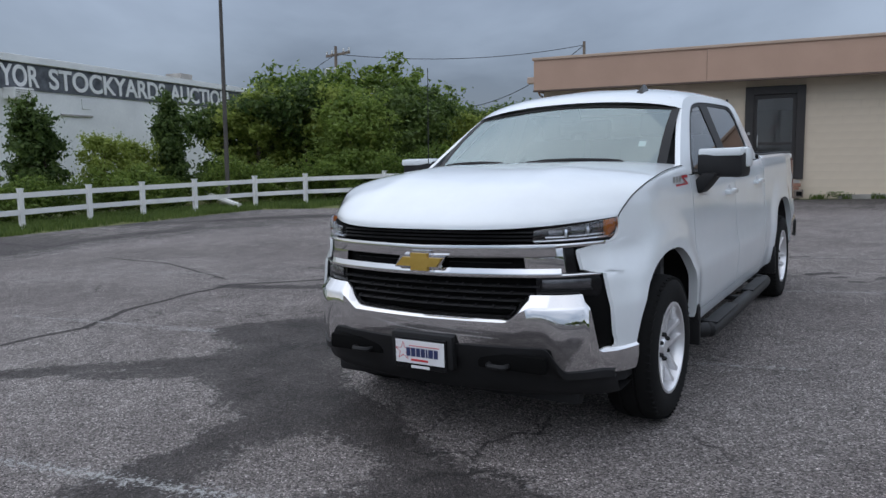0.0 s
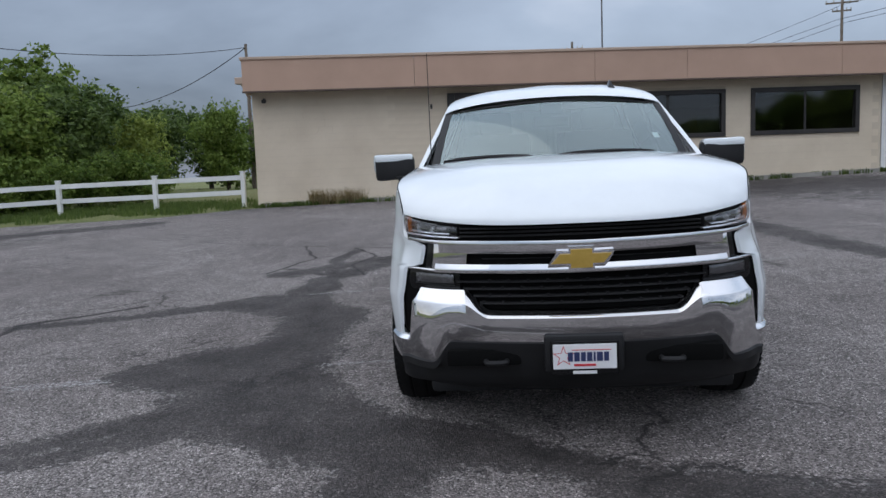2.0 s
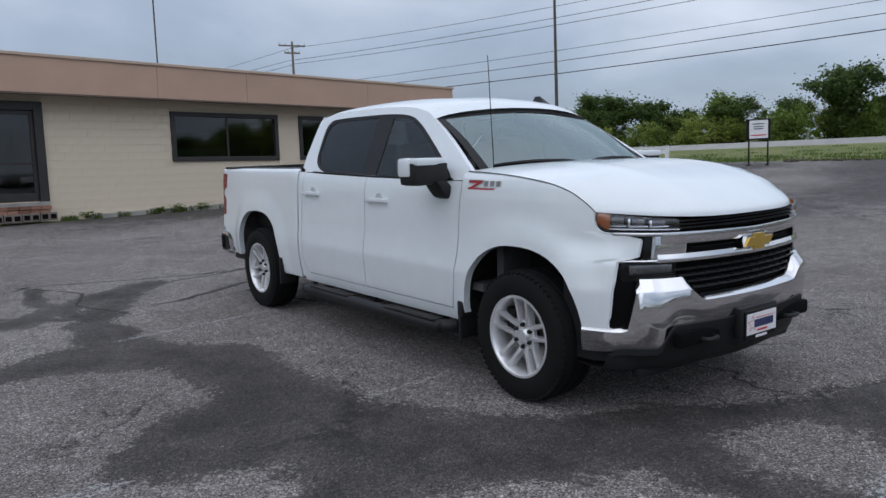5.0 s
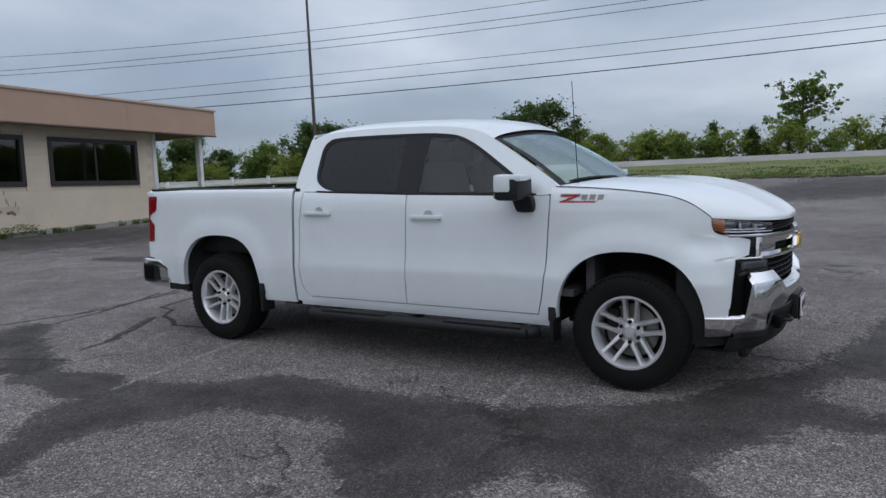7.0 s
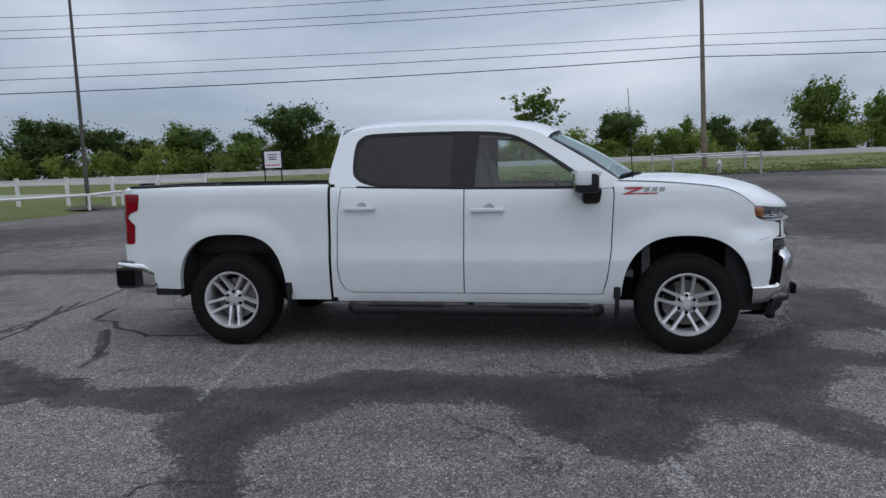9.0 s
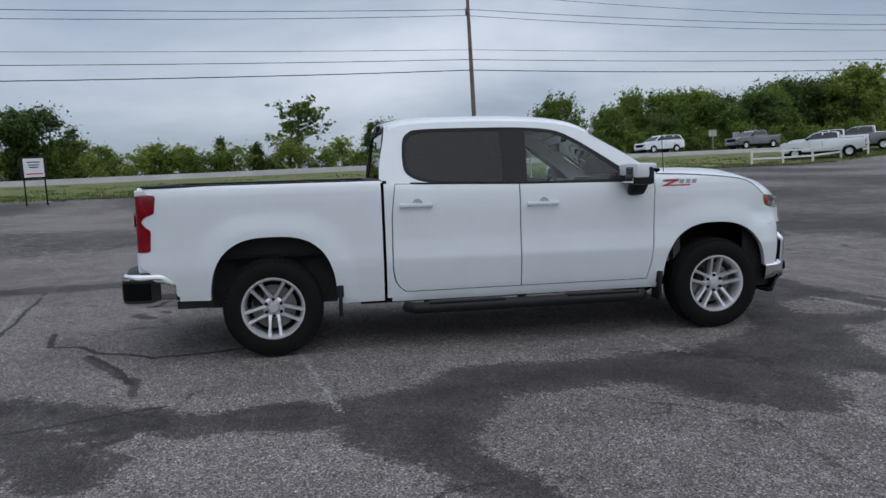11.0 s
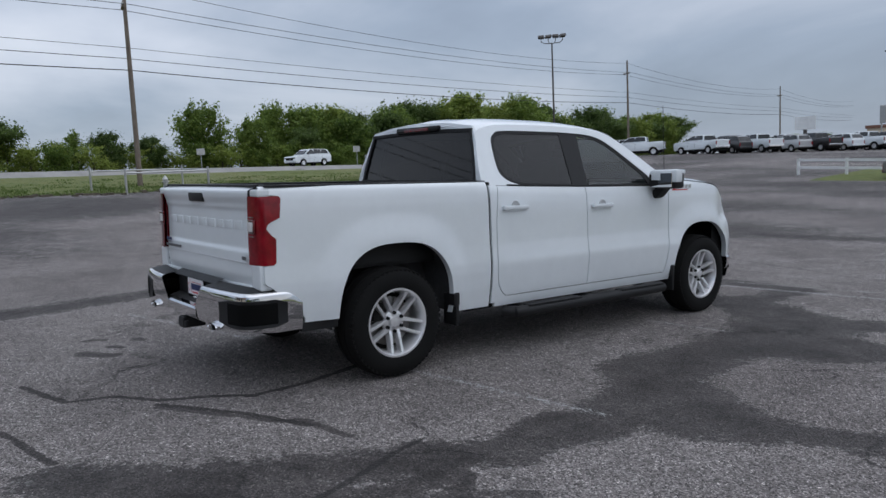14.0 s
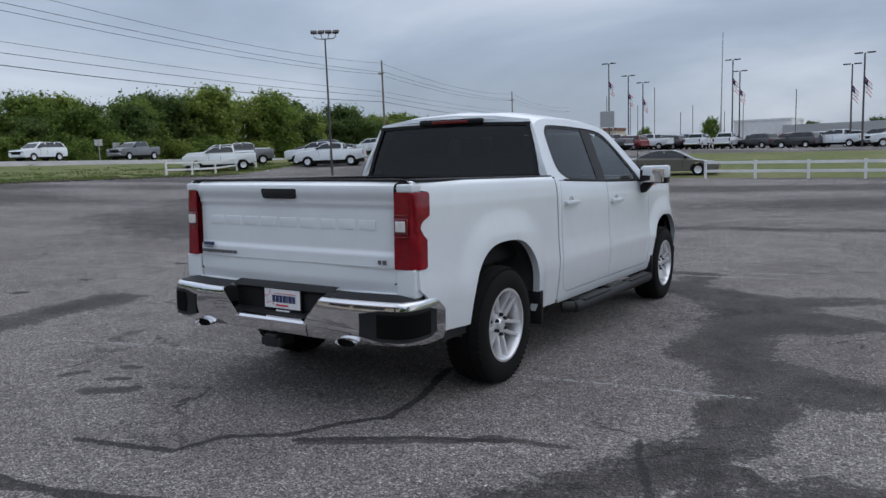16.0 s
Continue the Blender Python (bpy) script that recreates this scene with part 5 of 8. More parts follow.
    part("mast_aerial", Geo().tube([(-0.80, 0.40, 1.32), (-0.80, 0.40, 1.36), (-0.80, 0.44, 2.06)], [0.012, 0.0035, 0.0025], 6), M_TRIM, truck, "thin black mast aerial")
    # cowl and wipers
    part("cowl", sheet(lambda u, v: (-0.82 + 1.64 * u, 0.26 + 0.24 * (1 - (1 - abs(2 * u - 1) ** 2)) + 0.16 * v, 1.325 + 0.01 * v), 16, 3), M_TRIM, truck, smooth=True)
    for u0, u1 in ((0.05, 0.40), (0.50, 0.86)):
        arm = part("wiper", Geo().tube([shield(u0 + (u1 - u0) * k / 8, 0.062 + 0.022 * math.sin(math.pi * k / 8), 0.016) for k in range(9)], [0.006] + [0.012] * 7 + [0.006], 6), M_TRIM, truck, smooth=True)
        part("wiper_blade", Geo().tube([shield(u0 + (u1 - u0) * k / 8, 0.052, 0.008) for k in range(9)], 0.007, 5), M_TYRE, arm, smooth=True)


def build_hood(truck):
    centre = catmull([(0.28, 1.398, 0), (0.05, 1.395, 0), (-0.2, 1.378, 0), (-0.45, 1.340, 0), (-0.68, 1.272, 0), (-0.84, 1.190, 0), (-0.915, 1.135, 0), (-0.930, 1.100, 0)], 8)
    edge = catmull([(0.52, 1.352, 0), (0.30, 1.343, 0), (0.05, 1.325, 0), (-0.20, 1.295, 0), (-0.36, 1.252, 0), (-0.46, 1.200, 0), (-0.515, 1.158, 0), (-0.53, 1.140, 0)], 8)

    def hood(u, v):
        i = v * (len(centre) - 1)
        k = min(int(i), len(centre) - 2)
        c, e = centre[k].lerp(centre[k + 1], i - k), edge[k].lerp(edge[k + 1], i - k)
        s = 2 * u - 1
        w = half_width(e.x, min(e.y, 1.342)) - 0.006
        b = abs(s) ** 3.3
        y, z = c.x + (e.x - c.x) * b, c.y + (e.y - c.y) * b
        # two long power bulges beside the middle
        ridge = math.exp(-((abs(s) - 0.50) / 0.10) ** 2) - 0.8 * math.exp(-(s / 0.30) ** 2)
        z += 0.006 * ridge * math.sin(math.pi * clamp(v * 1.02)) ** 0.7
        return s * w, y, z

    g = sheet(hood, 60, 48)
    n = 49
    for side in (0, 60):
        base = len(g.v)
        g.v += [(x * 0.995, y, z - 0.035) for x, y, z in g.v[side * n:side * n + n]]
        g.f += [(side * n + j, side * n + j + 1, base + j + 1, base + j) for j in range(n - 1)]
    bonnet = part("hood", g, M_PAINT, truck, smooth=True)
    for side, s in ((0, -1), (60, 1)):
        line = [(x + s * 0.004, y, z - 0.001) for x, y, z in g.v[side * n:side * n + n]]
        part("hood_gap", Geo().tube(line, 0.0026, 5), M_WELL, bonnet, "dark gap beside the hood", smooth=True)


def build_front(truck):
    # black core behind everything
    core = Geo()
    core = nose_strip(-0.90, 0.90, 0.34, 1.12, 0.075, 0.2, 40)
    part("front_core", core, M_TRIM, truck, smooth=True)
    grille = part("grille", nose_strip(-0.60, 0.60, 1.028, 1.102, 0.045, 0.03), M_VOID, truck, "gloss black grille with chrome bars", smooth=True)
    for zz in (1.048, 1.066, 1.084):
        part("slat", nose_strip(-0.58, 0.58, zz - 0.004, zz + 0.004, 0.022, 0.02), M_TRIM, grille, smooth=True)
    part("chrome_bar", nose_strip(-0.69, 0.69, lambda x: 0.962 + 0.012 * abs(x), lambda x: 1.022 + 0.014 * abs(x), 0.0, 0.06, 40, -0.004), M_CHROME, grille, smooth=True)
    for s in (1, -1):
        # near-black sheet gives the open slot its shade
        part("slot", nose_strip(s * 0.12, s * 0.60, lambda x: 0.914, lambda x: 0.966, 0.040, 0.02), M_VOID, grille, smooth=True)
        part("slot_bar", nose_strip(s * 0.14, s * 0.47, 0.937, 0.941, 0.030, 0.01), M_TRIM, grille, smooth=True)
        part("chrome_block", nose_strip(s * 0.545, s * 0.715, lambda x: 0.893, lambda x: 1.012, 0.006, 0.06, 12), M_CHROME, grille, smooth=True)
        part("chrome_strip", nose_strip(s * 0.69, s * 0.868, lambda x: 1.012 + 0.03 * (abs(x) - 0.69), lambda x: 1.030 + 0.03 * (abs(x) - 0.69), -0.002, 0.05, 16), M_CHROME, grille, smooth=True)
        part("chrome_foot", nose_strip(s * 0.69, s * 0.845, lambda x: 0.876 + 0.03 * (abs(x) - 0.69), lambda x: 0.890, 0.0, 0.05, 12), M_CHROME, grille, smooth=True)
        part("notch_trim", nose_strip(s * 0.712, s * 0.752, 0.892, 1.012, 0.022, 0.05, 4), M_GLOSSBLACK, grille, smooth=True)
    part("chrome_bar", nose_strip(-0.70, 0.70, lambda x: 0.870 + 0.008 * abs(x), lambda x: 0.912 + 0.008 * abs(x), -0.004, 0.06, 40, 0.006), M_CHROME, grille, smooth=True)
    part("lower_grille", nose_strip(-0.57, 0.57, lambda x: 0.690 + 0.10 * smooth01(0.44, 0.57, abs(x)), 0.868, 0.055, 0.03), M_VOID, grille, smooth=True)
    for i, zz in enumerate((0.722, 0.757, 0.792, 0.827)):
        half = 0.50 + 0.03 * i
        bar = part("slat", nose_strip(-half, half, zz - 0.005, zz + 0.005, 0.026, 0.03), M_TRIM, grille, smooth=True)
        for k in range(-5, 6):
            x = k * 0.092 + 0.03 * (i % 2)
            part("stud", Geo().box((x, nose(x) + 0.032, zz + 0.009), (0.012, 0.012, 0.008)), M_TRIM, bar)
    # emblem: a plain gold bar with a taller middle
    y = nose(0) - 0.020

    def bar_shape(half, h, block, bh, y0, y1):
        out = [(-half - 0.02, -h), (-block, -h), (-block, -bh), (block, -bh), (block, -h), (half - 0.02, -h), (half + 0.02, h), (block, h), (block, bh), (-block, bh), (-block, h), (-half + 0.02, h)]
        g = Geo()
        n = len(out)
        g.v = [(a, y0, 0.940 + b) for a, b in out] + [(a, y1, 0.940 + b) for a, b in out]
        g.f = [(0, 1, 10, 11), (1, 4, 7, 10), (4, 5, 6, 7), (1, 2, 3, 4), (7, 8, 9, 10)] + [(k, (k + 1) % n, n + (k + 1) % n, n + k) for k in range(n)]
        return g

    em = bar_shape(0.120, 0.022, 0.050, 0.043, y - 0.012, y + 0.01)
    rim = bar_shape(0.136, 0.031, 0.060, 0.053, y - 0.002, y + 0.02)
    emblem = part("emblem", em, M_GOLD, grille, "gold emblem with chrome rim", smooth=True)
    part("emblem_rim", rim, M_CHROME, emblem, smooth=True)
    # headlights wrap round the corner to the fender
    q_in, q_out = corner_q(0.595), -0.535
    for s in (1, -1):
        lo = lambda f: 1.034 + 0.010 * f + 0.022 * smooth01(0.86, 1.0, f)
        hi = lambda f: 1.098 + 0.042 * f
        hl = part("headlight", corner_strip(s, q_in, q_out, lo, hi, 0.045, 0.05, 30), M_VOID, truck, "clear headlight with amber corner", smooth=True)
        part("lens", corner_strip(s, q_in, q_out, lambda f: lo(f) + 0.002, lambda f: hi(f) - 0.002, 0.006, 0.01, 30), M_LENS, hl, smooth=True).visible_shadow = False
        part("amber_reflector", corner_strip(s, q_out - 0.075, q_out - 0.004, lambda f: lo(0.83 + 0.17 * f) + 0.006, lambda f: hi(0.83 + 0.17 * f) - 0.006, 0.018, 0.02, 10), M_AMBER, hl, "amber side marker", smooth=True)
        part("light_guide", corner_strip(s, q_in, q_out - 0.07, lambda f: lo(0.85 * f) + 0.004, lambda f: lo(0.85 * f) + 0.014, 0.014, 0.025, 20), M_REFLECTOR, hl, smooth=True)
        for f in (0.12, 0.38, 0.64):
            q = q_in + (q_out - q_in) * f
            w = (q_out - q_in) * 0.24
            part("lamp_cup", corner_strip(s, q, q + w, lambda g: lo(f) + 0.020, lambda g: lo(f) + 0.030, 0.026, 0.03, 6), M_REFLECTOR, hl, smooth=True)
            part("lamp_divider", corner_strip(s, q + w * 0.88, q + w, lambda g: lo(f) + 0.022, lambda g: hi(f) - 0.008, 0.020, 0.03, 3), M_REFLECTOR, hl, smooth=True)
            part("lamp_glass", corner_strip(s, q + w * 0.15, q + w * 0.8, lambda g: lo(f) + 0.032, lambda g: hi(f) - 0.012, 0.034, 0.01, 5), M_FOG, hl, smooth=True)
        # lamp below in its black frame
        fl = part("fog_lamp", nose_strip(s * 0.575, s * 0.872, lambda x: 0.772 + 0.02 * (abs(x) - 0.57), lambda x: 0.892, 0.032, 0.04, 20), M_GLOSSBLACK, truck, "black lamp bezel with smoked lens", smooth=True)
        part("reflector", nose_strip(s * 0.605, s * 0.80, 0.816, 0.862, 0.024, 0.02, 16), M_FOG, fl, smooth=True)
        part("lens_trim", nose_strip(s * 0.600, s * 0.805, 0.808, 0.813, 0.018, 0.02, 16), M_TRIM, fl, smooth=True)
        # air curtain at the corner
        part("air_curtain", corner_strip(s, -0.63, -0.76, lambda f: 0.535, lambda f: 0.889, 0.030, 0.08, 12), M_VOID, truck, smooth=True)
    build_front_bumper(truck)


def bumper_plan(x):
    x = abs(x)
    return -0.968 + 0.13 * (x / 0.9) ** 2 + 0.33 * (x / 0.965) ** 9


def build_front_bumper(truck):
    def top(x):
        return 0.692 + 0.098 * smooth01(0.44, 0.575, abs(x)) + 0.006 * abs(x)

    def low(x):
        x = abs(x)
        return 0.530 + 0.012 * x - 0.115 * smooth01(0.62, 0.73, x) - 0.025 * smooth01(0.86, 0.965, x)

    g = Geo()
    width, rows, count = 9, [], 120
    for i in range(count + 1):
        s = 2 * i / count - 1
        x = 0.968 * math.copysign(abs(s) ** 0.8, s)
        if abs(x) > 0.815:
            top_z = top(x) - 0.245 * smooth01(0.815, 0.855, abs(x))
        else:
            top_z = top(x)
        y, a, b = bumper_plan(x), low(x), top_z
        h = b - a
        k = smooth01(0.46, 0.60, abs(x)) * (1 - smooth01(0.80, 0.84, abs(x)))
        slope = (bumper_plan(abs(x) + 0.004) - bumper_plan(abs(x) - 0.004)) / 0.008
        n = Vector((math.copysign(slope, x), -1, 0)).normalized()
        rows += [(x - n.x * d, y - n.y * d, z) for d, z in ((0.10, b - 0.006), (0.062, b), (0.050, b - 0.002), (0.012, b - 0.022 - 0.030 * k), (0.002, b - 0.032 - 0.034 * k), (0.003, a + h * 0.45), (0.014, a + 0.018), (0.022, a), (0.06, a))]
    g.v = rows
    g.f = [tuple(int(k) for k in q) for q in grid_faces(count + 1, width)]
    part("front_bumper", g, M_CHROME, truck, "chrome front bumper above a black valance", smooth=True)
    g = Geo()
    rows = []
    for i in range(count + 1):
        x = -0.90 + 1.80 * i / count
        y = bumper_plan(x) + 0.02
        a = 0.285 + 0.02 * abs(x)
        b = low(x) + 0.02
        rows += [(x, y + 0.02, b), (x, y - 0.008, b - 0.015), (x, y - 0.004, b - 0.05), (x, y + 0.035, 0.40), (x, y + 0.045, 0.37), (x, y + 0.065, a + 0.02), (x, y + 0.09, a), (x, y + 0.3, a + 0.01)]
    g.v = rows
    g.f = [tuple(int(k) for k in q) for q in grid_faces(count + 1, 8)]
    val = part("valance", g, M_TRIM, truck, smooth=True)
    for s in (1, -1):
        # black box on the valance, coloured as the duct's dark inside
        pocket = Geo().box((s * 0.47, bumper_plan(0.47) + 0.030, 0.468), (0.36, 0.05, 0.085), bevel=0.02)
        part("duct", pocket, M_VOID, val, smooth=True)
        hook = Geo().tube(catmull([(s * 0.36, bumper_plan(0.4) + 0.03, 0.452), (s * 0.37, bumper_plan(0.4) - 0.015, 0.452), (s * 0.45, bumper_plan(0.4) - 0.02, 0.452), (s * 0.46, bumper_plan(0.4) + 0.03, 0.452)], 4), 0.013, 8)
        part("tow_hook", hook, M_TRIM, val, smooth=True)
    # air dam and skid
    part("air_dam", Geo().box((0, -0.70, 0.285), (1.5, 0.10, 0.09), bevel=0.03), M_TRIM, val, smooth=True)
    part("plate_bracket", Geo().box((0, -0.957, 0.492), (0.37, 0.05, 0.175), bevel=0.018), M_TRIM, truck, smooth=True)
    number_plate(truck, (0.0, -0.986, 0.478), 0.0)


def number_plate(truck, at, turn):
    """A white dealer plate in a black frame: a dark bar for its word, thinner bars round it."""
    x, y, z = at
    m = pose(x, y, z, 0, 0, turn)
    frame_ob = part("plate_frame", Geo().box((0, 0, 0), (0.315, 0.014, 0.165), bevel=0.008), M_GLOSSBLACK, truck, "white dealer plate in a black frame", m=m)
    part("plate", Geo().box((0, -0.009, 0.006), (0.292, 0.006, 0.118), bevel=0.002), M_PLATE, frame_ob)
    widths = (0.023, 0.025, 0.022, 0.024, 0.009, 0.027, 0.022)
    x0 = -0.078
    for wd in widths:
        part("print", Geo().box((x0 + wd / 2, -0.0135, 0.006), (wd, 0.003, 0.043)), M_NAVY, frame_ob)
        x0 += wd + 0.006
    part("small_print", Geo().box((0.0, -0.0135, -0.034), (0.10, 0.003, 0.010)), M_REDPRINT, frame_ob)
    part("rule_print", Geo().box((0.03, -0.0135, 0.038), (0.18, 0.003, 0.003)), M_REDPRINT, frame_ob)
    ring = lambda r, y: [(r * (1 if i % 2 == 0 else 0.40) * math.sin(i * math.pi / 5) - 0.098, y, r * (1 if i % 2 == 0 else 0.40) * math.cos(i * math.pi / 5) + 0.008) for i in range(10)]
    star = Geo()
    star.v = ring(0.052, -0.0135) + ring(0.043, -0.0135)
    star.f = [(i, (i + 1) % 10, 10 + (i + 1) % 10, 10 + i) for i in range(10)]
    part("star_print", star, M_REDPRINT, frame_ob)
    part("frame_print", Geo().box((0, -0.0085, -0.070), (0.11, 0.003, 0.014)), M_PLATE, frame_ob)


def build_rear(truck):
    tg_y = 4.728

    def gate(u, v):
        x = -0.803 + 1.606 * u
        z = 0.722 + (1.370 - 0.722) * v
        y = tg_y + 0.012 * smooth01(0.0, 0.12, v) - 0.05 * smooth01(0.93, 1.0, v) ** 2 + 0.02 * smooth01(0.80, 0.90, v) * (1 - smooth01(0.94, 1.0, v))
        y -= 0.012 * smooth01(0.33, 0.38, v) * (1 - smooth01(0.74, 0.79, v))
        y -= 0.02 * abs(2 * u - 1) ** 4
        return x, y, z

    g = sheet(gate, 40, 60)
    tg = part("tailgate", g, M_PAINT, truck, "white tailgate with raised plain band", smooth=True)
    part("gate_inner", Geo().box((0, 4.665, 1.02), (1.62, 0.07, 0.60)), M_TRIM, tg)
    part("gate_cap", Geo().box((0, 4.672, 1.368), (1.62, 0.075, 0.014), bevel=0.006), M_TRIM, tg)
    # pressed band: low plain blocks where the lettering is
    x = 0.70
    for wide in (0.120, 0.130, 0.115, 0.130, 0.130, 0.130, 0.105, 0.115, 0.115):
        part("raised_block", Geo().box((x - wide / 2, tg_y + 0.0008 - 0.02 * abs((x - wide / 2) / 0.8) ** 4, 1.112), (wide, 0.006, 0.058), bevel=0.0028), M_PAINT, tg, smooth=True)
        x -= wide + 0.034
    handle = Geo().box((0, 0, 0), (0.30, 0.03, 0.066), bevel=0.014)
    handle.v = [(x * (1 - 0.14 * clamp(-z * 30)), y, z) for x, y, z in handle.v]
    part("gate_handle", handle, M_TRIM, tg, "black tailgate handle", smooth=True, m=pose(0.05, tg_y + 0.020, 1.288))
    for k in range(9):
        part("gate_badge", Geo().box((0.762 - 0.037 * k, tg_y + 0.014, 0.905), (0.031, 0.006, 0.020), bevel=0.002), M_GREYPRINT, tg)
    for k in range(5):
        part("gate_badge", Geo().box((0.752 - 0.021 * k, tg_y + 0.014, 0.952), (0.017, 0.004, 0.022), bevel=0.001), M_NAVY, tg)
    part("gate_badge", Geo().box((0.715, tg_y + 0.014, 0.932), (0.08, 0.003, 0.007)), M_GREYPRINT, tg)
    part("gate_badge", Geo().box((-0.700, tg_y + 0.014, 0.905), (0.022, 0.006, 0.024), bevel=0.002).box((-0.735, tg_y + 0.014, 0.905), (0.026, 0.006, 0.024), bevel=0.002), M_GREYPRINT, tg, "small chrome trim badge")
    # grey strip draws a shaded line across the white gate
    part("gate_spoiler_line", Geo().box((0, tg_y + 0.013, 0.875), (1.58, 0.004, 0.004)), M_SHADE_GREY, tg)
    part("rear_sill", Geo().box((0, 4.69, 0.705), (1.86, 0.08, 0.05), bevel=0.01), M_PAINT, truck)
    for s in (1, -1):
        # tail lamps wrap round the corner; waisted in the middle
        def lamp(u, v):
            z = 0.872 + (1.302 - 0.872) * v
            f = float(np.interp(z, *TAIL_FRONT))
            w = half_width(4.62, z)
            if u < 0.5:
                t = u / 0.5
                ang = t * math.pi / 2
                r = 0.05
                y = f + (4.735 - r - f) * clamp(t / 0.7)
                x = w + 0.004
                if t > 0.7:
                    a = (t - 0.7) / 0.3 * math.pi / 2
                    x, y = w + 0.004 - r * (1 - math.cos(a)), 4.735 - r + r * math.sin(a) + 0.0
            else:
                t = (u - 0.5) / 0.5
                x = w + 0.004 - 0.05 - (w - 0.046 - 0.808) * t
                y = 4.735 + 0.012 * math.sin(t * math.pi / 2)
            return s * x, y, z

        tl = part("tail_lamp", sheet(lamp, 28, 32), M_RED, truck, "red tail lamp with a clear reverse lens", smooth=True)
        part("lamp_back", Geo().box((s * 0.868, 4.67, 1.087), (0.10, 0.10, 0.43)), M_REDDARK, tl)
        part("lens_bezel", Geo().box((s * 0.856, 4.744, 1.112), (0.088, 0.014, 0.092), bevel=0.006), M_REDDARK, tl, smooth=True)
        part("reverse_lens", Geo().box((s * 0.854, 4.750, 1.112), (0.066, 0.016, 0.060), bevel=0.006), M_REVERSE, tl, "clear reverse lens", smooth=True)
        part("lamp_rib", Geo().box((s * 0.856, 4.7475, 1.172), (0.085, 0.006, 0.008), bevel=0.002), M_REDDARK, tl)
        part("lamp_rib", Geo().box((s * 0.856, 4.7475, 1.052), (0.085, 0.006, 0.008), bevel=0.002), M_REDDARK, tl)
        part("lower_corner", Geo().box((s * 0.874, 4.694, 0.795), (0.130, 0.082, 0.160), bevel=0.012), M_PAINT, truck)
        part("upper_corner", Geo().box((s * 0.868, 4.688, 1.322), (0.112, 0.088, 0.048), bevel=0.012), M_PAINT, truck)
    build_rear_bumper(truck)
    # bed: floor, inner sides, front wall, rail caps
    bed = Geo().box((0, 3.79, 0.80), (1.62, 1.86, 0.04)).box((0, 2.885, 1.08), (1.84, 0.03, 0.55))
    for s in (1, -1):
        bed.box((s * 0.82, 3.78, 1.08), (0.03, 1.84, 0.55))
    part("bed_liner", bed, M_TRIM, truck, "black bed liner")
    for s in (1, -1):
        part("rail_cap", Geo().box((s * 0.868, 3.765, 1.364), (0.095, 1.82, 0.018), bevel=0.007), M_TRIM, truck)
    part("rail_cap", Geo().box((0, 2.888, 1.364), (1.70, 0.06, 0.018), bevel=0.007), M_TRIM, truck)


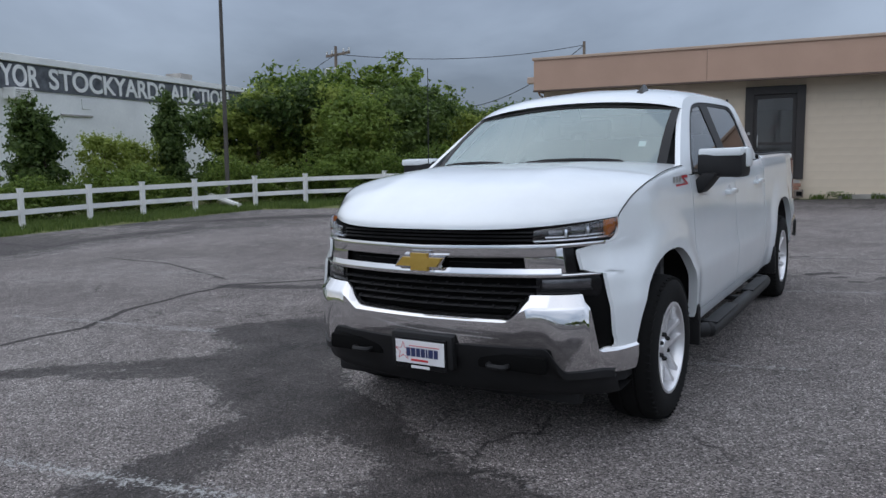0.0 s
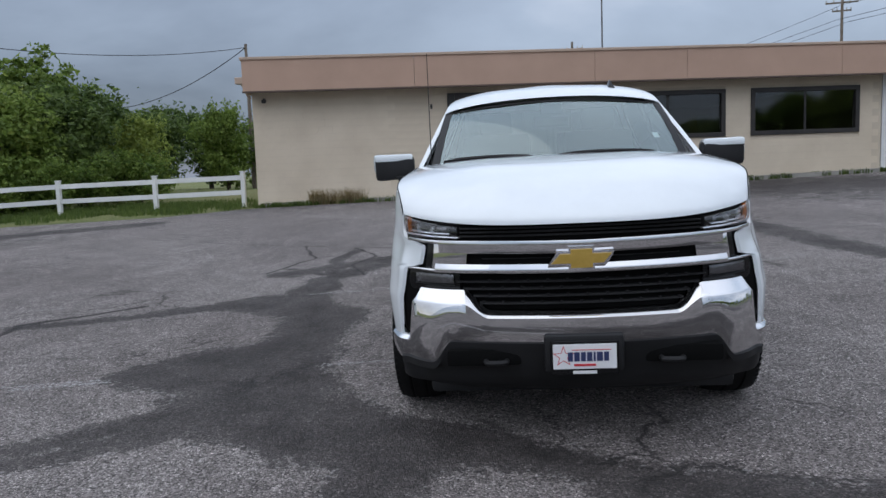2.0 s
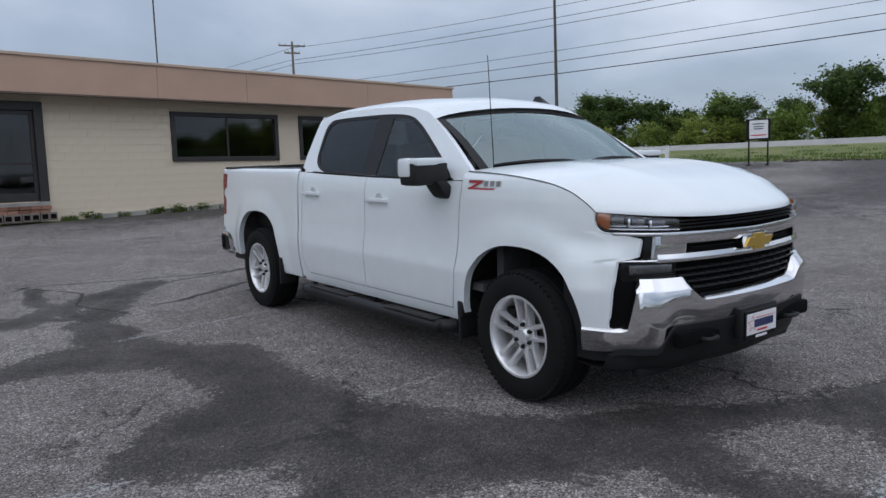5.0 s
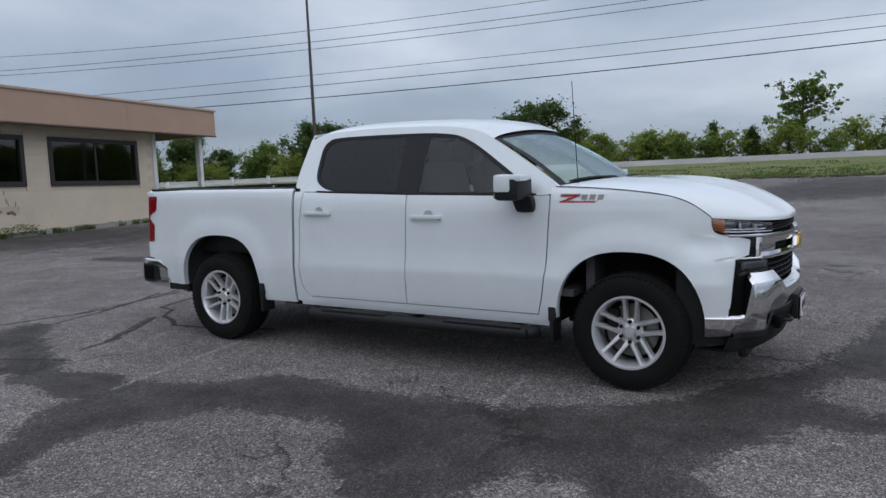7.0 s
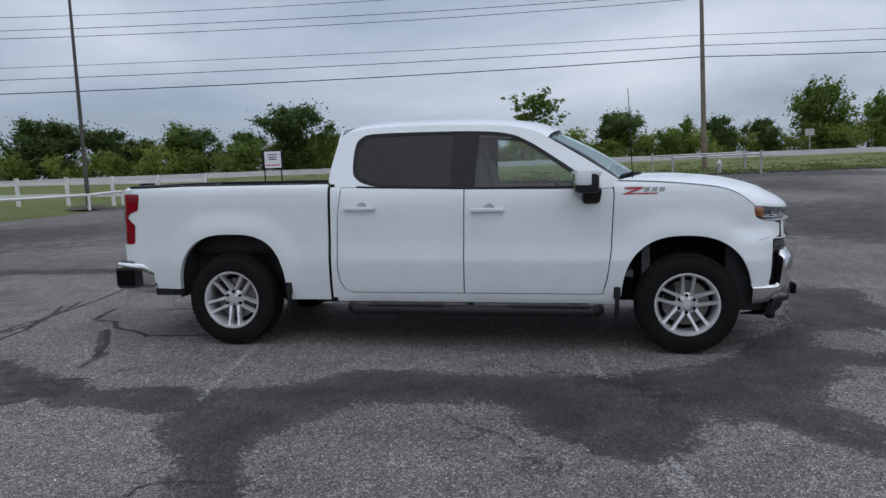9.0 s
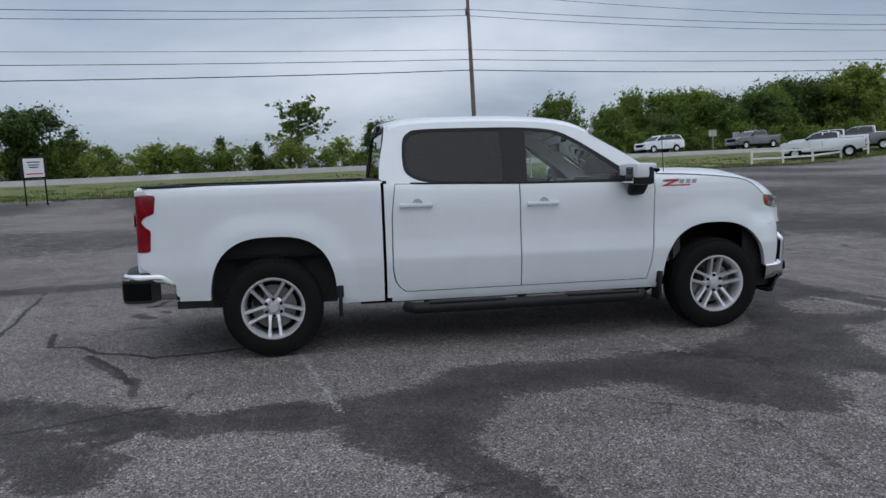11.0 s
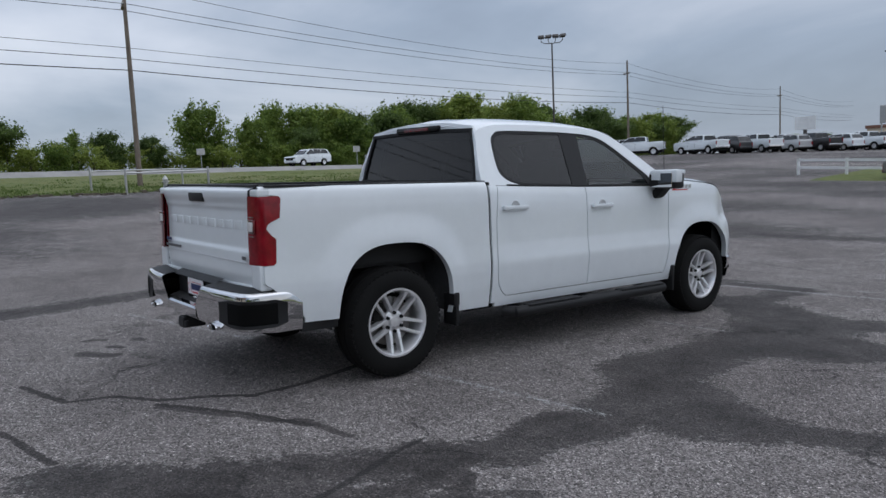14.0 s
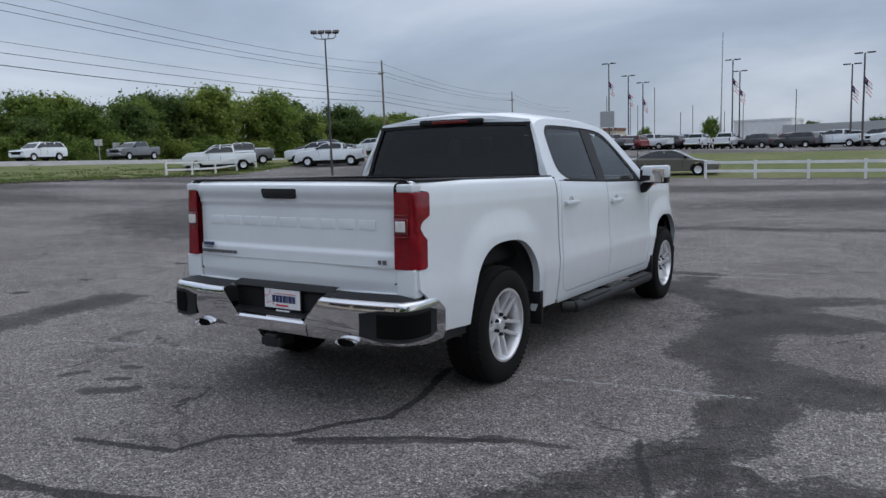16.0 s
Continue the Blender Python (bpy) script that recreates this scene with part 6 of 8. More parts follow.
def build_rear_bumper(truck):
    path = catmull([(0.960, 4.462, 0), (0.968, 4.62, 0), (0.962, 4.76, 0), (0.925, 4.838, 0), (0.84, 4.872, 0), (0.60, 4.905, 0), (0.40, 4.915, 0)], 7)

    def outward(i):
        d = path[min(i + 1, len(path) - 1)] - path[max(i - 1, 0)]
        n = Vector((d.y, -d.x, 0)).normalized()
        return n if n.dot(Vector((0.5, 1, 0))) > 0 else -n

    for s in (1, -1):
        def strip(picked, rings):
            """A strip along the bumper's plan: rings(i) gives (outwards, height) pairs from top to foot."""
            g = Geo()
            for i in picked:
                p, n = path[i], outward(i)
                ring = rings(i)
                for d, z in ring:
                    # the inner end slants under the plate recess
                    slant = 0.13 * clamp((0.70 - z) / 0.15) * clamp((0.60 - p.x) / 0.2)
                    g.v.append((s * (p.x + n.x * d - slant), p.y + n.y * d, z))
            g.f = [tuple(int(k) for k in f) for f in grid_faces(len(picked), len(ring))]
            return g

        def face(i):
            p = path[i]
            end = smooth01(4.60, 4.462, p.y)
            a, b = 0.456 - 0.020 * smooth01(4.80, 4.62, p.y), 0.702 - 0.05 * end * end
            return [(-0.05, b + 0.002), (-0.016, b + 0.004), (-0.004, b - 0.004), (0.002, b - 0.018), (0.003, (a + b) / 2 + 0.05), (0.001, (a + b) / 2 - 0.03), (-0.004, a + 0.035), (-0.016, a + 0.008), (-0.05, a)]

        everywhere = range(len(path))
        bp = part("rear_bumper", strip(everywhere, face), M_CHROME, truck, "chrome rear bumper with black corner steps", smooth=True)
        part("step_pad", strip(everywhere, lambda i: [(-0.14, 0.728), (-0.09, 0.722), (-0.030, 0.711), (-0.020, 0.699)]), M_TRIM, bp, "black ribbed bumper pad", smooth=True)
        corner = [i for i in everywhere if path[i].x > 0.64 and path[i].y > 4.55]

        def pocket(i):
            e = min(corner.index(i), len(corner) - 1 - corner.index(i))
            k = smooth01(-1, 4, e)
            zc, hh = 0.572, 0.088 * (0.72 + 0.28 * k)
            return [(0.004, zc + hh), (0.009, zc + hh - 0.004), (0.007, zc + hh - 0.014), (0.004, zc), (0.007, zc - hh + 0.014), (0.009, zc - hh + 0.004), (0.004, zc - hh)]

        step = part("corner_step", strip(corner, pocket), M_TRIM, bp, smooth=True)
        inner = corner[3:-3]
        # raised black strip: the pocket's shade is in its colour, not its depth
        part("step_recess", strip(inner, lambda i: [(0.0065, 0.640), (0.0102, 0.632), (0.0102, 0.575), (0.0102, 0.515), (0.0065, 0.506)]), M_VOID, step)
        ex = Geo().lathe([(4.60, 0.034), (4.89, 0.038), (4.905, 0.036), (4.895, 0.032), (4.70, 0.030)], "Y", (s * 0.585, 0, 0.466), 24)
        ex.v = [(s * 0.585 + (x - s * 0.585) * 2.0, y + 0.02, 0.466 + (z - 0.466) * 0.62) for x, y, z in ex.v]
        tip = part("exhaust_tip", ex, M_CHROME, truck, "flat chrome exhaust tip", smooth=True)
        # black disc paints the shade inside the pipe
        hole = Geo().lathe([(4.86, 0.031), (4.86, 0.0)], "Y", (s * 0.585, 0, 0.466), 20)
        hole.v = [(s * 0.585 + (x - s * 0.585) * 2.0, y + 0.04, 0.466 + (z - 0.466) * 0.62) for x, y, z in hole.v]
        part("exhaust_hole", hole, M_VOID, tip)
    mid = Geo()
    for i in range(13):
        x = -0.41 + 0.82 * i / 12
        mid.v += [(x, 4.75, 0.742), (x, 4.80, 0.728), (x, 4.815, 0.712), (x, 4.785, 0.690), (x, 4.780, 0.575), (x, 4.86, 0.550), (x, 4.87, 0.53)]
    mid.f = [tuple(int(k) for k in f) for f in grid_faces(13, 7)]
    part("bumper_middle", mid, M_TRIM, truck, "black plate recess in the bumper", smooth=True)
    bar = Geo()
    for i in range(13):
        x = -0.29 + 0.58 * i / 12
        bar.v += [(x, 4.86, 0.556), (x, 4.905, 0.552), (x, 4.917, 0.538), (x, 4.917, 0.50), (x, 4.905, 0.468), (x, 4.86, 0.458)]
    bar.f = [tuple(int(k) for k in f) for f in grid_faces(13, 6)]
    part("bumper_bar", bar, M_CHROME, truck, smooth=True)
    number_plate(truck, (0.0, 4.796, 0.640), 180.0)
    part("tow_hitch", Geo().box((0, 4.84, 0.41), (0.10, 0.16, 0.08), bevel=0.012).box((0, 4.90, 0.40), (0.16, 0.03, 0.05), bevel=0.01), M_TRIM, truck)


def build_mirror(truck, s):
    m = pose(s * 1.088, 0.765, 1.352, 0, 0, -6 * s) @ Matrix.Diagonal((s, 1, 1, 1))
    g = Geo().box((0, 0, 0), (0.265, 0.195, 0.170), bevel=0.032)
    g.v = [(x, y * (1 - 0.20 * clamp(x * 5, -0.4, 1)), z * (1 - 0.22 * clamp(-x * 5))) for x, y, z in g.v]
    mir = part("side_mirror", g, M_TRIM, truck, "black side mirror with chrome cap coloured sky white", smooth=True, m=m)
    # chrome cap and top: white paint takes the place of their sky reflection
    cap = Geo().box((0.010, 0.032, 0.031), (0.270, 0.134, 0.122), bevel=0.026)
    cap.v = [(x, y * (1 - 0.16 * clamp(x * 5, -0.4, 1)), z * (1 - 0.18 * clamp(-x * 5))) for x, y, z in cap.v]
    part("mirror_cap", cap, M_PAINT, mir, "chrome mirror cap, its sky reflection painted white", smooth=True)
    part("cap_top", Geo().box((0.004, -0.038, 0.066), (0.256, 0.130, 0.048), bevel=0.018), M_PAINT, mir, smooth=True)
    part("mirror_glass", Geo().box((0, 0.094, -0.005), (0.205, 0.010, 0.130), bevel=0.003), M_CHROME, mir)
    foot = Geo().box((0, 0, 0), (0.105, 0.145, 0.125), bevel=0.03)
    foot.v = [(x + 0.10 * (z - 0.03) / 0.125, y * (1 - 0.2 * clamp(-z * 8)), z) for x, y, z in foot.v]
    part("mirror_foot", foot, M_TRIM, mir, smooth=True, m=pose(-0.075, -0.055, -0.115))


def build_wheel(truck, x_side, y, front):
    """Tyre with tread, six-lug alloy with five pairs of spokes, disc behind."""
    s = x_side
    w = thing("wheel", "", "")
    for key in ("label", "category"):
        if key in w:
            del w[key]
    w.parent = truck
    w.matrix_basis = pose(s * 0.865, y, 0.392, 0, 0, 0 if s > 0 else 180)
    R, B = 0.392, 0.13
    prof = [(-B + 0.01, 0.235), (-B, 0.262), (-B - 0.006, 0.30), (-B, 0.345), (-B + 0.015, 0.372), (-B + 0.035, 0.386), (-0.05, R), (-0.046, R - 0.008), (-0.036, R - 0.008), (-0.032, R), (0.032, R), (0.036, R - 0.008), (0.046, R - 0.008), (0.05, R), (B - 0.035, 0.386), (B - 0.015, 0.372), (B, 0.345), (B + 0.006, 0.30), (B, 0.262), (B - 0.01, 0.235)]
    part("tyre", Geo().lathe(prof, "X", steps=72), M_TYRE, w, smooth=True)
    lug = Geo()
    for k in range(60):
        a = 2 * math.pi * k / 60
        for sx, tw in ((-1, 0.4), (1, -0.4)):
            m = pose(0, 0, 0, math.degrees(a)) @ pose(sx * 0.094, 0, R - 0.0165, 0, 12 * sx, tw * 40)
            lug.box((0, 0, 0), (0.055, 0.024, 0.016), m)
    part("tread", lug, M_TYRE, w)["kind"] = "stuff"
    rim = [(B - 0.012, 0.247), (B - 0.003, 0.245), (B - 0.003, 0.232), (B - 0.012, 0.226), (B - 0.05, 0.214), (-0.06, 0.215), (-B + 0.02, 0.225), (-B + 0.01, 0.245)]
    part("rim", Geo().lathe(rim, "X", steps=64), M_ALLOY, w, smooth=True)
    part("brake_disc", Geo().lathe([(0.015, 0.07), (0.015, 0.175), (-0.01, 0.175), (-0.01, 0.07)], "X", steps=40), M_DISC, w, smooth=True)
    part("brake_back", Geo().lathe([(-0.03, 0.0), (-0.03, 0.21)], "X", steps=32), M_WELL, w)
    part("caliper", Geo().box((0.03, -0.12, 0.08), (0.07, 0.08, 0.13), bevel=0.015), M_WELL, w)
    # five pairs of flat spokes; neighbours of two pairs run together at the hub
    for k in range(5):
        m = pose(0, 0, 0, 72 * k + (-3 if front else -35))
        for side in (-1, 1):
            rows = []
            for r, off, xx, h in ((0.050, 0.030, 0.070, 0.017), (0.085, 0.034, 0.082, 0.0150), (0.13, 0.037, 0.092, 0.0125), (0.185, 0.041, 0.104, 0.0120), (0.218, 0.044, 0.113, 0.0150), (0.236, 0.047, 0.117, 0.0215)):
                c = side * off
                rows += [(xx - 0.050, c - h * 1.15, r), (xx - 0.010, c - h, r), (xx - 0.001, c - h * 0.78, r), (xx, c, r), (xx - 0.001, c + h * 0.78, r), (xx - 0.010, c + h, r), (xx - 0.050, c + h * 1.15, r)]
            part("spoke", Geo().add(rows, [tuple(int(i) for i in q) for q in grid_faces(6, 7)], m), M_ALLOY, w, smooth=True)
    part("hub", Geo().lathe([(0.045, 0.088), (0.066, 0.084), (0.072, 0.070), (0.074, 0.050), (0.086, 0.040), (0.092, 0.036), (0.094, 0.0)], "X", steps=32), M_ALLOY, w, smooth=True)
    for k in range(6):
        a = math.radians(60 * k + 30)
        part("lug_nut", Geo().lathe([(0.066, 0.0135), (0.090, 0.0125), (0.097, 0.007), (0.098, 0.0)], "X", (0, 0.066 * math.cos(a), 0.066 * math.sin(a)), 12), M_GLOSSBLACK, w, smooth=True)
    return w


def build_cabin(truck):
    part("dashboard", Geo().box((0, 0.62, 1.14), (1.56, 0.42, 0.30), bevel=0.06).box((-0.0, 0.52, 1.29), (1.5, 0.30, 0.05), bevel=0.02), M_DASH, truck, smooth=True)
    wheel = Geo()
    ring = [(0.38 + 0.185 * math.cos(a), 0.98 + 0.06 * math.sin(a), 1.17 + 0.175 * math.sin(a)) for a in np.linspace(0, 2 * math.pi, 25)]
    wheel.tube(ring, 0.016, 8, False).box((0.38, 0.97, 1.17), (0.34, 0.03, 0.05), bevel=0.01)
    part("steering_wheel", wheel, M_DASH, truck, smooth=True)
    for x in (-0.40, 0.40):
        for y, tilt in ((1.55, -14), (2.42, -10)):
            seat = part("seat", Geo().box((0, 0, 0.0), (0.56, 0.52, 0.18), bevel=0.06), M_SEAT, truck, smooth=True, m=pose(x, y - 0.2, 0.90))
            part("backrest", Geo().box((0, 0, 0.30), (0.54, 0.15, 0.62), bevel=0.06), M_SEAT, seat, smooth=True, m=pose(0, 0.22, 0.05, tilt))
            part("headrest", Geo().box((0, 0, 0.70), (0.27, 0.10, 0.18), bevel=0.045), M_SEAT, seat, smooth=True, m=pose(0, 0.22, 0.05, tilt))
    part("cabin_floor", Geo().box((0, 1.6, 0.62), (1.82, 2.4, 0.05)).box((0, 0.30, 0.80), (1.7, 0.06, 0.9)), M_DASH, truck)
    part("headliner", Geo().box((0, 1.95, 1.775), (1.32, 1.6, 0.02)), M_HEADLINER, truck)
    for s in (1, -1):
        part("door_lining", Geo().box((s * 0.875, 1.62, 0.95), (0.04, 2.1, 0.62)), M_DASH, truck)
    part("underbody", Geo().box((0, 2.1, 0.50), (1.2, 4.9, 0.12)).box((0, 0.1, 0.75), (1.2, 1.0, 0.7)).box((0.0, 1.9, 0.40), (1.76, 2.3, 0.06)), M_WELL, truck)
    for y in (0.0, AXLE_R):
        part("axle", Geo().tube([(-0.75, y, 0.39), (0.75, y, 0.39)], 0.055, 10), M_WELL, truck, smooth=True)
    part("spare_wheel", Geo().lathe([(-0.10, 0.15), (-0.11, 0.33), (-0.06, 0.37), (0.06, 0.37), (0.11, 0.33), (0.10, 0.15)], "Z", (0, 4.36, 0.52), 40), M_TYRE, truck, smooth=True)


def build_truck():
    truck = thing("pickup_truck", "clean white crew cab pickup truck with chrome bumpers and tinted windows", "pickup truck", TRUCK_POSE)
    for s in (1, -1):
        build_body_side(truck, s)
        build_mirror(truck, s)
    build_cab(truck)
    build_hood(truck)
    build_front(truck)
    build_rear(truck)
    for s in (1, -1):
        for y in (0.0, AXLE_R):
            build_wheel(truck, s, y, y == 0)
    build_cabin(truck)
    draw_in_nose(truck)


def draw_in_nose(truck):
    """The short front overhang: the nose is drawn in a little and narrows above the bumper."""
    for ob in truck.children_recursive:
        if ob.type != "MESH" or ob.name.startswith(("tyre", "tread", "rim", "brake", "caliper", "spoke", "hub", "lug", "underbody", "axle", "wheel")):
            continue
        if ob.matrix_basis != Matrix.Identity(4):
            if ob.name.startswith("plate_frame") and ob.matrix_basis.translation.y < 0:
                ob.location.y += 0.05
            continue
        if ob.parent.name.startswith(("plate_frame", "wheel", "side_mirror", "seat")):
            continue
        for v in ob.data.vertices:
            x, y, z = v.co
            if y < -0.2:
                upper = smooth01(0.85, 1.0, z)
                v.co.y = y + 0.05 * smooth01(-0.60, -0.75, y) + 0.035 * upper * smooth01(-0.22, -0.52, y) * (1 - smooth01(-0.60, -0.75, y))
                v.co.x = x * (1 - 0.028 * upper * smooth01(-0.22, -0.55, y))


build_truck()


# ---- masonry of the shop front ----
def build_blocks():
    wall = bpy.data.objects["wall_front"]
    h, w, gap = 0.203, 0.406, 0.006
    block = mesh("block", *box_data((w - 0.0012, 0.05, h - gap), 0.004), M_WALL)
    rest = Geo()
    rng = random.Random(4)
    count = 0
    for c in range(17):
        z = 0.27 + h * c + h / 2
        if z + h / 2 > 3.74:
            break
        u = 0.12 + (w / 2 if c % 2 else 0.0)
        cells = [(0.12 + w / 4, w / 2)] if c % 2 else []
        while u + w <= 18.9:
            cells.append((u + w / 2, w))
            u += w
        for uc, ww in cells:
            a, b = uc - ww / 2, uc + ww / 2
            spans = [(a, b)]
            for _, oa, ob, z0, z1 in OPENINGS:
                if z + h / 2 - 0.02 > z0 and z - h / 2 + 0.02 < z1:
                    spans = [(p, q) for s0, s1 in spans for p, q in ((s0, min(s1, oa)), (max(s0, ob), s1)) if q - p > 0.03]
            if 12.86 < uc < 13.74 and abs(z - 1.39) < 0.09:
                continue  # broken out
            for p, q in spans:
                m = pose((p + q) / 2, W_V + 0.034 + rng.uniform(-0.0015, 0.0015), z, 0, 0, rng.uniform(-0.15, 0.15))
                full = abs(q - p - w) < 0.01
                near = 4.0 < uc < 13.5 and count < 295
                if near and full:
                    ob = new("block", block)
                    ob.parent = wall
                    ob.matrix_basis = m
                    count += 1
                else:
                    rest.box((0, 0, 0), (q - p - 0.0012, 0.05, h - gap), m)
    ob = part("blockwork", rest, M_WALL, wall)
    ob["kind"] = "stuff"
    # thin dark sheet stands for the shade inside the hole
    hole = Geo().box((13.30, W_V + 0.05, 1.39), (0.90, 0.02, 0.20))
    part("broken_hole", hole, M_SOFFIT, wall, "hole with broken blocks and a dark sheet as its shade")
    for u, dz, r in ((13.12, 0.02, 20), (13.45, -0.03, -15), (13.55, -0.05, 35)):
        part("brick_piece", Geo().box((0, 0, 0), (0.16, 0.06, 0.07), bevel=0.01), M_BRICK, wall, m=pose(u, W_V + 0.02, 1.36 + dz, 0, r, 8))
    for u, z, s in ((13.35, 1.64, 8), (13.40, 1.58, -12), (13.62, 1.55, 5), (13.3, 1.86, 0)):
        part("stain_streak", Geo().box((0, 0, 0), (0.014, 0.004, 0.13)), M_SOFFIT, wall, m=pose(u, W_V - 0.006, z, 0, s, 0))


def box_data(s, bevel):
    g = Geo().box((0, 0, 0), s)
    return g.v, g.f


M_STEPBLOCK = mottled("weathered_block", (0.11, 0.09, 0.075), (0.22, 0.185, 0.155), 4.0, 0.95, 50, 0.4)


def build_shop_details():
    # posts that carry the overhang
    for u, v in ((21.20, 0.68), (21.10, 6.5), (19.02, 0.80)):
        p = M_BUILD @ Vector((u, v, 0))
        z = z_at(p.x, p.y)
        post = thing("porch_post", "white painted square steel post under the roof overhang", "post", M_BUILD, group="porch posts")
        part("shaft", Geo().box((u, v, (z + 3.72) / 2), (0.17, 0.17, 3.72 - z + 0.1), bevel=0.01), M_WHITEWOOD, post)
        part("foot", Geo().box((u, v, z + 0.03), (0.30, 0.30, 0.10), bevel=0.015), M_CONCRETE, post)
    steps = thing("brick_steps", "rough steps of hollow concrete blocks and red bricks below the door", "steps", M_BUILD)
    for k in range(4):
        u = 5.76 + 0.40 * k
        blk = part("hollow_block", Geo().box((0, 0, 0), (0.385, 0.30, 0.20), bevel=0.008), M_STEPBLOCK, steps, m=pose(u + 0.02, 0.33, 0.70 + 0.006 * k, 0, 0, (k * 37 % 7 - 3) * 0.8))
        for d in (-0.095, 0.095):
            # black plate on the block face, painted shade of a hollow core
            part("core_hole", Geo().box((d, -0.149, 0.0), (0.135, 0.012, 0.115), bevel=0.004), M_VOID, blk)
    for row, (v, z, u0, count) in enumerate(((0.42, 0.84, 5.86, 5), (0.46, 0.94, 5.90, 5))):
        for k in range(count):
            part("brick", Geo().box((0, 0, 0), (0.235, 0.20, 0.085), bevel=0.008), M_BRICK, steps, m=pose(u0 + 0.245 * (k + 0.5), v, z, 0, 0, (k * 37 % 7 - 3) * 0.9))
    part("sill", Geo().box((6.44, 0.52, 1.030), (1.30, 0.28, 0.09), bevel=0.01), M_CONCRETE, steps)
    lamp = thing("wall_lamp", "small dark security lamp under the eaves", "lamp", M_BUILD)
    part("bracket", Geo().box((0.47, 0.62, 3.52), (0.06, 0.10, 0.06), bevel=0.01), M_DARKFRAME, lamp)
    part("head", Geo().box((0.47, 0.55, 3.46), (0.12, 0.12, 0.10), bevel=0.02), M_DARKFRAME, lamp)
    single("number_sign", Geo().box((5.24, W_V - 0.012, 3.18), (0.06, 0.02, 0.14), bevel=0.005), M_DARKFRAME, "small dark plain bar on the wall beside the door", "sign", M_BUILD)
    single("roof_mast", Geo().tube([(10.39, 0.95, 4.5), (10.39, 0.95, 8.0)], 0.022, 8), M_POLE, "thin grey mast standing on the flat roof", "mast", M_BUILD)
    single("gutter_outlet", Geo().box((-0.10, 0.15, 4.0), (0.22, 0.22, 0.18), bevel=0.02).tube([(-0.08, 0.3, 3.95), (0.05, 0.5, 3.6), (0.10, 0.60, 3.55)], 0.03, 8), M_CAP, "tan gutter box and bent pipe at the roof corner", "gutter", M_BUILD)
    curb = Geo()
    for a, b in ((8.0, 13.2), (13.25, 18.7), (0.3, 5.2)):
        p, q = M_BUILD @ Vector((a, 0.52, 0)), M_BUILD @ Vector((b, 0.52, 0))
        curb.sweep([(-0.12, -0.2), (0.12, -0.2), (0.12, 0.09), (-0.12, 0.09)], [(p.x, p.y, z_at(p.x, p.y)), (q.x, q.y, z_at(q.x, q.y))])
    single("kerb", curb, M_CONCRETE, "low cracked concrete kerb along the foot of the wall", "kerb", kind="structure")
    inside = thing("shop_counter", "pale counters and boxes inside the empty shop", "counter", M_BUILD)
    part("counter", Geo().box((12.6, 3.0, 1.75), (2.2, 0.7, 1.5), bevel=0.02), M_WHITEWOOD, inside)
    part("counter", Geo().box((16.2, 3.6, 1.7), (1.8, 0.7, 1.4), bevel=0.02), M_SOFFIT, inside)
    part("board", Geo().box((12.2, 6.0, 2.55), (1.2, 0.05, 0.7)), M_WHITEWOOD, inside)
    part("board", Geo().box((16.6, 7.0, 2.6), (1.6, 0.05, 0.8)), M_WHITEWOOD, inside)


# ---- weeds and grass ----
def blades(points, height, spread, rng, per=26, wide=0.012):
    v, f = [], []
    for (x, y) in points:
        z = z_at(x, y)
        for _ in range(per):
            a, r = rng.uniform(0, 6.283), spread * math.sqrt(rng.random())
            bx, by = x + math.cos(a) * r, y + math.sin(a) * r
            h = height * rng.uniform(0.5, 1.2)
            lean, d = rng.uniform(0.1, 0.6) * h, rng.uniform(0, 6.283)
            dx, dy = math.cos(d), math.sin(d)
            n = len(v)
            v += [(bx - dy * wide, by + dx * wide, z - 0.02), (bx + dy * wide, by - dx * wide, z - 0.02), (bx + dx * lean * 0.4 + dy * wide * 0.7, by + dy * lean * 0.4 - dx * wide * 0.7, z + h * 0.6), (bx + dx * lean, by + dy * lean, z + h), (bx + dx * lean * 0.4 - dy * wide * 0.7, by + dy * lean * 0.4 + dx * wide * 0.7, z + h * 0.6)]
            f += [(n, n + 1, n + 2, n + 4), (n + 4, n + 2, n + 3)]
    return v, f


M_BLADE = leaf_material("grass_blades", (0.045, 0.085, 0.018), (0.14, 0.19, 0.05))
M_DRY = leaf_material("dry_grass", (0.20, 0.15, 0.075), (0.40, 0.33, 0.19), 0.9)


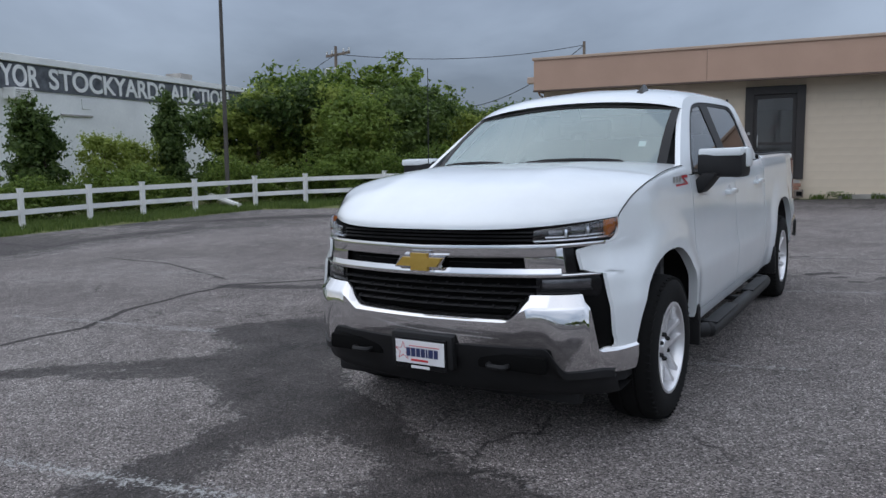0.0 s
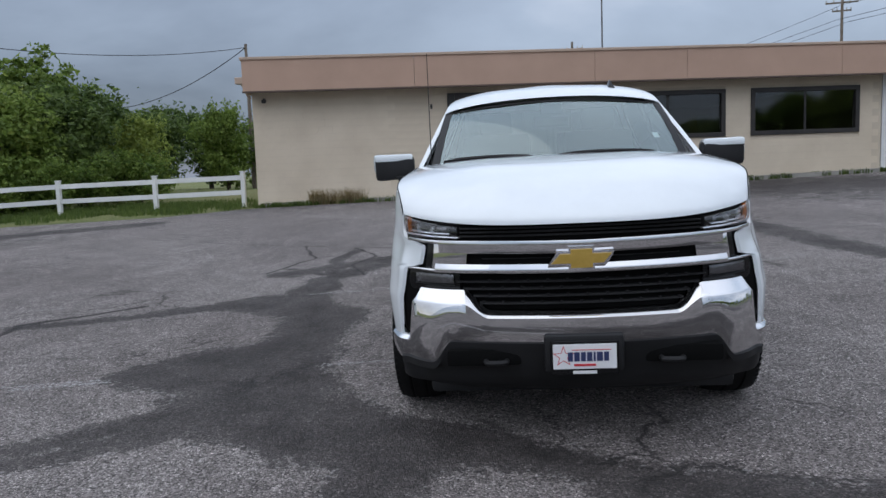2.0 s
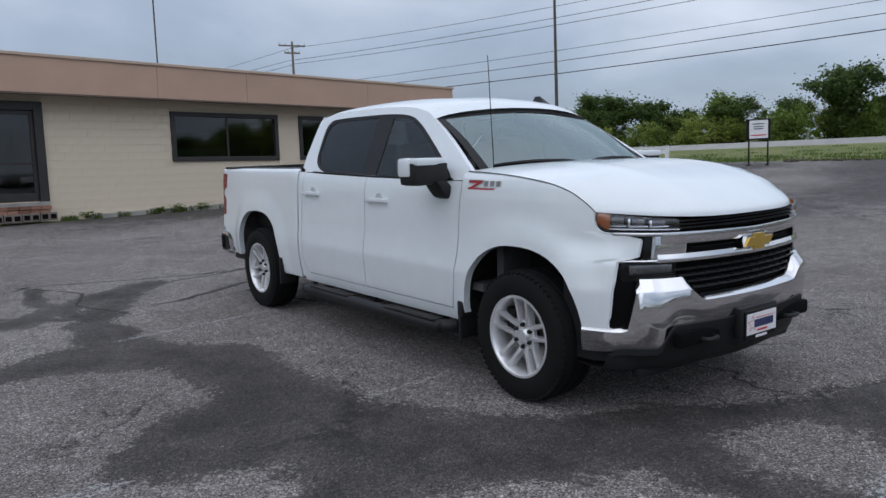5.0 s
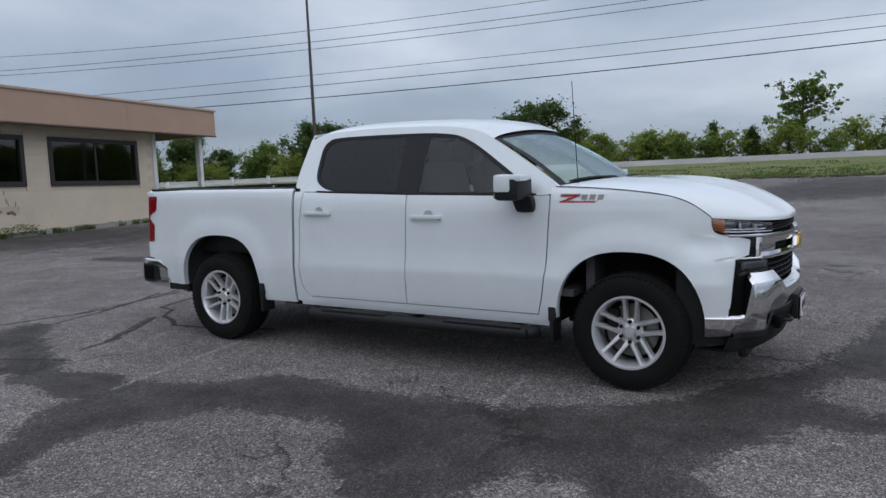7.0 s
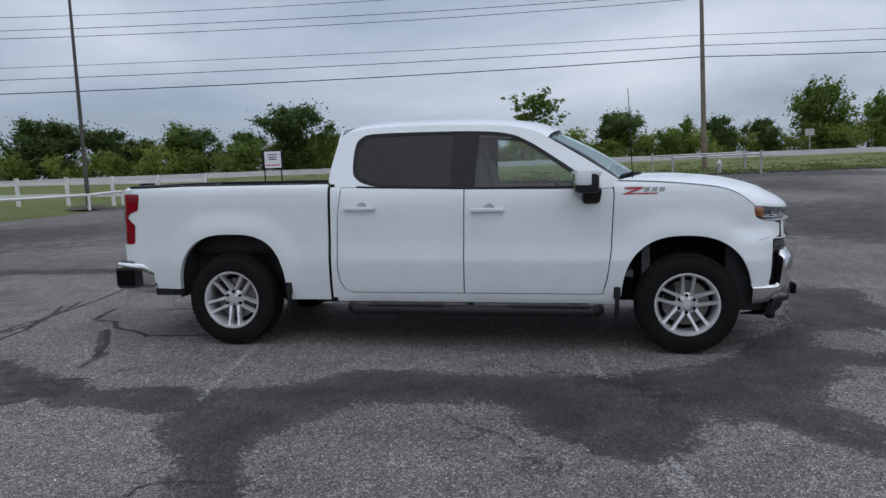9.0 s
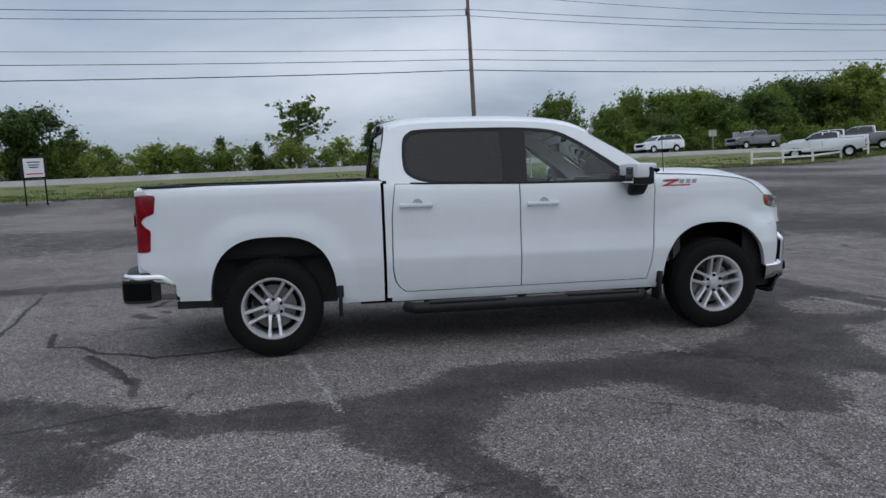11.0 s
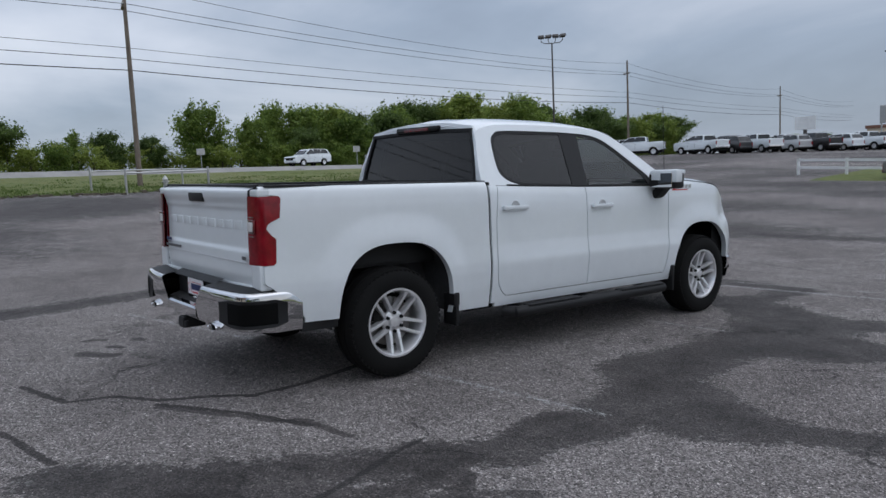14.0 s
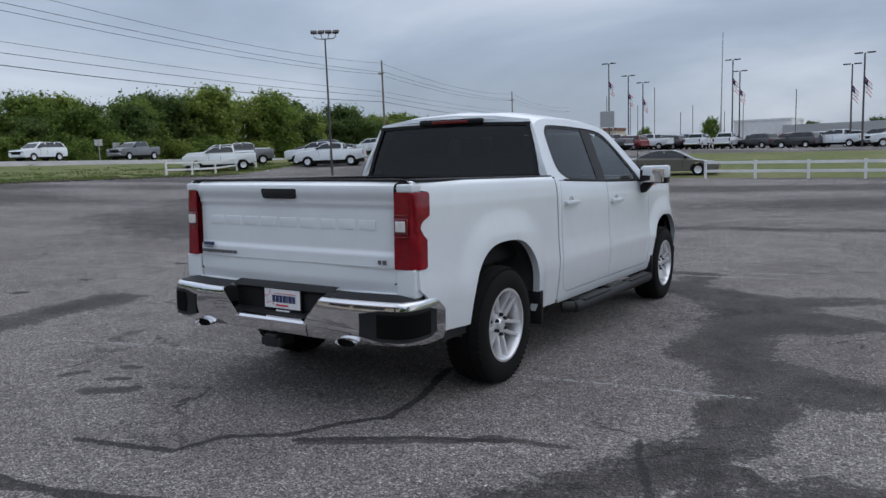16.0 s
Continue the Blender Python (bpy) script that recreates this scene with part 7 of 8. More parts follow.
def build_weeds():
    rng = random.Random(11)
    on_wall = lambda u, v: tuple((M_BUILD @ Vector((u, v, 0)))[:2])
    pts = [on_wall(rng.uniform(0.2, 5.5), rng.uniform(0.15, 0.6)) for _ in range(90)] + [on_wall(rng.uniform(7.3, 19), rng.uniform(0.30, 0.55)) for _ in range(60)]
    v, f = blades(pts, 0.13, 0.12, rng)
    tagged(new("weeds", mesh("weeds", v, f, M_BLADE)), "short green weeds growing along the foot of the wall", "weeds", kind="stuff")
    pts = [on_wall(rng.uniform(1.7, 3.3), rng.uniform(0.2, 0.5)) for _ in range(30)]
    v, f = blades(pts, 0.42, 0.14, rng, 30, 0.006)
    tagged(new("dry_grass", mesh("dry_grass", v, f, M_DRY)), "tall dry straw grass against the wall", "grass", kind="stuff")
    bush = thing("weed_clump", "leafy green weed clump at the kerb of the building", "weed")
    lv, lf = [], []
    for u, hgt in ((12.75, 0.24), (13.1, 0.27), (13.5, 0.32), (13.85, 0.26), (10.4, 0.22), (9.9, 0.16), (11.2, 0.2), (7.9, 0.18)):
        for _ in range(90):
            p = on_wall(u + rng.gauss(0, 0.12), 0.36 + rng.gauss(0, 0.06))
            z = z_at(*p) + rng.uniform(0.02, hgt)
            a, s = rng.uniform(0, 6.28), rng.uniform(0.03, 0.07)
            n = len(lv)
            lv += [(p[0] - math.cos(a) * s, p[1] - math.sin(a) * s, z - 0.01), (p[0] + math.sin(a) * s * 0.5, p[1] - math.cos(a) * s * 0.5, z + 0.012), (p[0] + math.cos(a) * s, p[1] + math.sin(a) * s, z + 0.02), (p[0] - math.sin(a) * s * 0.5, p[1] + math.cos(a) * s * 0.5, z + 0.012)]
            lf.append((n, n + 1, n + 2, n + 3))
    part("leaves", mesh("leaves", lv, lf, M_LEAF_A), M_LEAF_A, bush)
    # verge along the fences
    pts = []
    for a, b in zip(LEFT_FENCE, LEFT_FENCE[1:]):
        for _ in range(70):
            t = rng.random()
            pts.append((a[0] + (b[0] - a[0]) * t + rng.uniform(-2.0, 2.4), a[1] + (b[1] - a[1]) * t + rng.uniform(-1.6, 3.0)))
    pts = [p for p in pts if p[0] < -15.8 or p[1] > float(lot_top(p[0])) + 0.2]
    v, f = blades(pts, 0.14, 0.35, rng, 40, 0.012)
    tagged(new("verge_grass", mesh("verge_grass", v, f, M_BLADE)), "uncut green verge grass along the white fence", "grass", kind="stuff")
    pts = []
    for _ in range(900):
        y = rng.uniform(-45, 25)
        u = 33.4 + abs(rng.gauss(0, 5.0))
        pts.append(((u - y * ROAD_N.y) / ROAD_N.x, y))
    v, f = blades(pts, 0.10, 0.7, rng, 30, 0.02)
    tagged(new("bank_grass", mesh("bank_grass", v, f, M_BLADE)), "mown green grass on the highway bank", "grass", kind="stuff")
    # broken edge of the asphalt: low clods of soil
    rim = Geo()
    for _ in range(260):
        y = rng.uniform(-32, 16)
        x = (33.4 + rng.gauss(0, 0.35) - y * ROAD_N.y) / ROAD_N.x
        s = rng.uniform(0.08, 0.3)
        rim.box((x, y, z_at(x, y) + s * 0.1), (s * 1.6, s, s * 0.45), pose(0, 0, 0), bevel=s * 0.12)
    tagged(new("soil_clods", rim.make("soil_clods", M_BARK, False)), "dark soil clods along the broken asphalt edge", "soil", kind="stuff")


# ---- trees ----
def plant(sources, spots, group, seed=3):
    rng = random.Random(seed)
    for x, y, h in spots:
        src, base = sources[rng.randrange(len(sources))]
        k = h / base
        w = k * rng.uniform(0.85, 1.2)
        t = copy_thing(src, pose(x, y, z_at(x, y) - 0.05, 0, 0, rng.uniform(0, 360)) @ Matrix.Diagonal((w, w, k, 1)))
        t["group"] = group


def build_trees():
    far = pose(0, 0, -400)
    kinds = {}
    specs = [
        ("round", "leafy green broadleaf tree in spring foliage", 21, 7.2, 3.1, 12000, 0.30, M_LEAF_A, 0.06, 0.2, 0.15),
        ("full", "dense dark green broadleaf tree", 22, 7.2, 3.3, 13000, 0.30, M_LEAF_B, 0.04, 0.1, 0.0),
        ("fresh", "bright yellow green tree with fresh leaves", 23, 7.2, 2.9, 11000, 0.28, M_LEAF_C, 0.06, 0.25, 0.4),
        ("spire", "narrow dark green conical tree", 24, 7.4, 1.9, 9000, 0.27, M_LEAF_B, 0.05, 0.8, 0.0),
        ("thin", "thin tree with sparse spring leaves", 25, 7.2, 2.6, 4200, 0.28, M_LEAF_A, 0.22, 0.1, 1.0),
        ("bush", "low leafy green bush", 26, 2.7, 1.9, 4200, 0.20, M_LEAF_A, 0.02, 0.1, 0.0),
        ("scrub", "low grey green scrub", 27, 3.0, 2.0, 3000, 0.20, M_LEAF_C, 0.02, 0.1, 0.5),
    ]
    for key, label, seed, h, sp, n, ls, mat, cb, pt, spa in specs:
        kinds[key] = (tree("bush" if h < 4 else "tree", label, seed, h, sp, n, ls, mat, cb, pt, spa), h)
    A = [kinds["round"], kinds["full"], kinds["fresh"]]
    # the grove behind the left fence
    grove = [(-21.9, 18.9, 4.6), (-24.9, 23.2, 5.7), (-20.5, 20.4, 4.8), (-22.4, 23.2, 5.2), (-18.2, 20.2, 4.5), (-17.2, 19.8, 4.0), (-17.8, 22.8, 4.4), (-18.6, 25.9, 4.7), (-18.9, 28.2, 4.2), (-20.3, 31.9, 4.2), (-21.2, 35.9, 4.5), (-26.5, 27.5, 5.8), (-27.5, 31.5, 5.8), (-23.8, 19.2, 4.2), (-16.0, 27.0, 3.6)]
    plant([kinds["round"], kinds["full"], kinds["fresh"], kinds["fresh"]], grove, "trees behind the fence", 5)
    plant([kinds["spire"]], [(-21.7, 9.0, 3.9), (-21.8, 14.3, 4.3), (-21.9, 9.6, 3.5), (-21.6, 14.0, 3.4)], "trees behind the fence", 6)
    plant([kinds["fresh"]], [(-21.4, 11.4, 2.7), (-21.5, 12.7, 2.5)], "trees behind the fence", 18)
    plant([kinds["thin"]], [(-20.6, 25.3, 6.2), (-20.2, 26.8, 5.8), (-22.9, 33.0, 6.2), (-24.0, 26.0, 6.2)], "trees behind the fence", 7)
    back = [(-30.3, 49.6, 6.0), (-26.5, 51.5, 6.2), (-22.0, 49.0, 5.4), (-34.0, 46.0, 6.4), (-18.5, 52.0, 5.6), (-16.5, 38.0, 4.7), (-14.5, 40.5, 4.2), (-28.0, 47.0, 5.6), (-12.0, 47.0, 5.0), (-38.0, 42.0, 7.0), (-9.5, 52.0, 5.4)]
    plant([kinds["full"], kinds["round"]], back, "trees behind the shop", 8)
    rng = random.Random(2)
    low = [(-20.4 + rng.uniform(-0.6, 0.6), 4.5 + i * 0.95, rng.uniform(0.9, 1.35)) for i in range(12)] + [(-19.5 + i * 0.72, 15.0 + i * 0.62 + rng.uniform(-0.3, 0.6), rng.uniform(1.1, 1.6)) for i in range(10)]
    plant([kinds["bush"]], low, "bushes behind the fence", 9)
    # trees past the highway, seen in the side views
    east = [(54.9, 76.8, 6.3), (56.3, 70.6, 6.2), (58.6, 59.7, 4.6), (59.8, 54.5, 6.6), (60.4, 51.7, 6.2), (61.5, 46.5, 5.3), (63.0, 40.3, 5.4), (63.6, 38.1, 5.0), (64.3, 33.7, 4.6), (65.6, 28.2, 6.9), (57.3, 65.7, 4.2), (62.1, 43.6, 4.3)]
    plant([kinds["full"], kinds["round"], kinds["full"]], east, "trees past the highway", 10)
    plant([kinds["thin"], kinds["fresh"]], [(66.2, 25.0, 4.2), (66.7, 22.8, 3.7), (67.5, 18.9, 3.6), (68.2, 15.8, 3.3), (70.6, 5.2, 7.7), (73.6, -9.0, 3.3), (73.9, -10.8, 4.5), (66.0, 26.4, 4.4), (74.0, -6.5, 3.0)], "trees past the highway", 12)
    plant([kinds["spire"]], [(68.9, 12.5, 4.2), (69.6, 9.2, 3.6), (72.2, -2.4, 5.2), (65.0, 29.6, 7.2)], "trees past the highway", 13)
    south = [(72.4, -3.6, 5.2), (74.7, -13.9, 4.4), (75.6, -18.3, 4.0), (77.0, -24.6, 7.4), (78.5, -31.4, 6.2), (81.7, -45.9, 6.8), (80.0, -38.5, 5.4), (84.3, -43.5, 7.0), (83.0, -53.5, 7.6)]
    plant([kinds["full"], kinds["round"]], south, "trees past the highway", 14)
    wood = []
    for i in range(-6, 34):
        s = -56 - i * 3.1
        wood.append(((72 + rng.uniform(-1.5, 5) - s * ROAD_N.y) / ROAD_N.x, s + rng.uniform(-1, 1), rng.uniform(9.0, 11.8) * (0.78 + 0.22 * smooth01(-56, -70, s))))
    plant(A, wood, "wood past the highway", 15)
    hedge = []
    for i in range(104):
        s = 90 - i * 1.75
        hedge.append(((68.0 + rng.uniform(-1.5, 3) - s * ROAD_N.y) / ROAD_N.x, s, rng.uniform(1.9, 3.4)))
    plant([kinds["bush"], kinds["scrub"], kinds["scrub"]], hedge, "bushes past the highway", 16)
    distant = [(-60 + i * 16 + rng.uniform(-4, 4), -240 + rng.uniform(-25, 25), rng.uniform(5, 9)) for i in range(14)]
    plant(A, distant, "distant trees", 17)
    for src, _ in kinds.values():
        for o in (*src.children_recursive, src):
            bpy.data.objects.remove(o)


# ---- stockyard hall ----
def lettering(text, size, mat, m, parent, name="lettering", depth=0.03):
    cu = bpy.data.curves.new(name, "FONT")
    cu.body, cu.size, cu.extrude = text, size, depth
    cu.offset = 0.02 * size
    tmp = bpy.data.objects.new(name, cu)
    scene.collection.objects.link(tmp)
    bpy.context.view_layer.update()
    me = bpy.data.meshes.new_from_object(tmp.evaluated_get(bpy.context.evaluated_depsgraph_get()))
    bpy.data.objects.remove(tmp)
    me.materials.clear()
    me.materials.append(mat)
    width = max(v.co.x for v in me.vertices) - min(v.co.x for v in me.vertices)
    ob = new(name, me)
    ob.parent = parent
    ob.matrix_basis = m
    return ob, width


def build_stockyard():
    p0 = Vector((-30.6, 4.0, 0))
    d = Vector((-9.3, 34.0, 0)).normalized()
    L = 31.2
    turn = math.degrees(math.atan2(d.y, d.x))
    hall = thing("auction_hall", "long white painted hall with a dark sign band and white lettering", "building", pose(p0.x, p0.y, -0.3, 0, 0, turn) @ pose(0, 0, 0, 0, -1.25, 0))
    # local: x along the wall, -y towards the car park
    part("wall", Geo().box((L / 2, 8.0, 3.1), (L, 16.0, 7.4)), M_STOCK, hall)
    part("sign_band", Geo().box((L / 2 - 0.3, -0.03, 6.06), (L - 0.7, 0.06, 1.22)), M_STONE, hall, "dark weathered sign band")
    part("parapet", Geo().box((L / 2, 0.1, 6.86), (L + 0.2, 0.6, 0.34), bevel=0.03), M_STOCK, hall)
    part("corner_pier", Geo().box((L - 0.25, -0.05, 3.4), (0.5, 0.14, 6.6)), M_STOCK, hall)
    part("ledge", Geo().box((15.2, -0.05, 4.39), (2.1, 0.12, 0.08)), M_CONCRETE, hall)
    part("panel", Geo().box((15.9, -0.02, 5.0), (0.6, 0.05, 0.5), bevel=0.01), M_STOCK, hall)
    part("roof_vent", Geo().box((26.5, 2.0, 7.2), (1.2, 1.2, 0.9), bevel=0.05), M_CONCRETE, hall)
    ac = part("air_conditioner", Geo().box((11.4, -0.35, 5.22), (1.1, 0.7, 0.5), bevel=0.03), M_WHITEWOOD, hall, "pale wall air conditioner")
    for k in range(4):
        part("louvre", Geo().box((11.4, -0.71, 5.06 + k * 0.10), (0.95, 0.02, 0.03)), M_CONCRETE, ac)
    for word, x, want in (("YOR", 10.75, 2.2), ("STOCKYARDS", 13.5, 8.75), ("AUCTION", 22.75, 6.2)):
        ob, wd = lettering(word, 1.36, M_WHITEWOOD, pose(x, -0.07, 5.62, 90, 0, 0), hall)
        ob.matrix_basis = pose(x, -0.07, 5.62, 90, 0, 0) @ Matrix.Diagonal((want / wd, 1, 1, 1))
    for word, xx, zz, want in (("STOCKER", 24.1, 3.98, 2.7), ("EVER", 25.0, 3.50, 1.7)):
        ob, wd = lettering(word, 0.58, M_STONE, pose(xx, -0.03, zz, 90, 0, 0), hall)
        ob.matrix_basis = pose(xx, -0.03, zz, 90, 0, 0) @ Matrix.Diagonal((want / wd, 1, 1, 1))


# ---- vehicles of the dealer's lot ----
SHAPES = {  # outline over the top from front to rear, cabin outline, half width, wheel radius, axles, sill height, pillars
    "pickup_truck": ([(-2.80, 0.46), (-2.94, 0.54), (-2.96, 1.10), (-2.90, 1.24), (-2.62, 1.31), (-1.30, 1.38), (1.20, 1.40), (2.86, 1.41), (2.93, 1.37), (2.91, 0.70), (2.80, 0.60)], [(-1.40, 1.34), (-0.66, 1.86), (-0.42, 1.95), (0.92, 1.97), (1.16, 1.91), (1.24, 1.38)], 1.02, 0.42, (-1.87, 1.88), 0.50, (0.06,)),
    "suv": ([(-2.28, 0.36), (-2.44, 0.46), (-2.45, 0.88), (-2.36, 1.02), (-2.1, 1.09), (-1.12, 1.17), (2.30, 1.22), (2.42, 1.10), (2.42, 0.55), (2.30, 0.44)], [(-1.2, 1.14), (-0.5, 1.68), (-0.2, 1.77), (1.75, 1.76), (2.10, 1.68), (2.36, 1.18)], 0.95, 0.37, (-1.42, 1.42), 0.38, (0.1, 1.15)),
    "sedan": ([(-2.28, 0.28), (-2.44, 0.42), (-2.40, 0.64), (-2.22, 0.76), (-1.05, 0.93), (1.65, 0.99), (2.28, 0.98), (2.42, 0.86), (2.40, 0.45), (2.28, 0.32)], [(-1.15, 0.90), (-0.25, 1.38), (0.05, 1.45), (0.75, 1.45), (1.15, 1.38), (2.0, 0.97)], 0.91, 0.34, (-1.40, 1.42), 0.27, (0.42,)),
}
M_FARGLASS = mottled("far_car_glass", (0.012, 0.014, 0.016), (0.03, 0.033, 0.036), 2, 0.08, bump=0.0)
CAR_PAINTS = {
    "white": M_PAINT,
    "black": paint("black_car_paint", (0.012, 0.012, 0.014)),
    "grey": paint("grey_car_paint", (0.14, 0.145, 0.15)),
    "olive": paint("olive_grey_car_paint", (0.115, 0.105, 0.085)),
    "silver": paint("silver_car_paint", (0.42, 0.43, 0.44)),
    "red": paint("dark_red_car_paint", (0.22, 0.02, 0.02)),
}


def slab(profile, half, inset=0.07, taper=0.0):
    """A side outline drawn across the car's width, with rounded flanks."""
    cy = sum(p[0] for p in profile) / len(profile)
    cz = sum(p[1] for p in profile) / len(profile)
    zt = max(p[1] for p in profile)
    zb = min(p[1] for p in profile)
    g = Geo()
    n = len(profile)
    layers = []
    for x, k in ((-half, 0.90), (-half + 0.03, 0.97), (-half + inset + 0.04, 1.0), (half - inset - 0.04, 1.0), (half - 0.03, 0.97), (half, 0.90)):
        ring = []
        for y, z in profile:
            lift = (z - zb) / (zt - zb + 1e-6)
            ring.append((x * (1 - taper * lift), cy + (y - cy) * (0.985 if k < 0.95 else 1.0), cz + (z - cz) * k if k < 1 else z))
        layers.append(ring)
    for ring in layers:
        g.v += ring
    for i in range(len(layers) - 1):
        for j in range(n):
            a, b = i * n + j, i * n + (j + 1) % n
            g.f.append((a, b, b + n, a + n))
    g.f.append(tuple(range(n)))
    g.f.append(tuple((len(layers) - 1) * n + j for j in reversed(range(n))))
    return g


def vehicle(kind, colour, label):
    top, cab, half, wr, axles, sill, pillars = SHAPES[kind]
    paint_mat = CAR_PAINTS[colour]
    car = thing(kind, label, kind.replace("_", " "))
    body = list(top)
    # back along the sill, with a round arch over each wheel
    for y in sorted(axles, reverse=True):
        r = wr + 0.07
        lift = math.asin(clamp((sill - wr) / r, -0.9, 0.9))
        for k in range(9):
            t = lift + (math.pi - 2 * lift) * k / 8
            body.append((y + r * math.cos(t), wr + r * math.sin(t)))
    part("body", slab(body, half), paint_mat, car, smooth=True)
    part("cabin", slab(cab, half - 0.07, 0.05, 0.2), paint_mat, car, smooth=True)
    zt, zb = max(p[1] for p in cab), min(p[1] for p in cab)
    cy, cz = sum(p[0] for p in cab) / len(cab), sum(p[1] for p in cab) / len(cab)
    flank = lambda z: (half - 0.065) * (1 - 0.2 * (z - zb) / (zt - zb)) + 0.008
    tail, front = max(p[0] for p in top), min(p[0] for p in top)
    for s in (1, -1):
        ring = [(s * flank(z), cy + (y - cy) * 0.88, cz + 0.02 + (z - cz) * 0.74) for y, z in cab]
        part("side_window", Geo().add(ring, [tuple(range(len(ring)))]), M_FARGLASS, car)
        for y in pillars:
            g = Geo()
            for z in (zb + 0.02, zt - 0.05):
                g.v += [(s * (flank(z) - 0.01), y - 0.045, z), (s * (flank(z) + 0.006), y - 0.045, z), (s * (flank(z) + 0.006), y + 0.045, z), (s * (flank(z) - 0.01), y + 0.045, z)]
            g.f = [(0, 1, 5, 4), (1, 2, 6, 5), (2, 3, 7, 6)]
            part("pillar", g, paint_mat, car)
        for y in axles:
            w = part("wheel", Geo().lathe([(s * (half - 0.20), wr * 0.4), (s * (half - 0.20), wr), (s * (half - 0.01), wr), (s * half, wr * 0.60)], "X", (0, y, wr), 24), M_TYRE, car, smooth=True)
            part("rim", Geo().lathe([(s * (half + 0.004), wr * 0.60), (s * (half - 0.03), wr * 0.3), (s * half, 0.0)], "X", (0, y, wr), 16), M_ALLOY, w, smooth=True)
        lamp_z = top[3][1] - 0.16
        part("headlight", Geo().box((s * (half - 0.24), top[2][0] + 0.07, lamp_z), (0.40, 0.16, 0.16), bevel=0.03), M_REFLECTOR, car)
        part("tail_lamp", Geo().box((s * (half - 0.10), tail - 0.05, top[-3][1] - 0.26), (0.15, 0.12, 0.36), bevel=0.02), M_RED, car)
        part("side_mirror", Geo().box((s * (half + 0.06), cab[0][0] + 0.42, zb + 0.14), (0.20, 0.12, 0.15), bevel=0.03), M_GLOSSBLACK, car)
        for y in (cab[0][0] + 0.55, *pillars):
            part("door_gap", Geo().box((s * (half + 0.001), y, (zb + sill) / 2 + 0.05), (0.006, 0.018, (zb - sill) * 0.62)), M_WELL, car)
    w0 = half - 0.17
    for k, (i, j), nm in ((0, (0, 1), "windshield"), (1, (-1, -2), "back_window")):
        a, c = Vector((0, *cab[i])), Vector((0, *cab[j]))
        out = Vector((0, -1 if k == 0 else 1, 0.6)).normalized() * 0.02
        p, q = a.lerp(c, 0.14) + out, a.lerp(c, 0.92) + out
        g = Geo().add([(-w0, p.y, p.z), (w0, p.y, p.z), (w0 * 0.86, q.y, q.z), (-w0 * 0.86, q.y, q.z)], [(0, 1, 2, 3)])
        part(nm, g, M_FARGLASS, car)
    metal = M_CHROME if kind == "pickup_truck" else paint_mat
    part("front_bumper", Geo().box((0, front + 0.03, sill + 0.16), (half * 1.86, 0.14, 0.20), bevel=0.04), metal, car)
    part("grille", Geo().box((0, front + 0.02, top[3][1] - 0.24), (half * 1.2, 0.08, 0.28), bevel=0.03), M_GLOSSBLACK, car)
    part("rear_bumper", Geo().box((0, tail - 0.02, sill + 0.16), (half * 1.86, 0.16, 0.18), bevel=0.04), metal, car)
    if kind == "pickup_truck":
        part("bed", Geo().box((0, 2.05, 1.418), (half * 1.68, 1.52, 0.03)), M_GLOSSBLACK, car)
    part("underside", Geo().box((0, 0, 0.42), (half * 1.72, tail * 1.86, 0.3)), M_WELL, car)
    return car


def park(src, x, y, heading, group, push=1.0):
    x, y = -3.8 + (x + 3.8) * push, 7.8 + (y - 7.8) * push
    c = copy_thing(src, pose(x, y, z_at(x, y), 0, 0, heading))
    c["group"] = group


ON_ROAD = [
    (("suv", "white"), 65.5, -31.2, 192.3, "white sport utility car on the highway before the wood"),
    (("pickup_truck", "grey"), 68.6, -43.5, 192.3, "grey crew cab pickup truck on the highway before the wood"),
]


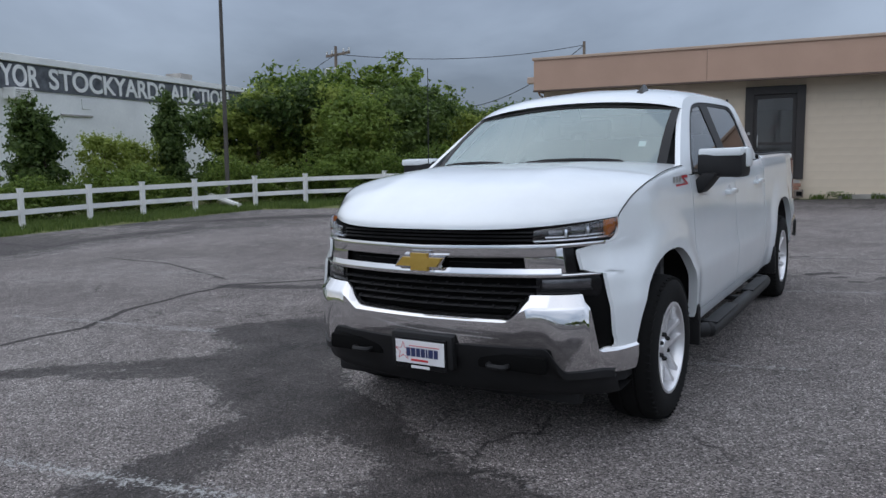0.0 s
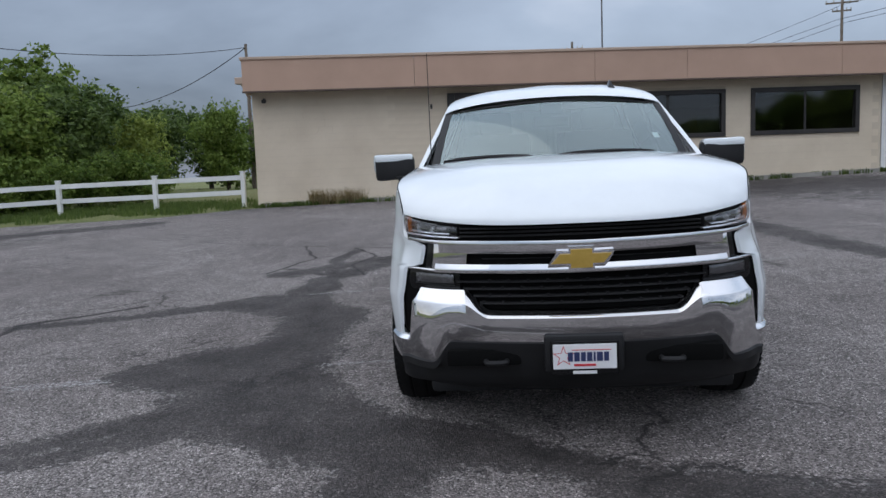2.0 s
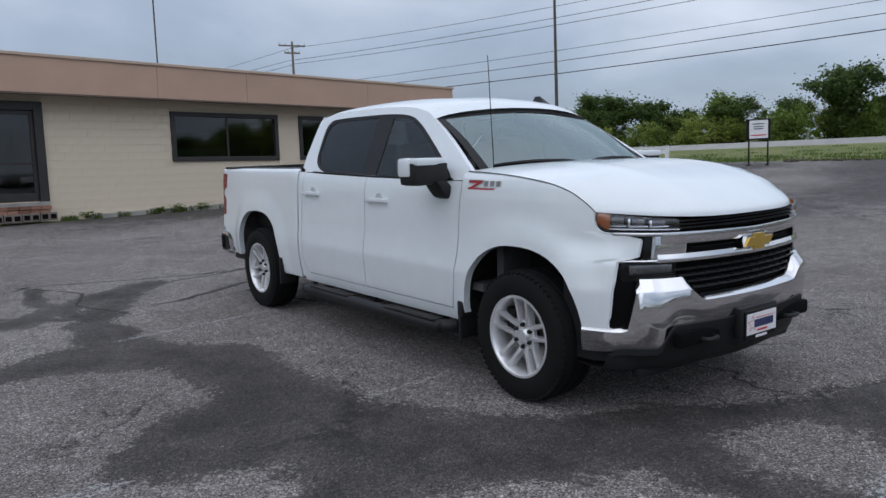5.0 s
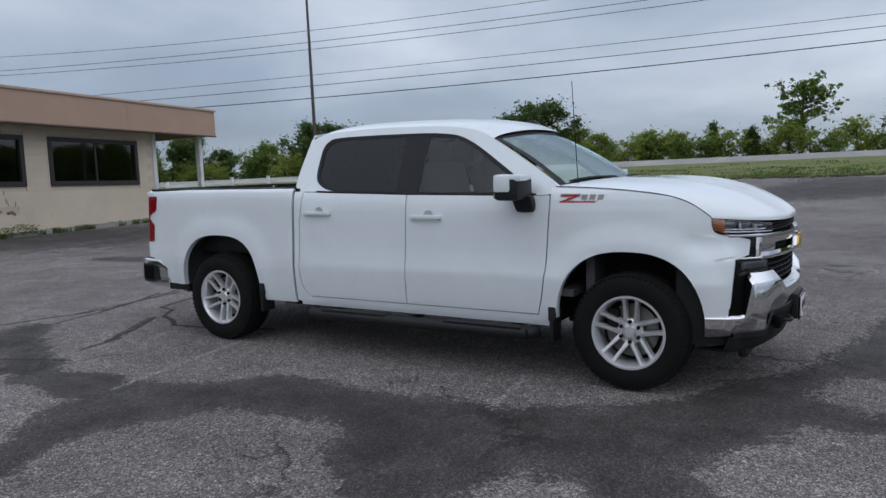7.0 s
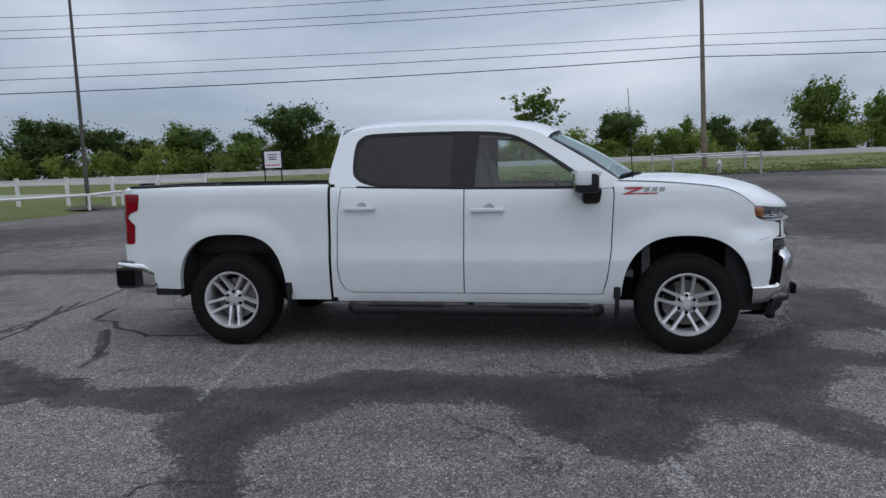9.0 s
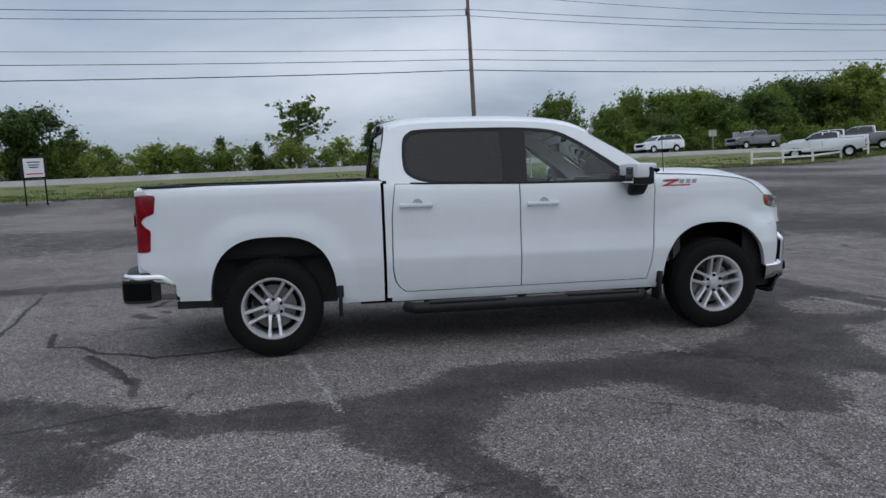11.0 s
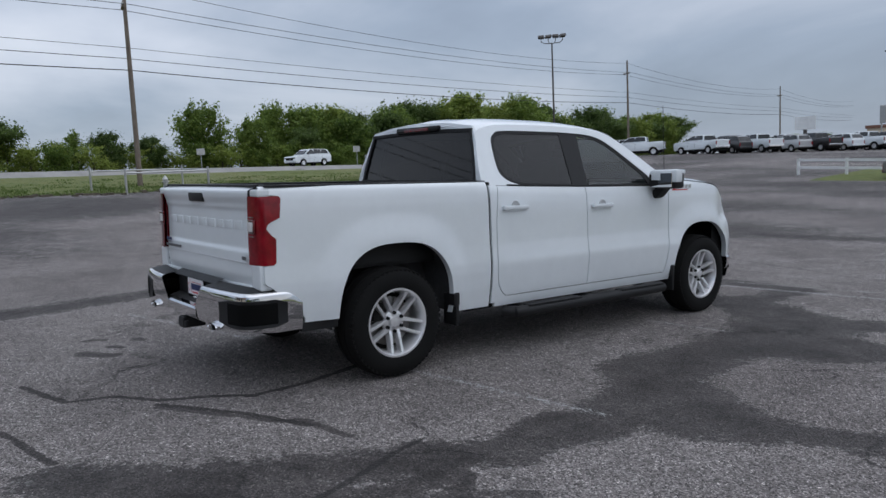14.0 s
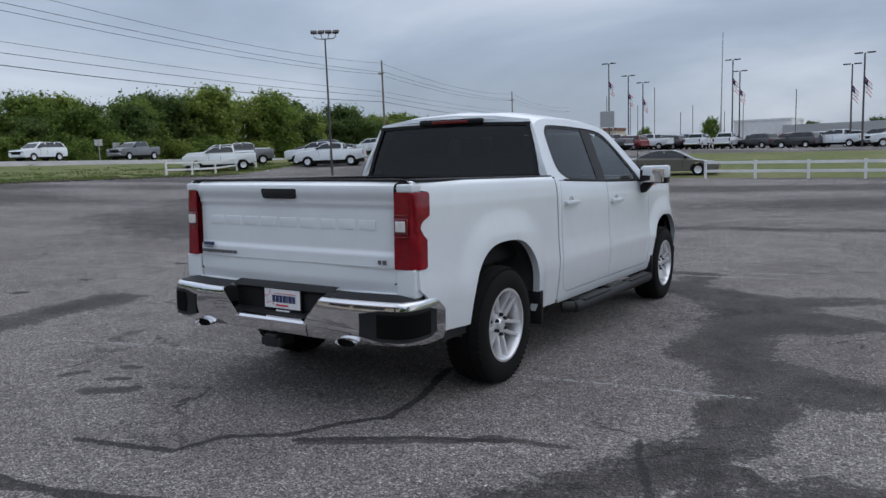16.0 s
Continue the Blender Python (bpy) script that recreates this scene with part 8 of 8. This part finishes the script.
def build_vehicles():
    lib = {}
    for kind, colour in (("pickup_truck", "white"), ("pickup_truck", "black"), ("pickup_truck", "grey"), ("suv", "white"), ("suv", "black"), ("suv", "silver"), ("sedan", "olive"), ("sedan", "grey"), ("suv", "red")):
        word = {"pickup_truck": "crew cab pickup truck", "suv": "sport utility car", "sedan": "four door saloon car"}[kind]
        lib[kind, colour] = vehicle(kind, colour, "%s %s parked on the dealer's lot" % (colour.replace("olive", "olive grey"), word))
    g = "cars on the dealer's lot"
    # heading 0 faces -y; near row by the small fence
    W = ("pickup_truck", "white")
    for key, x, y, hd in (
        (W, 46.3, -35.6, 140), (W, 49.5, -38.5, 140), (("pickup_truck", "grey"), 50.5, -42.0, 140), (W, 54.0, -45.0, 140),
        (W, 39.5, -42.0, 118), (W, 42.8, -44.2, 118), (("pickup_truck", "black"), 47.0, -50.0, 118), (("suv", "black"), 50.0, -52.5, 118), (W, 44.0, -58.0, 120), (("suv", "white"), 49.0, -60.0, 120), (("pickup_truck", "black"), 53.5, -57.5, 120),
    ):
        park(lib[key], x, y, hd, g)
    rng = random.Random(8)
    order = [W, ("suv", "black"), W, ("suv", "silver"), ("pickup_truck", "black"), ("suv", "white"), W, ("pickup_truck", "grey"), ("suv", "red")]
    n = 0
    for row, (x0, y0, x1, y1, count) in enumerate(((40.0, -64.0, 22.0, -92.0, 12), (44.0, -70.0, 27.0, -98.0, 11), (50.0, -78.0, 33.0, -108.0, 11))):
        for i in range(count):
            t = (i + rng.uniform(-0.1, 0.1)) / (count - 1)
            park(lib[order[n % 9]], x0 + (x1 - x0) * t, y0 + (y1 - y0) * t, 75 + rng.uniform(-4, 4), g)
            n += 1
    for key, x, y, hd in ((("suv", "white"), 15.4, -59.4, 5), (W, 12.2, -57.8, 0), (W, 9.6, -56.5, 0), (("suv", "black"), 7.4, -57.5, 60), (("suv", "red"), 5.6, -60.5, 60), (("suv", "black"), 4.2, -55.5, 70), (W, 1.6, -56.0, 70), (("sedan", "grey"), 0.2, -60.5, 70), (("pickup_truck", "grey"), -1.2, -57.0, 70), (W, -2.6, -50.5, 110), (W, -4.8, -48.0, 110), (W, -7.5, -48.0, 110)):
        park(lib[key], x, y, hd, g, 1.5)
    for i in range(16):
        park(lib[order[(i * 4 + 1) % 9]], -16 + i * 2.9, -72 - (i % 3) * 1.5, rng.choice((0, 90, 180)) + rng.uniform(-5, 5), g, 1.35)
    for i in range(16):
        park(lib[order[(i * 5 + 2) % 9]], -14 + i * 3.4, -92 - (i % 2) * 3, rng.choice((0, 180)) + rng.uniform(-5, 5), g, 1.25)
    ob = copy_thing(lib["sedan", "olive"], pose(8.3, -35.0, z_at(8.3, -35.0), 0, 0, -82))
    ob["label"] = "olive grey saloon car parked beside the white rail fence"
    # cars on the highway
    for key, x, y, hd, label in ON_ROAD:
        ob = copy_thing(lib[key], pose(x, y, 2.68 + 0.011 * clamp(y, -120, 120), 0, 0, hd))
        ob["label"] = label
    for src in lib.values():
        for o in (*src.children_recursive, src):
            bpy.data.objects.remove(o)


# ---- the dealer's side of the lot ----
def flag_pole(x, y, h, flag, label):
    z = z_at(x, y)
    p = thing("flag_pole", label, "flag pole", pose(x, y, z), group="lamp and flag poles")
    part("shaft", Geo().tube([(0, 0, 0), (0, 0, h)], [0.11, 0.07], 8), M_POLE, p, smooth=True)
    for side in (-0.55, 0.55):
        part("lamp_head", Geo().box((side, 0, h), (0.75, 0.32, 0.13), bevel=0.04), M_POLE, p)
    if flag:
        for k in range(7):
            wav = sheet(lambda u, v: (-0.05 - 0.62 * u - 0.1 * v, 0.15 * math.sin(u * 6 + k), h - 2.3 - 1.5 * (k + v) / 7 - 0.75 * u), 6, 1)
            part("flag_stripe", wav, M_REDPRINT if k % 2 == 0 else M_PLATE, p)
        part("flag_corner", sheet(lambda u, v: (-0.05 - 0.3 * u, 0.02 + 0.12 * math.sin(u * 3), h - 2.28 - 0.7 * v - 0.36 * u), 4, 2), M_NAVY, p)


def build_dealer():
    pts = spaced([(-16.0, -32.6), (6.0, -32.6)], 2.45)
    fence("fence", "white painted post and rail fence before the dealer's lot", pts, post_h=0.95)
    fence("fence", "white painted post and rail fence before the dealer's lot", spaced([(10.6, -36.2), (16.5, -37.2)], 2.45), post_h=0.95)
    fence("fence", "short white rail fence on the grass by the dealer's lot", spaced([(42.3, -27.1), (45.6, -39.0)], 3.1), heights=(0.45, 0.95), post_h=1.1)
    xs, ys = axis_steps([(-40, 14, 1.5)]), axis_steps([(-56, -33.0, 1.0)])
    gx, gy = np.meshgrid(xs, ys, indexing="ij")
    gz = lot_height(gx, gy) + 0.05 * np.clip(np.minimum(gy + 56, -33.0 - gy), 0, 1) + 0.01
    me = mesh("verge", np.stack([gx, gy, gz], -1).reshape(-1, 3), grid_faces(*gx.shape), M_GRASS, True)
    tagged(new("verge", me), "green grass strip between the two car parks", "grass", kind="structure")
    for x, y, h, fl in ((31.6, -89.9, 11.4, True), (30.5, -94.6, 10.1, True), (30.1, -99.9, 9.5, True), (16.7, -94.0, 11.2, True), (16.6, -98.1, 10.1, True), (2.9, -87.8, 9.1, True), (1.2, -77.8, 9.2, True)):
        flag_pole(x, y, h, fl, "tall grey lamp pole with a flag on the dealer's lot" if fl else "tall grey lamp pole on the dealer's lot")
    single("radio_mast", Geo().tube([(18.5, -95.7, 0), (18.3, -95.7, 16.0)], [0.11, 0.05], 8), M_CHROME_DULL, "very tall thin grey mast behind the cars", "mast")
    for x, y, h in ((42.0, -118.0, 9.0), (38.5, -120.0, 8.0), (28.0, -120.0, 7.0), (24.0, -125.0, 6.0), (20.5, -122.0, 7.0), (10.0, -100.0, 7.5), (30.5, -122, 6.0), (35.5, -124, 10.5)):
        single("distant_pole", Geo().tube([(x, y, 0), (x, y, z_at(x, y) + h)], 0.06, 6), M_WOODPOLE, "thin distant pole behind the parked cars", "pole", group="distant poles")
    sign = thing("dealer_sign", "pale grey pylon sign with plain dark bars", "sign", pose(30.5, -86.1, z_at(30.5, -86.1), 0, 0, 200))
    part("board", Geo().box((0, 0, 4.0), (1.8, 0.3, 2.0), bevel=0.04), M_CHROME_DULL, sign)
    for k in range(3):
        part("bar", Geo().box((0, 0.17, 4.7 - 0.55 * k), (1.4, 0.02, 0.2)), M_GREYPRINT, sign)
    for x in (-0.7, 0.7):
        part("leg", Geo().tube([(x, 0, 0), (x, 0, 3.1)], 0.09, 8), M_CHROME_DULL, sign)
    board = thing("roadside_sign", "small cream roadside board on two legs", "sign", pose(37.0, -80.0, z_at(37, -80), 0, 0, 200))
    part("board", Geo().box((0, 0, 3.2), (2.2, 0.2, 1.5), bevel=0.03), M_WHITEWOOD, board)
    part("bar", Geo().box((0, 0.11, 3.3), (1.6, 0.02, 0.5)), M_GREYPRINT, board)
    part("leg", Geo().box((0, 0, 1.2), (0.4, 0.2, 2.5)), M_POLE, board)
    shop = thing("dealership", "pale stone showroom with a flat roof and dark glass front", "building", pose(22.5, -138, 0, 0, 0, 176))
    part("wall", Geo().box((3.5, 0, 2.7), (9.5, 10, 5.4)), M_WHITEWOOD, shop)
    part("wall", Geo().box((15.5, -2, 2.2), (16.5, 10, 4.4)), M_CHROME_DULL, shop, "silver clad showroom wing")
    part("parapet", Geo().box((3.5, 0, 5.5), (9.8, 10.2, 0.3)), M_WHITEWOOD, shop)
    part("sign_panel", Geo().box((6.2, 5.06, 4.1), (4.0, 0.12, 0.9)), M_REDPRINT, shop, "red sign panel")
    part("sign_bar", Geo().box((6.2, 5.14, 4.1), (2.6, 0.05, 0.3)), M_PLATE, shop)
    for k in range(4):
        part("window", Geo().box((0.2 + k * 1.1, 5.05, 3.6), (0.7, 0.1, 1.4)), M_FARGLASS, shop)
    for k in range(7):
        part("window", Geo().box((8.8 + k * 2.2, 3.05, 1.6), (2.0, 0.1, 2.2)), M_FARGLASS, shop)
    for k in range(2):
        part("sign_bar", Geo().box((10.0 + k * 3.2, 3.06, 3.7), (1.9, 0.06, 0.5)), M_GREYPRINT, shop)
    hut = thing("brick_shop", "small distant cream shop with a red roof sign", "building", pose(46, -128, z_at(46, -128), 0, 0, 180))
    part("wall", Geo().box((0, 0, 1.6), (6, 5, 3.2)), M_WALL, hut)
    part("roof", Geo().box((0, 0, 3.4), (6.4, 5.4, 0.5)), M_BRICK, hut)


def build_roadside():
    # hydrant
    x, y = 36.9, -7.0
    hy = thing("fire_hydrant", "pale silver fire hydrant standing on the grass bank", "fire hydrant", pose(x, y, z_at(x, y)))
    part("barrel", Geo().lathe([(0, 0.17), (0.05, 0.17), (0.06, 0.12), (0.52, 0.12), (0.54, 0.16), (0.58, 0.16), (0.62, 0.13), (0.72, 0.06), (0.78, 0.03), (0.78, 0.0)], "Z", steps=20), M_CHROME_DULL, hy, smooth=True)
    for a in (0, 90, 180):
        part("nozzle", Geo().tube([(0, 0, 0.42), (0.2, 0, 0.42)], 0.055, 10), M_CHROME_DULL, hy, smooth=True, m=pose(0, 0, 0, 0, 0, a + 100))
    # pipe barrier round it
    bar = thing("pipe_barrier", "rusty pale pipe barrier on the grass round the hydrant", "barrier")
    c = [(34.3, -4.2), (35.2, -8.8), (39.6, -8.9), (38.8, -3.6)]
    for p in c:
        part("post", Geo().tube([(p[0], p[1], z_at(*p) - 0.1), (p[0], p[1], z_at(*p) + 1.25)], 0.06, 10), M_CHROME_DULL, bar, smooth=True)
    for p, q in zip(c, c[1:]):
        part("rail", Geo().tube([(p[0], p[1], z_at(*p) + 1.05), (q[0], q[1], z_at(*q) + 1.05)], 0.045, 8), M_CHROME_DULL, bar, smooth=True)
    # board on a stand
    x, y = 27.8, 15.4
    sg = thing("sign_board", "white notice in a black frame on a stand", "sign", pose(x, y, z_at(x, y), 0, 0, -69))
    part("frame", Geo().box((0, 0, 1.62), (1.02, 0.06, 0.92), bevel=0.01), M_GLOSSBLACK, sg)
    part("sheet", Geo().box((0.02, -0.035, 1.62), (0.78, 0.012, 0.80)), M_PLATE, sg)
    for zz, ww, mat in ((1.86, 0.5, M_GREYPRINT), (1.74, 0.42, M_GREYPRINT), (1.64, 0.36, M_NAVY), (1.36, 0.66, M_REDPRINT)):
        part("bar", Geo().box((0.02, -0.044, zz), (ww, 0.004, 0.05)), mat, sg)
    for s in (-0.4, 0.4):
        part("leg", Geo().box((s, 0.0, 0.6), (0.06, 0.06, 1.25)), M_GLOSSBLACK, sg)
        part("foot", Geo().box((s, 0, 0.03), (0.08, 0.9, 0.05)), M_GLOSSBLACK, sg)
    # low bars and a hose reel at the fence corner
    low = thing("low_barrier", "low white pipe barrier before the fence corner", "barrier")
    pts = [(15.2, 20.0), (18.2, 18.7), (20.6, 18.9)]
    for p in pts:
        part("post", Geo().tube([(p[0], p[1], z_at(*p)), (p[0], p[1], z_at(*p) + 0.62)], 0.05, 8), M_WHITEWOOD, low)
    for p, q in zip(pts, pts[1:]):
        part("rail", Geo().tube([(p[0], p[1], z_at(*p) + 0.58), (q[0], q[1], z_at(*q) + 0.58)], 0.05, 8), M_WHITEWOOD, low)
    bin_ = thing("hose_reel", "dark round hose reel hanging by the fence corner", "hose reel", pose(22.3, 18.8, z_at(22.3, 18.8), 0, 0, 20))
    part("drum", Geo().lathe([(-0.25, 0.0), (-0.25, 0.36), (-0.2, 0.38), (-0.18, 0.30), (0.18, 0.30), (0.2, 0.38), (0.25, 0.36), (0.25, 0.0)], "X", (0, 0, 0.5), 24), M_TRIM, bin_, smooth=True)
    for s in (-0.35, 0.35):
        part("stand", Geo().tube([(s, -0.3, 0), (s, 0, 0.52), (s, 0.3, 0)], 0.03, 6), M_WHITEWOOD, bin_)
    mound = Geo().lathe([(0, 0.9), (0.10, 0.7), (0.16, 0.3), (0.17, 0.0)], "Z", (19.15, 19.41, z_at(19.15, 19.41) - 0.02), 20)
    single("soil_mound", mound, M_BARK, "low brown soil mound at the foot of the lamp post", "soil", smooth=True)
    # white bar at the left fence and small road signs
    bar2 = Geo().tube([(-24.2, 16.6, z_at(-24, 16) + 0.75), (-16.9, 13.2, z_at(-17, 13) + 0.1)], 0.09, 8)
    single("leaning_rail", bar2, M_WHITEWOOD, "fallen white rail leaning through the fence", "rail")
    for x, y in ((70.5, -42.7), (66.0, -20.0), (63.5, -36.0)):
        s = thing("road_sign", "small pale road sign on a post by the highway", "road sign", pose(x, y, z_at(x, y), 0, 0, 75), group="road signs")
        part("post", Geo().tube([(0, 0, 0), (0, 0, 2.3)], 0.04, 6), M_CHROME_DULL, s)
        part("plate", Geo().box((0, -0.05, 2.1), (0.75, 0.03, 0.6), bevel=0.01), M_CHROME_DULL, s)
    # poles behind the shop with a sagging line
    utility_pole(-15.5, 39.5, 9.1, [], "weathered wooden utility pole behind the shop", r=0.13)
    utility_pole(-24.3, 26.9, 8.0, [(7.6, 1.0)], "wooden utility pole with transformers above the trees", r=0.12)
    tr = thing("transformer", "two grey pole transformers with a crossarm", "transformer", pose(-24.3, 26.9, 6.2))
    for s in (-0.32, 0.32):
        part("can", Geo().lathe([(0, 0), (0, 0.2), (0.6, 0.2), (0.66, 0.12), (0.7, 0)], "Z", (s, -0.25, 0), 14), M_CHROME_DULL, tr, smooth=True)
    wire([(-24.3, 26.9, 7.6), (-15.5, 39.5, 8.9)], 0.018, 0.5)
    wire([(-44, 36, 6.6), (-24.3, 26.9, 7.6)], 0.016, 0.6)
    wire([(-28, 47, 6.4), (-15.5, 39.5, 8.9)], 0.025, 0.7)
    utility_pole(5.5, 62.0, 11.8, [(11.2, 0.9), (10.6, 0.7)], "wooden utility pole far behind the shop")


build_shop_details()
build_weeds()
build_trees()
build_stockyard()
build_vehicles()
build_dealer()
build_roadside()
build_blocks()
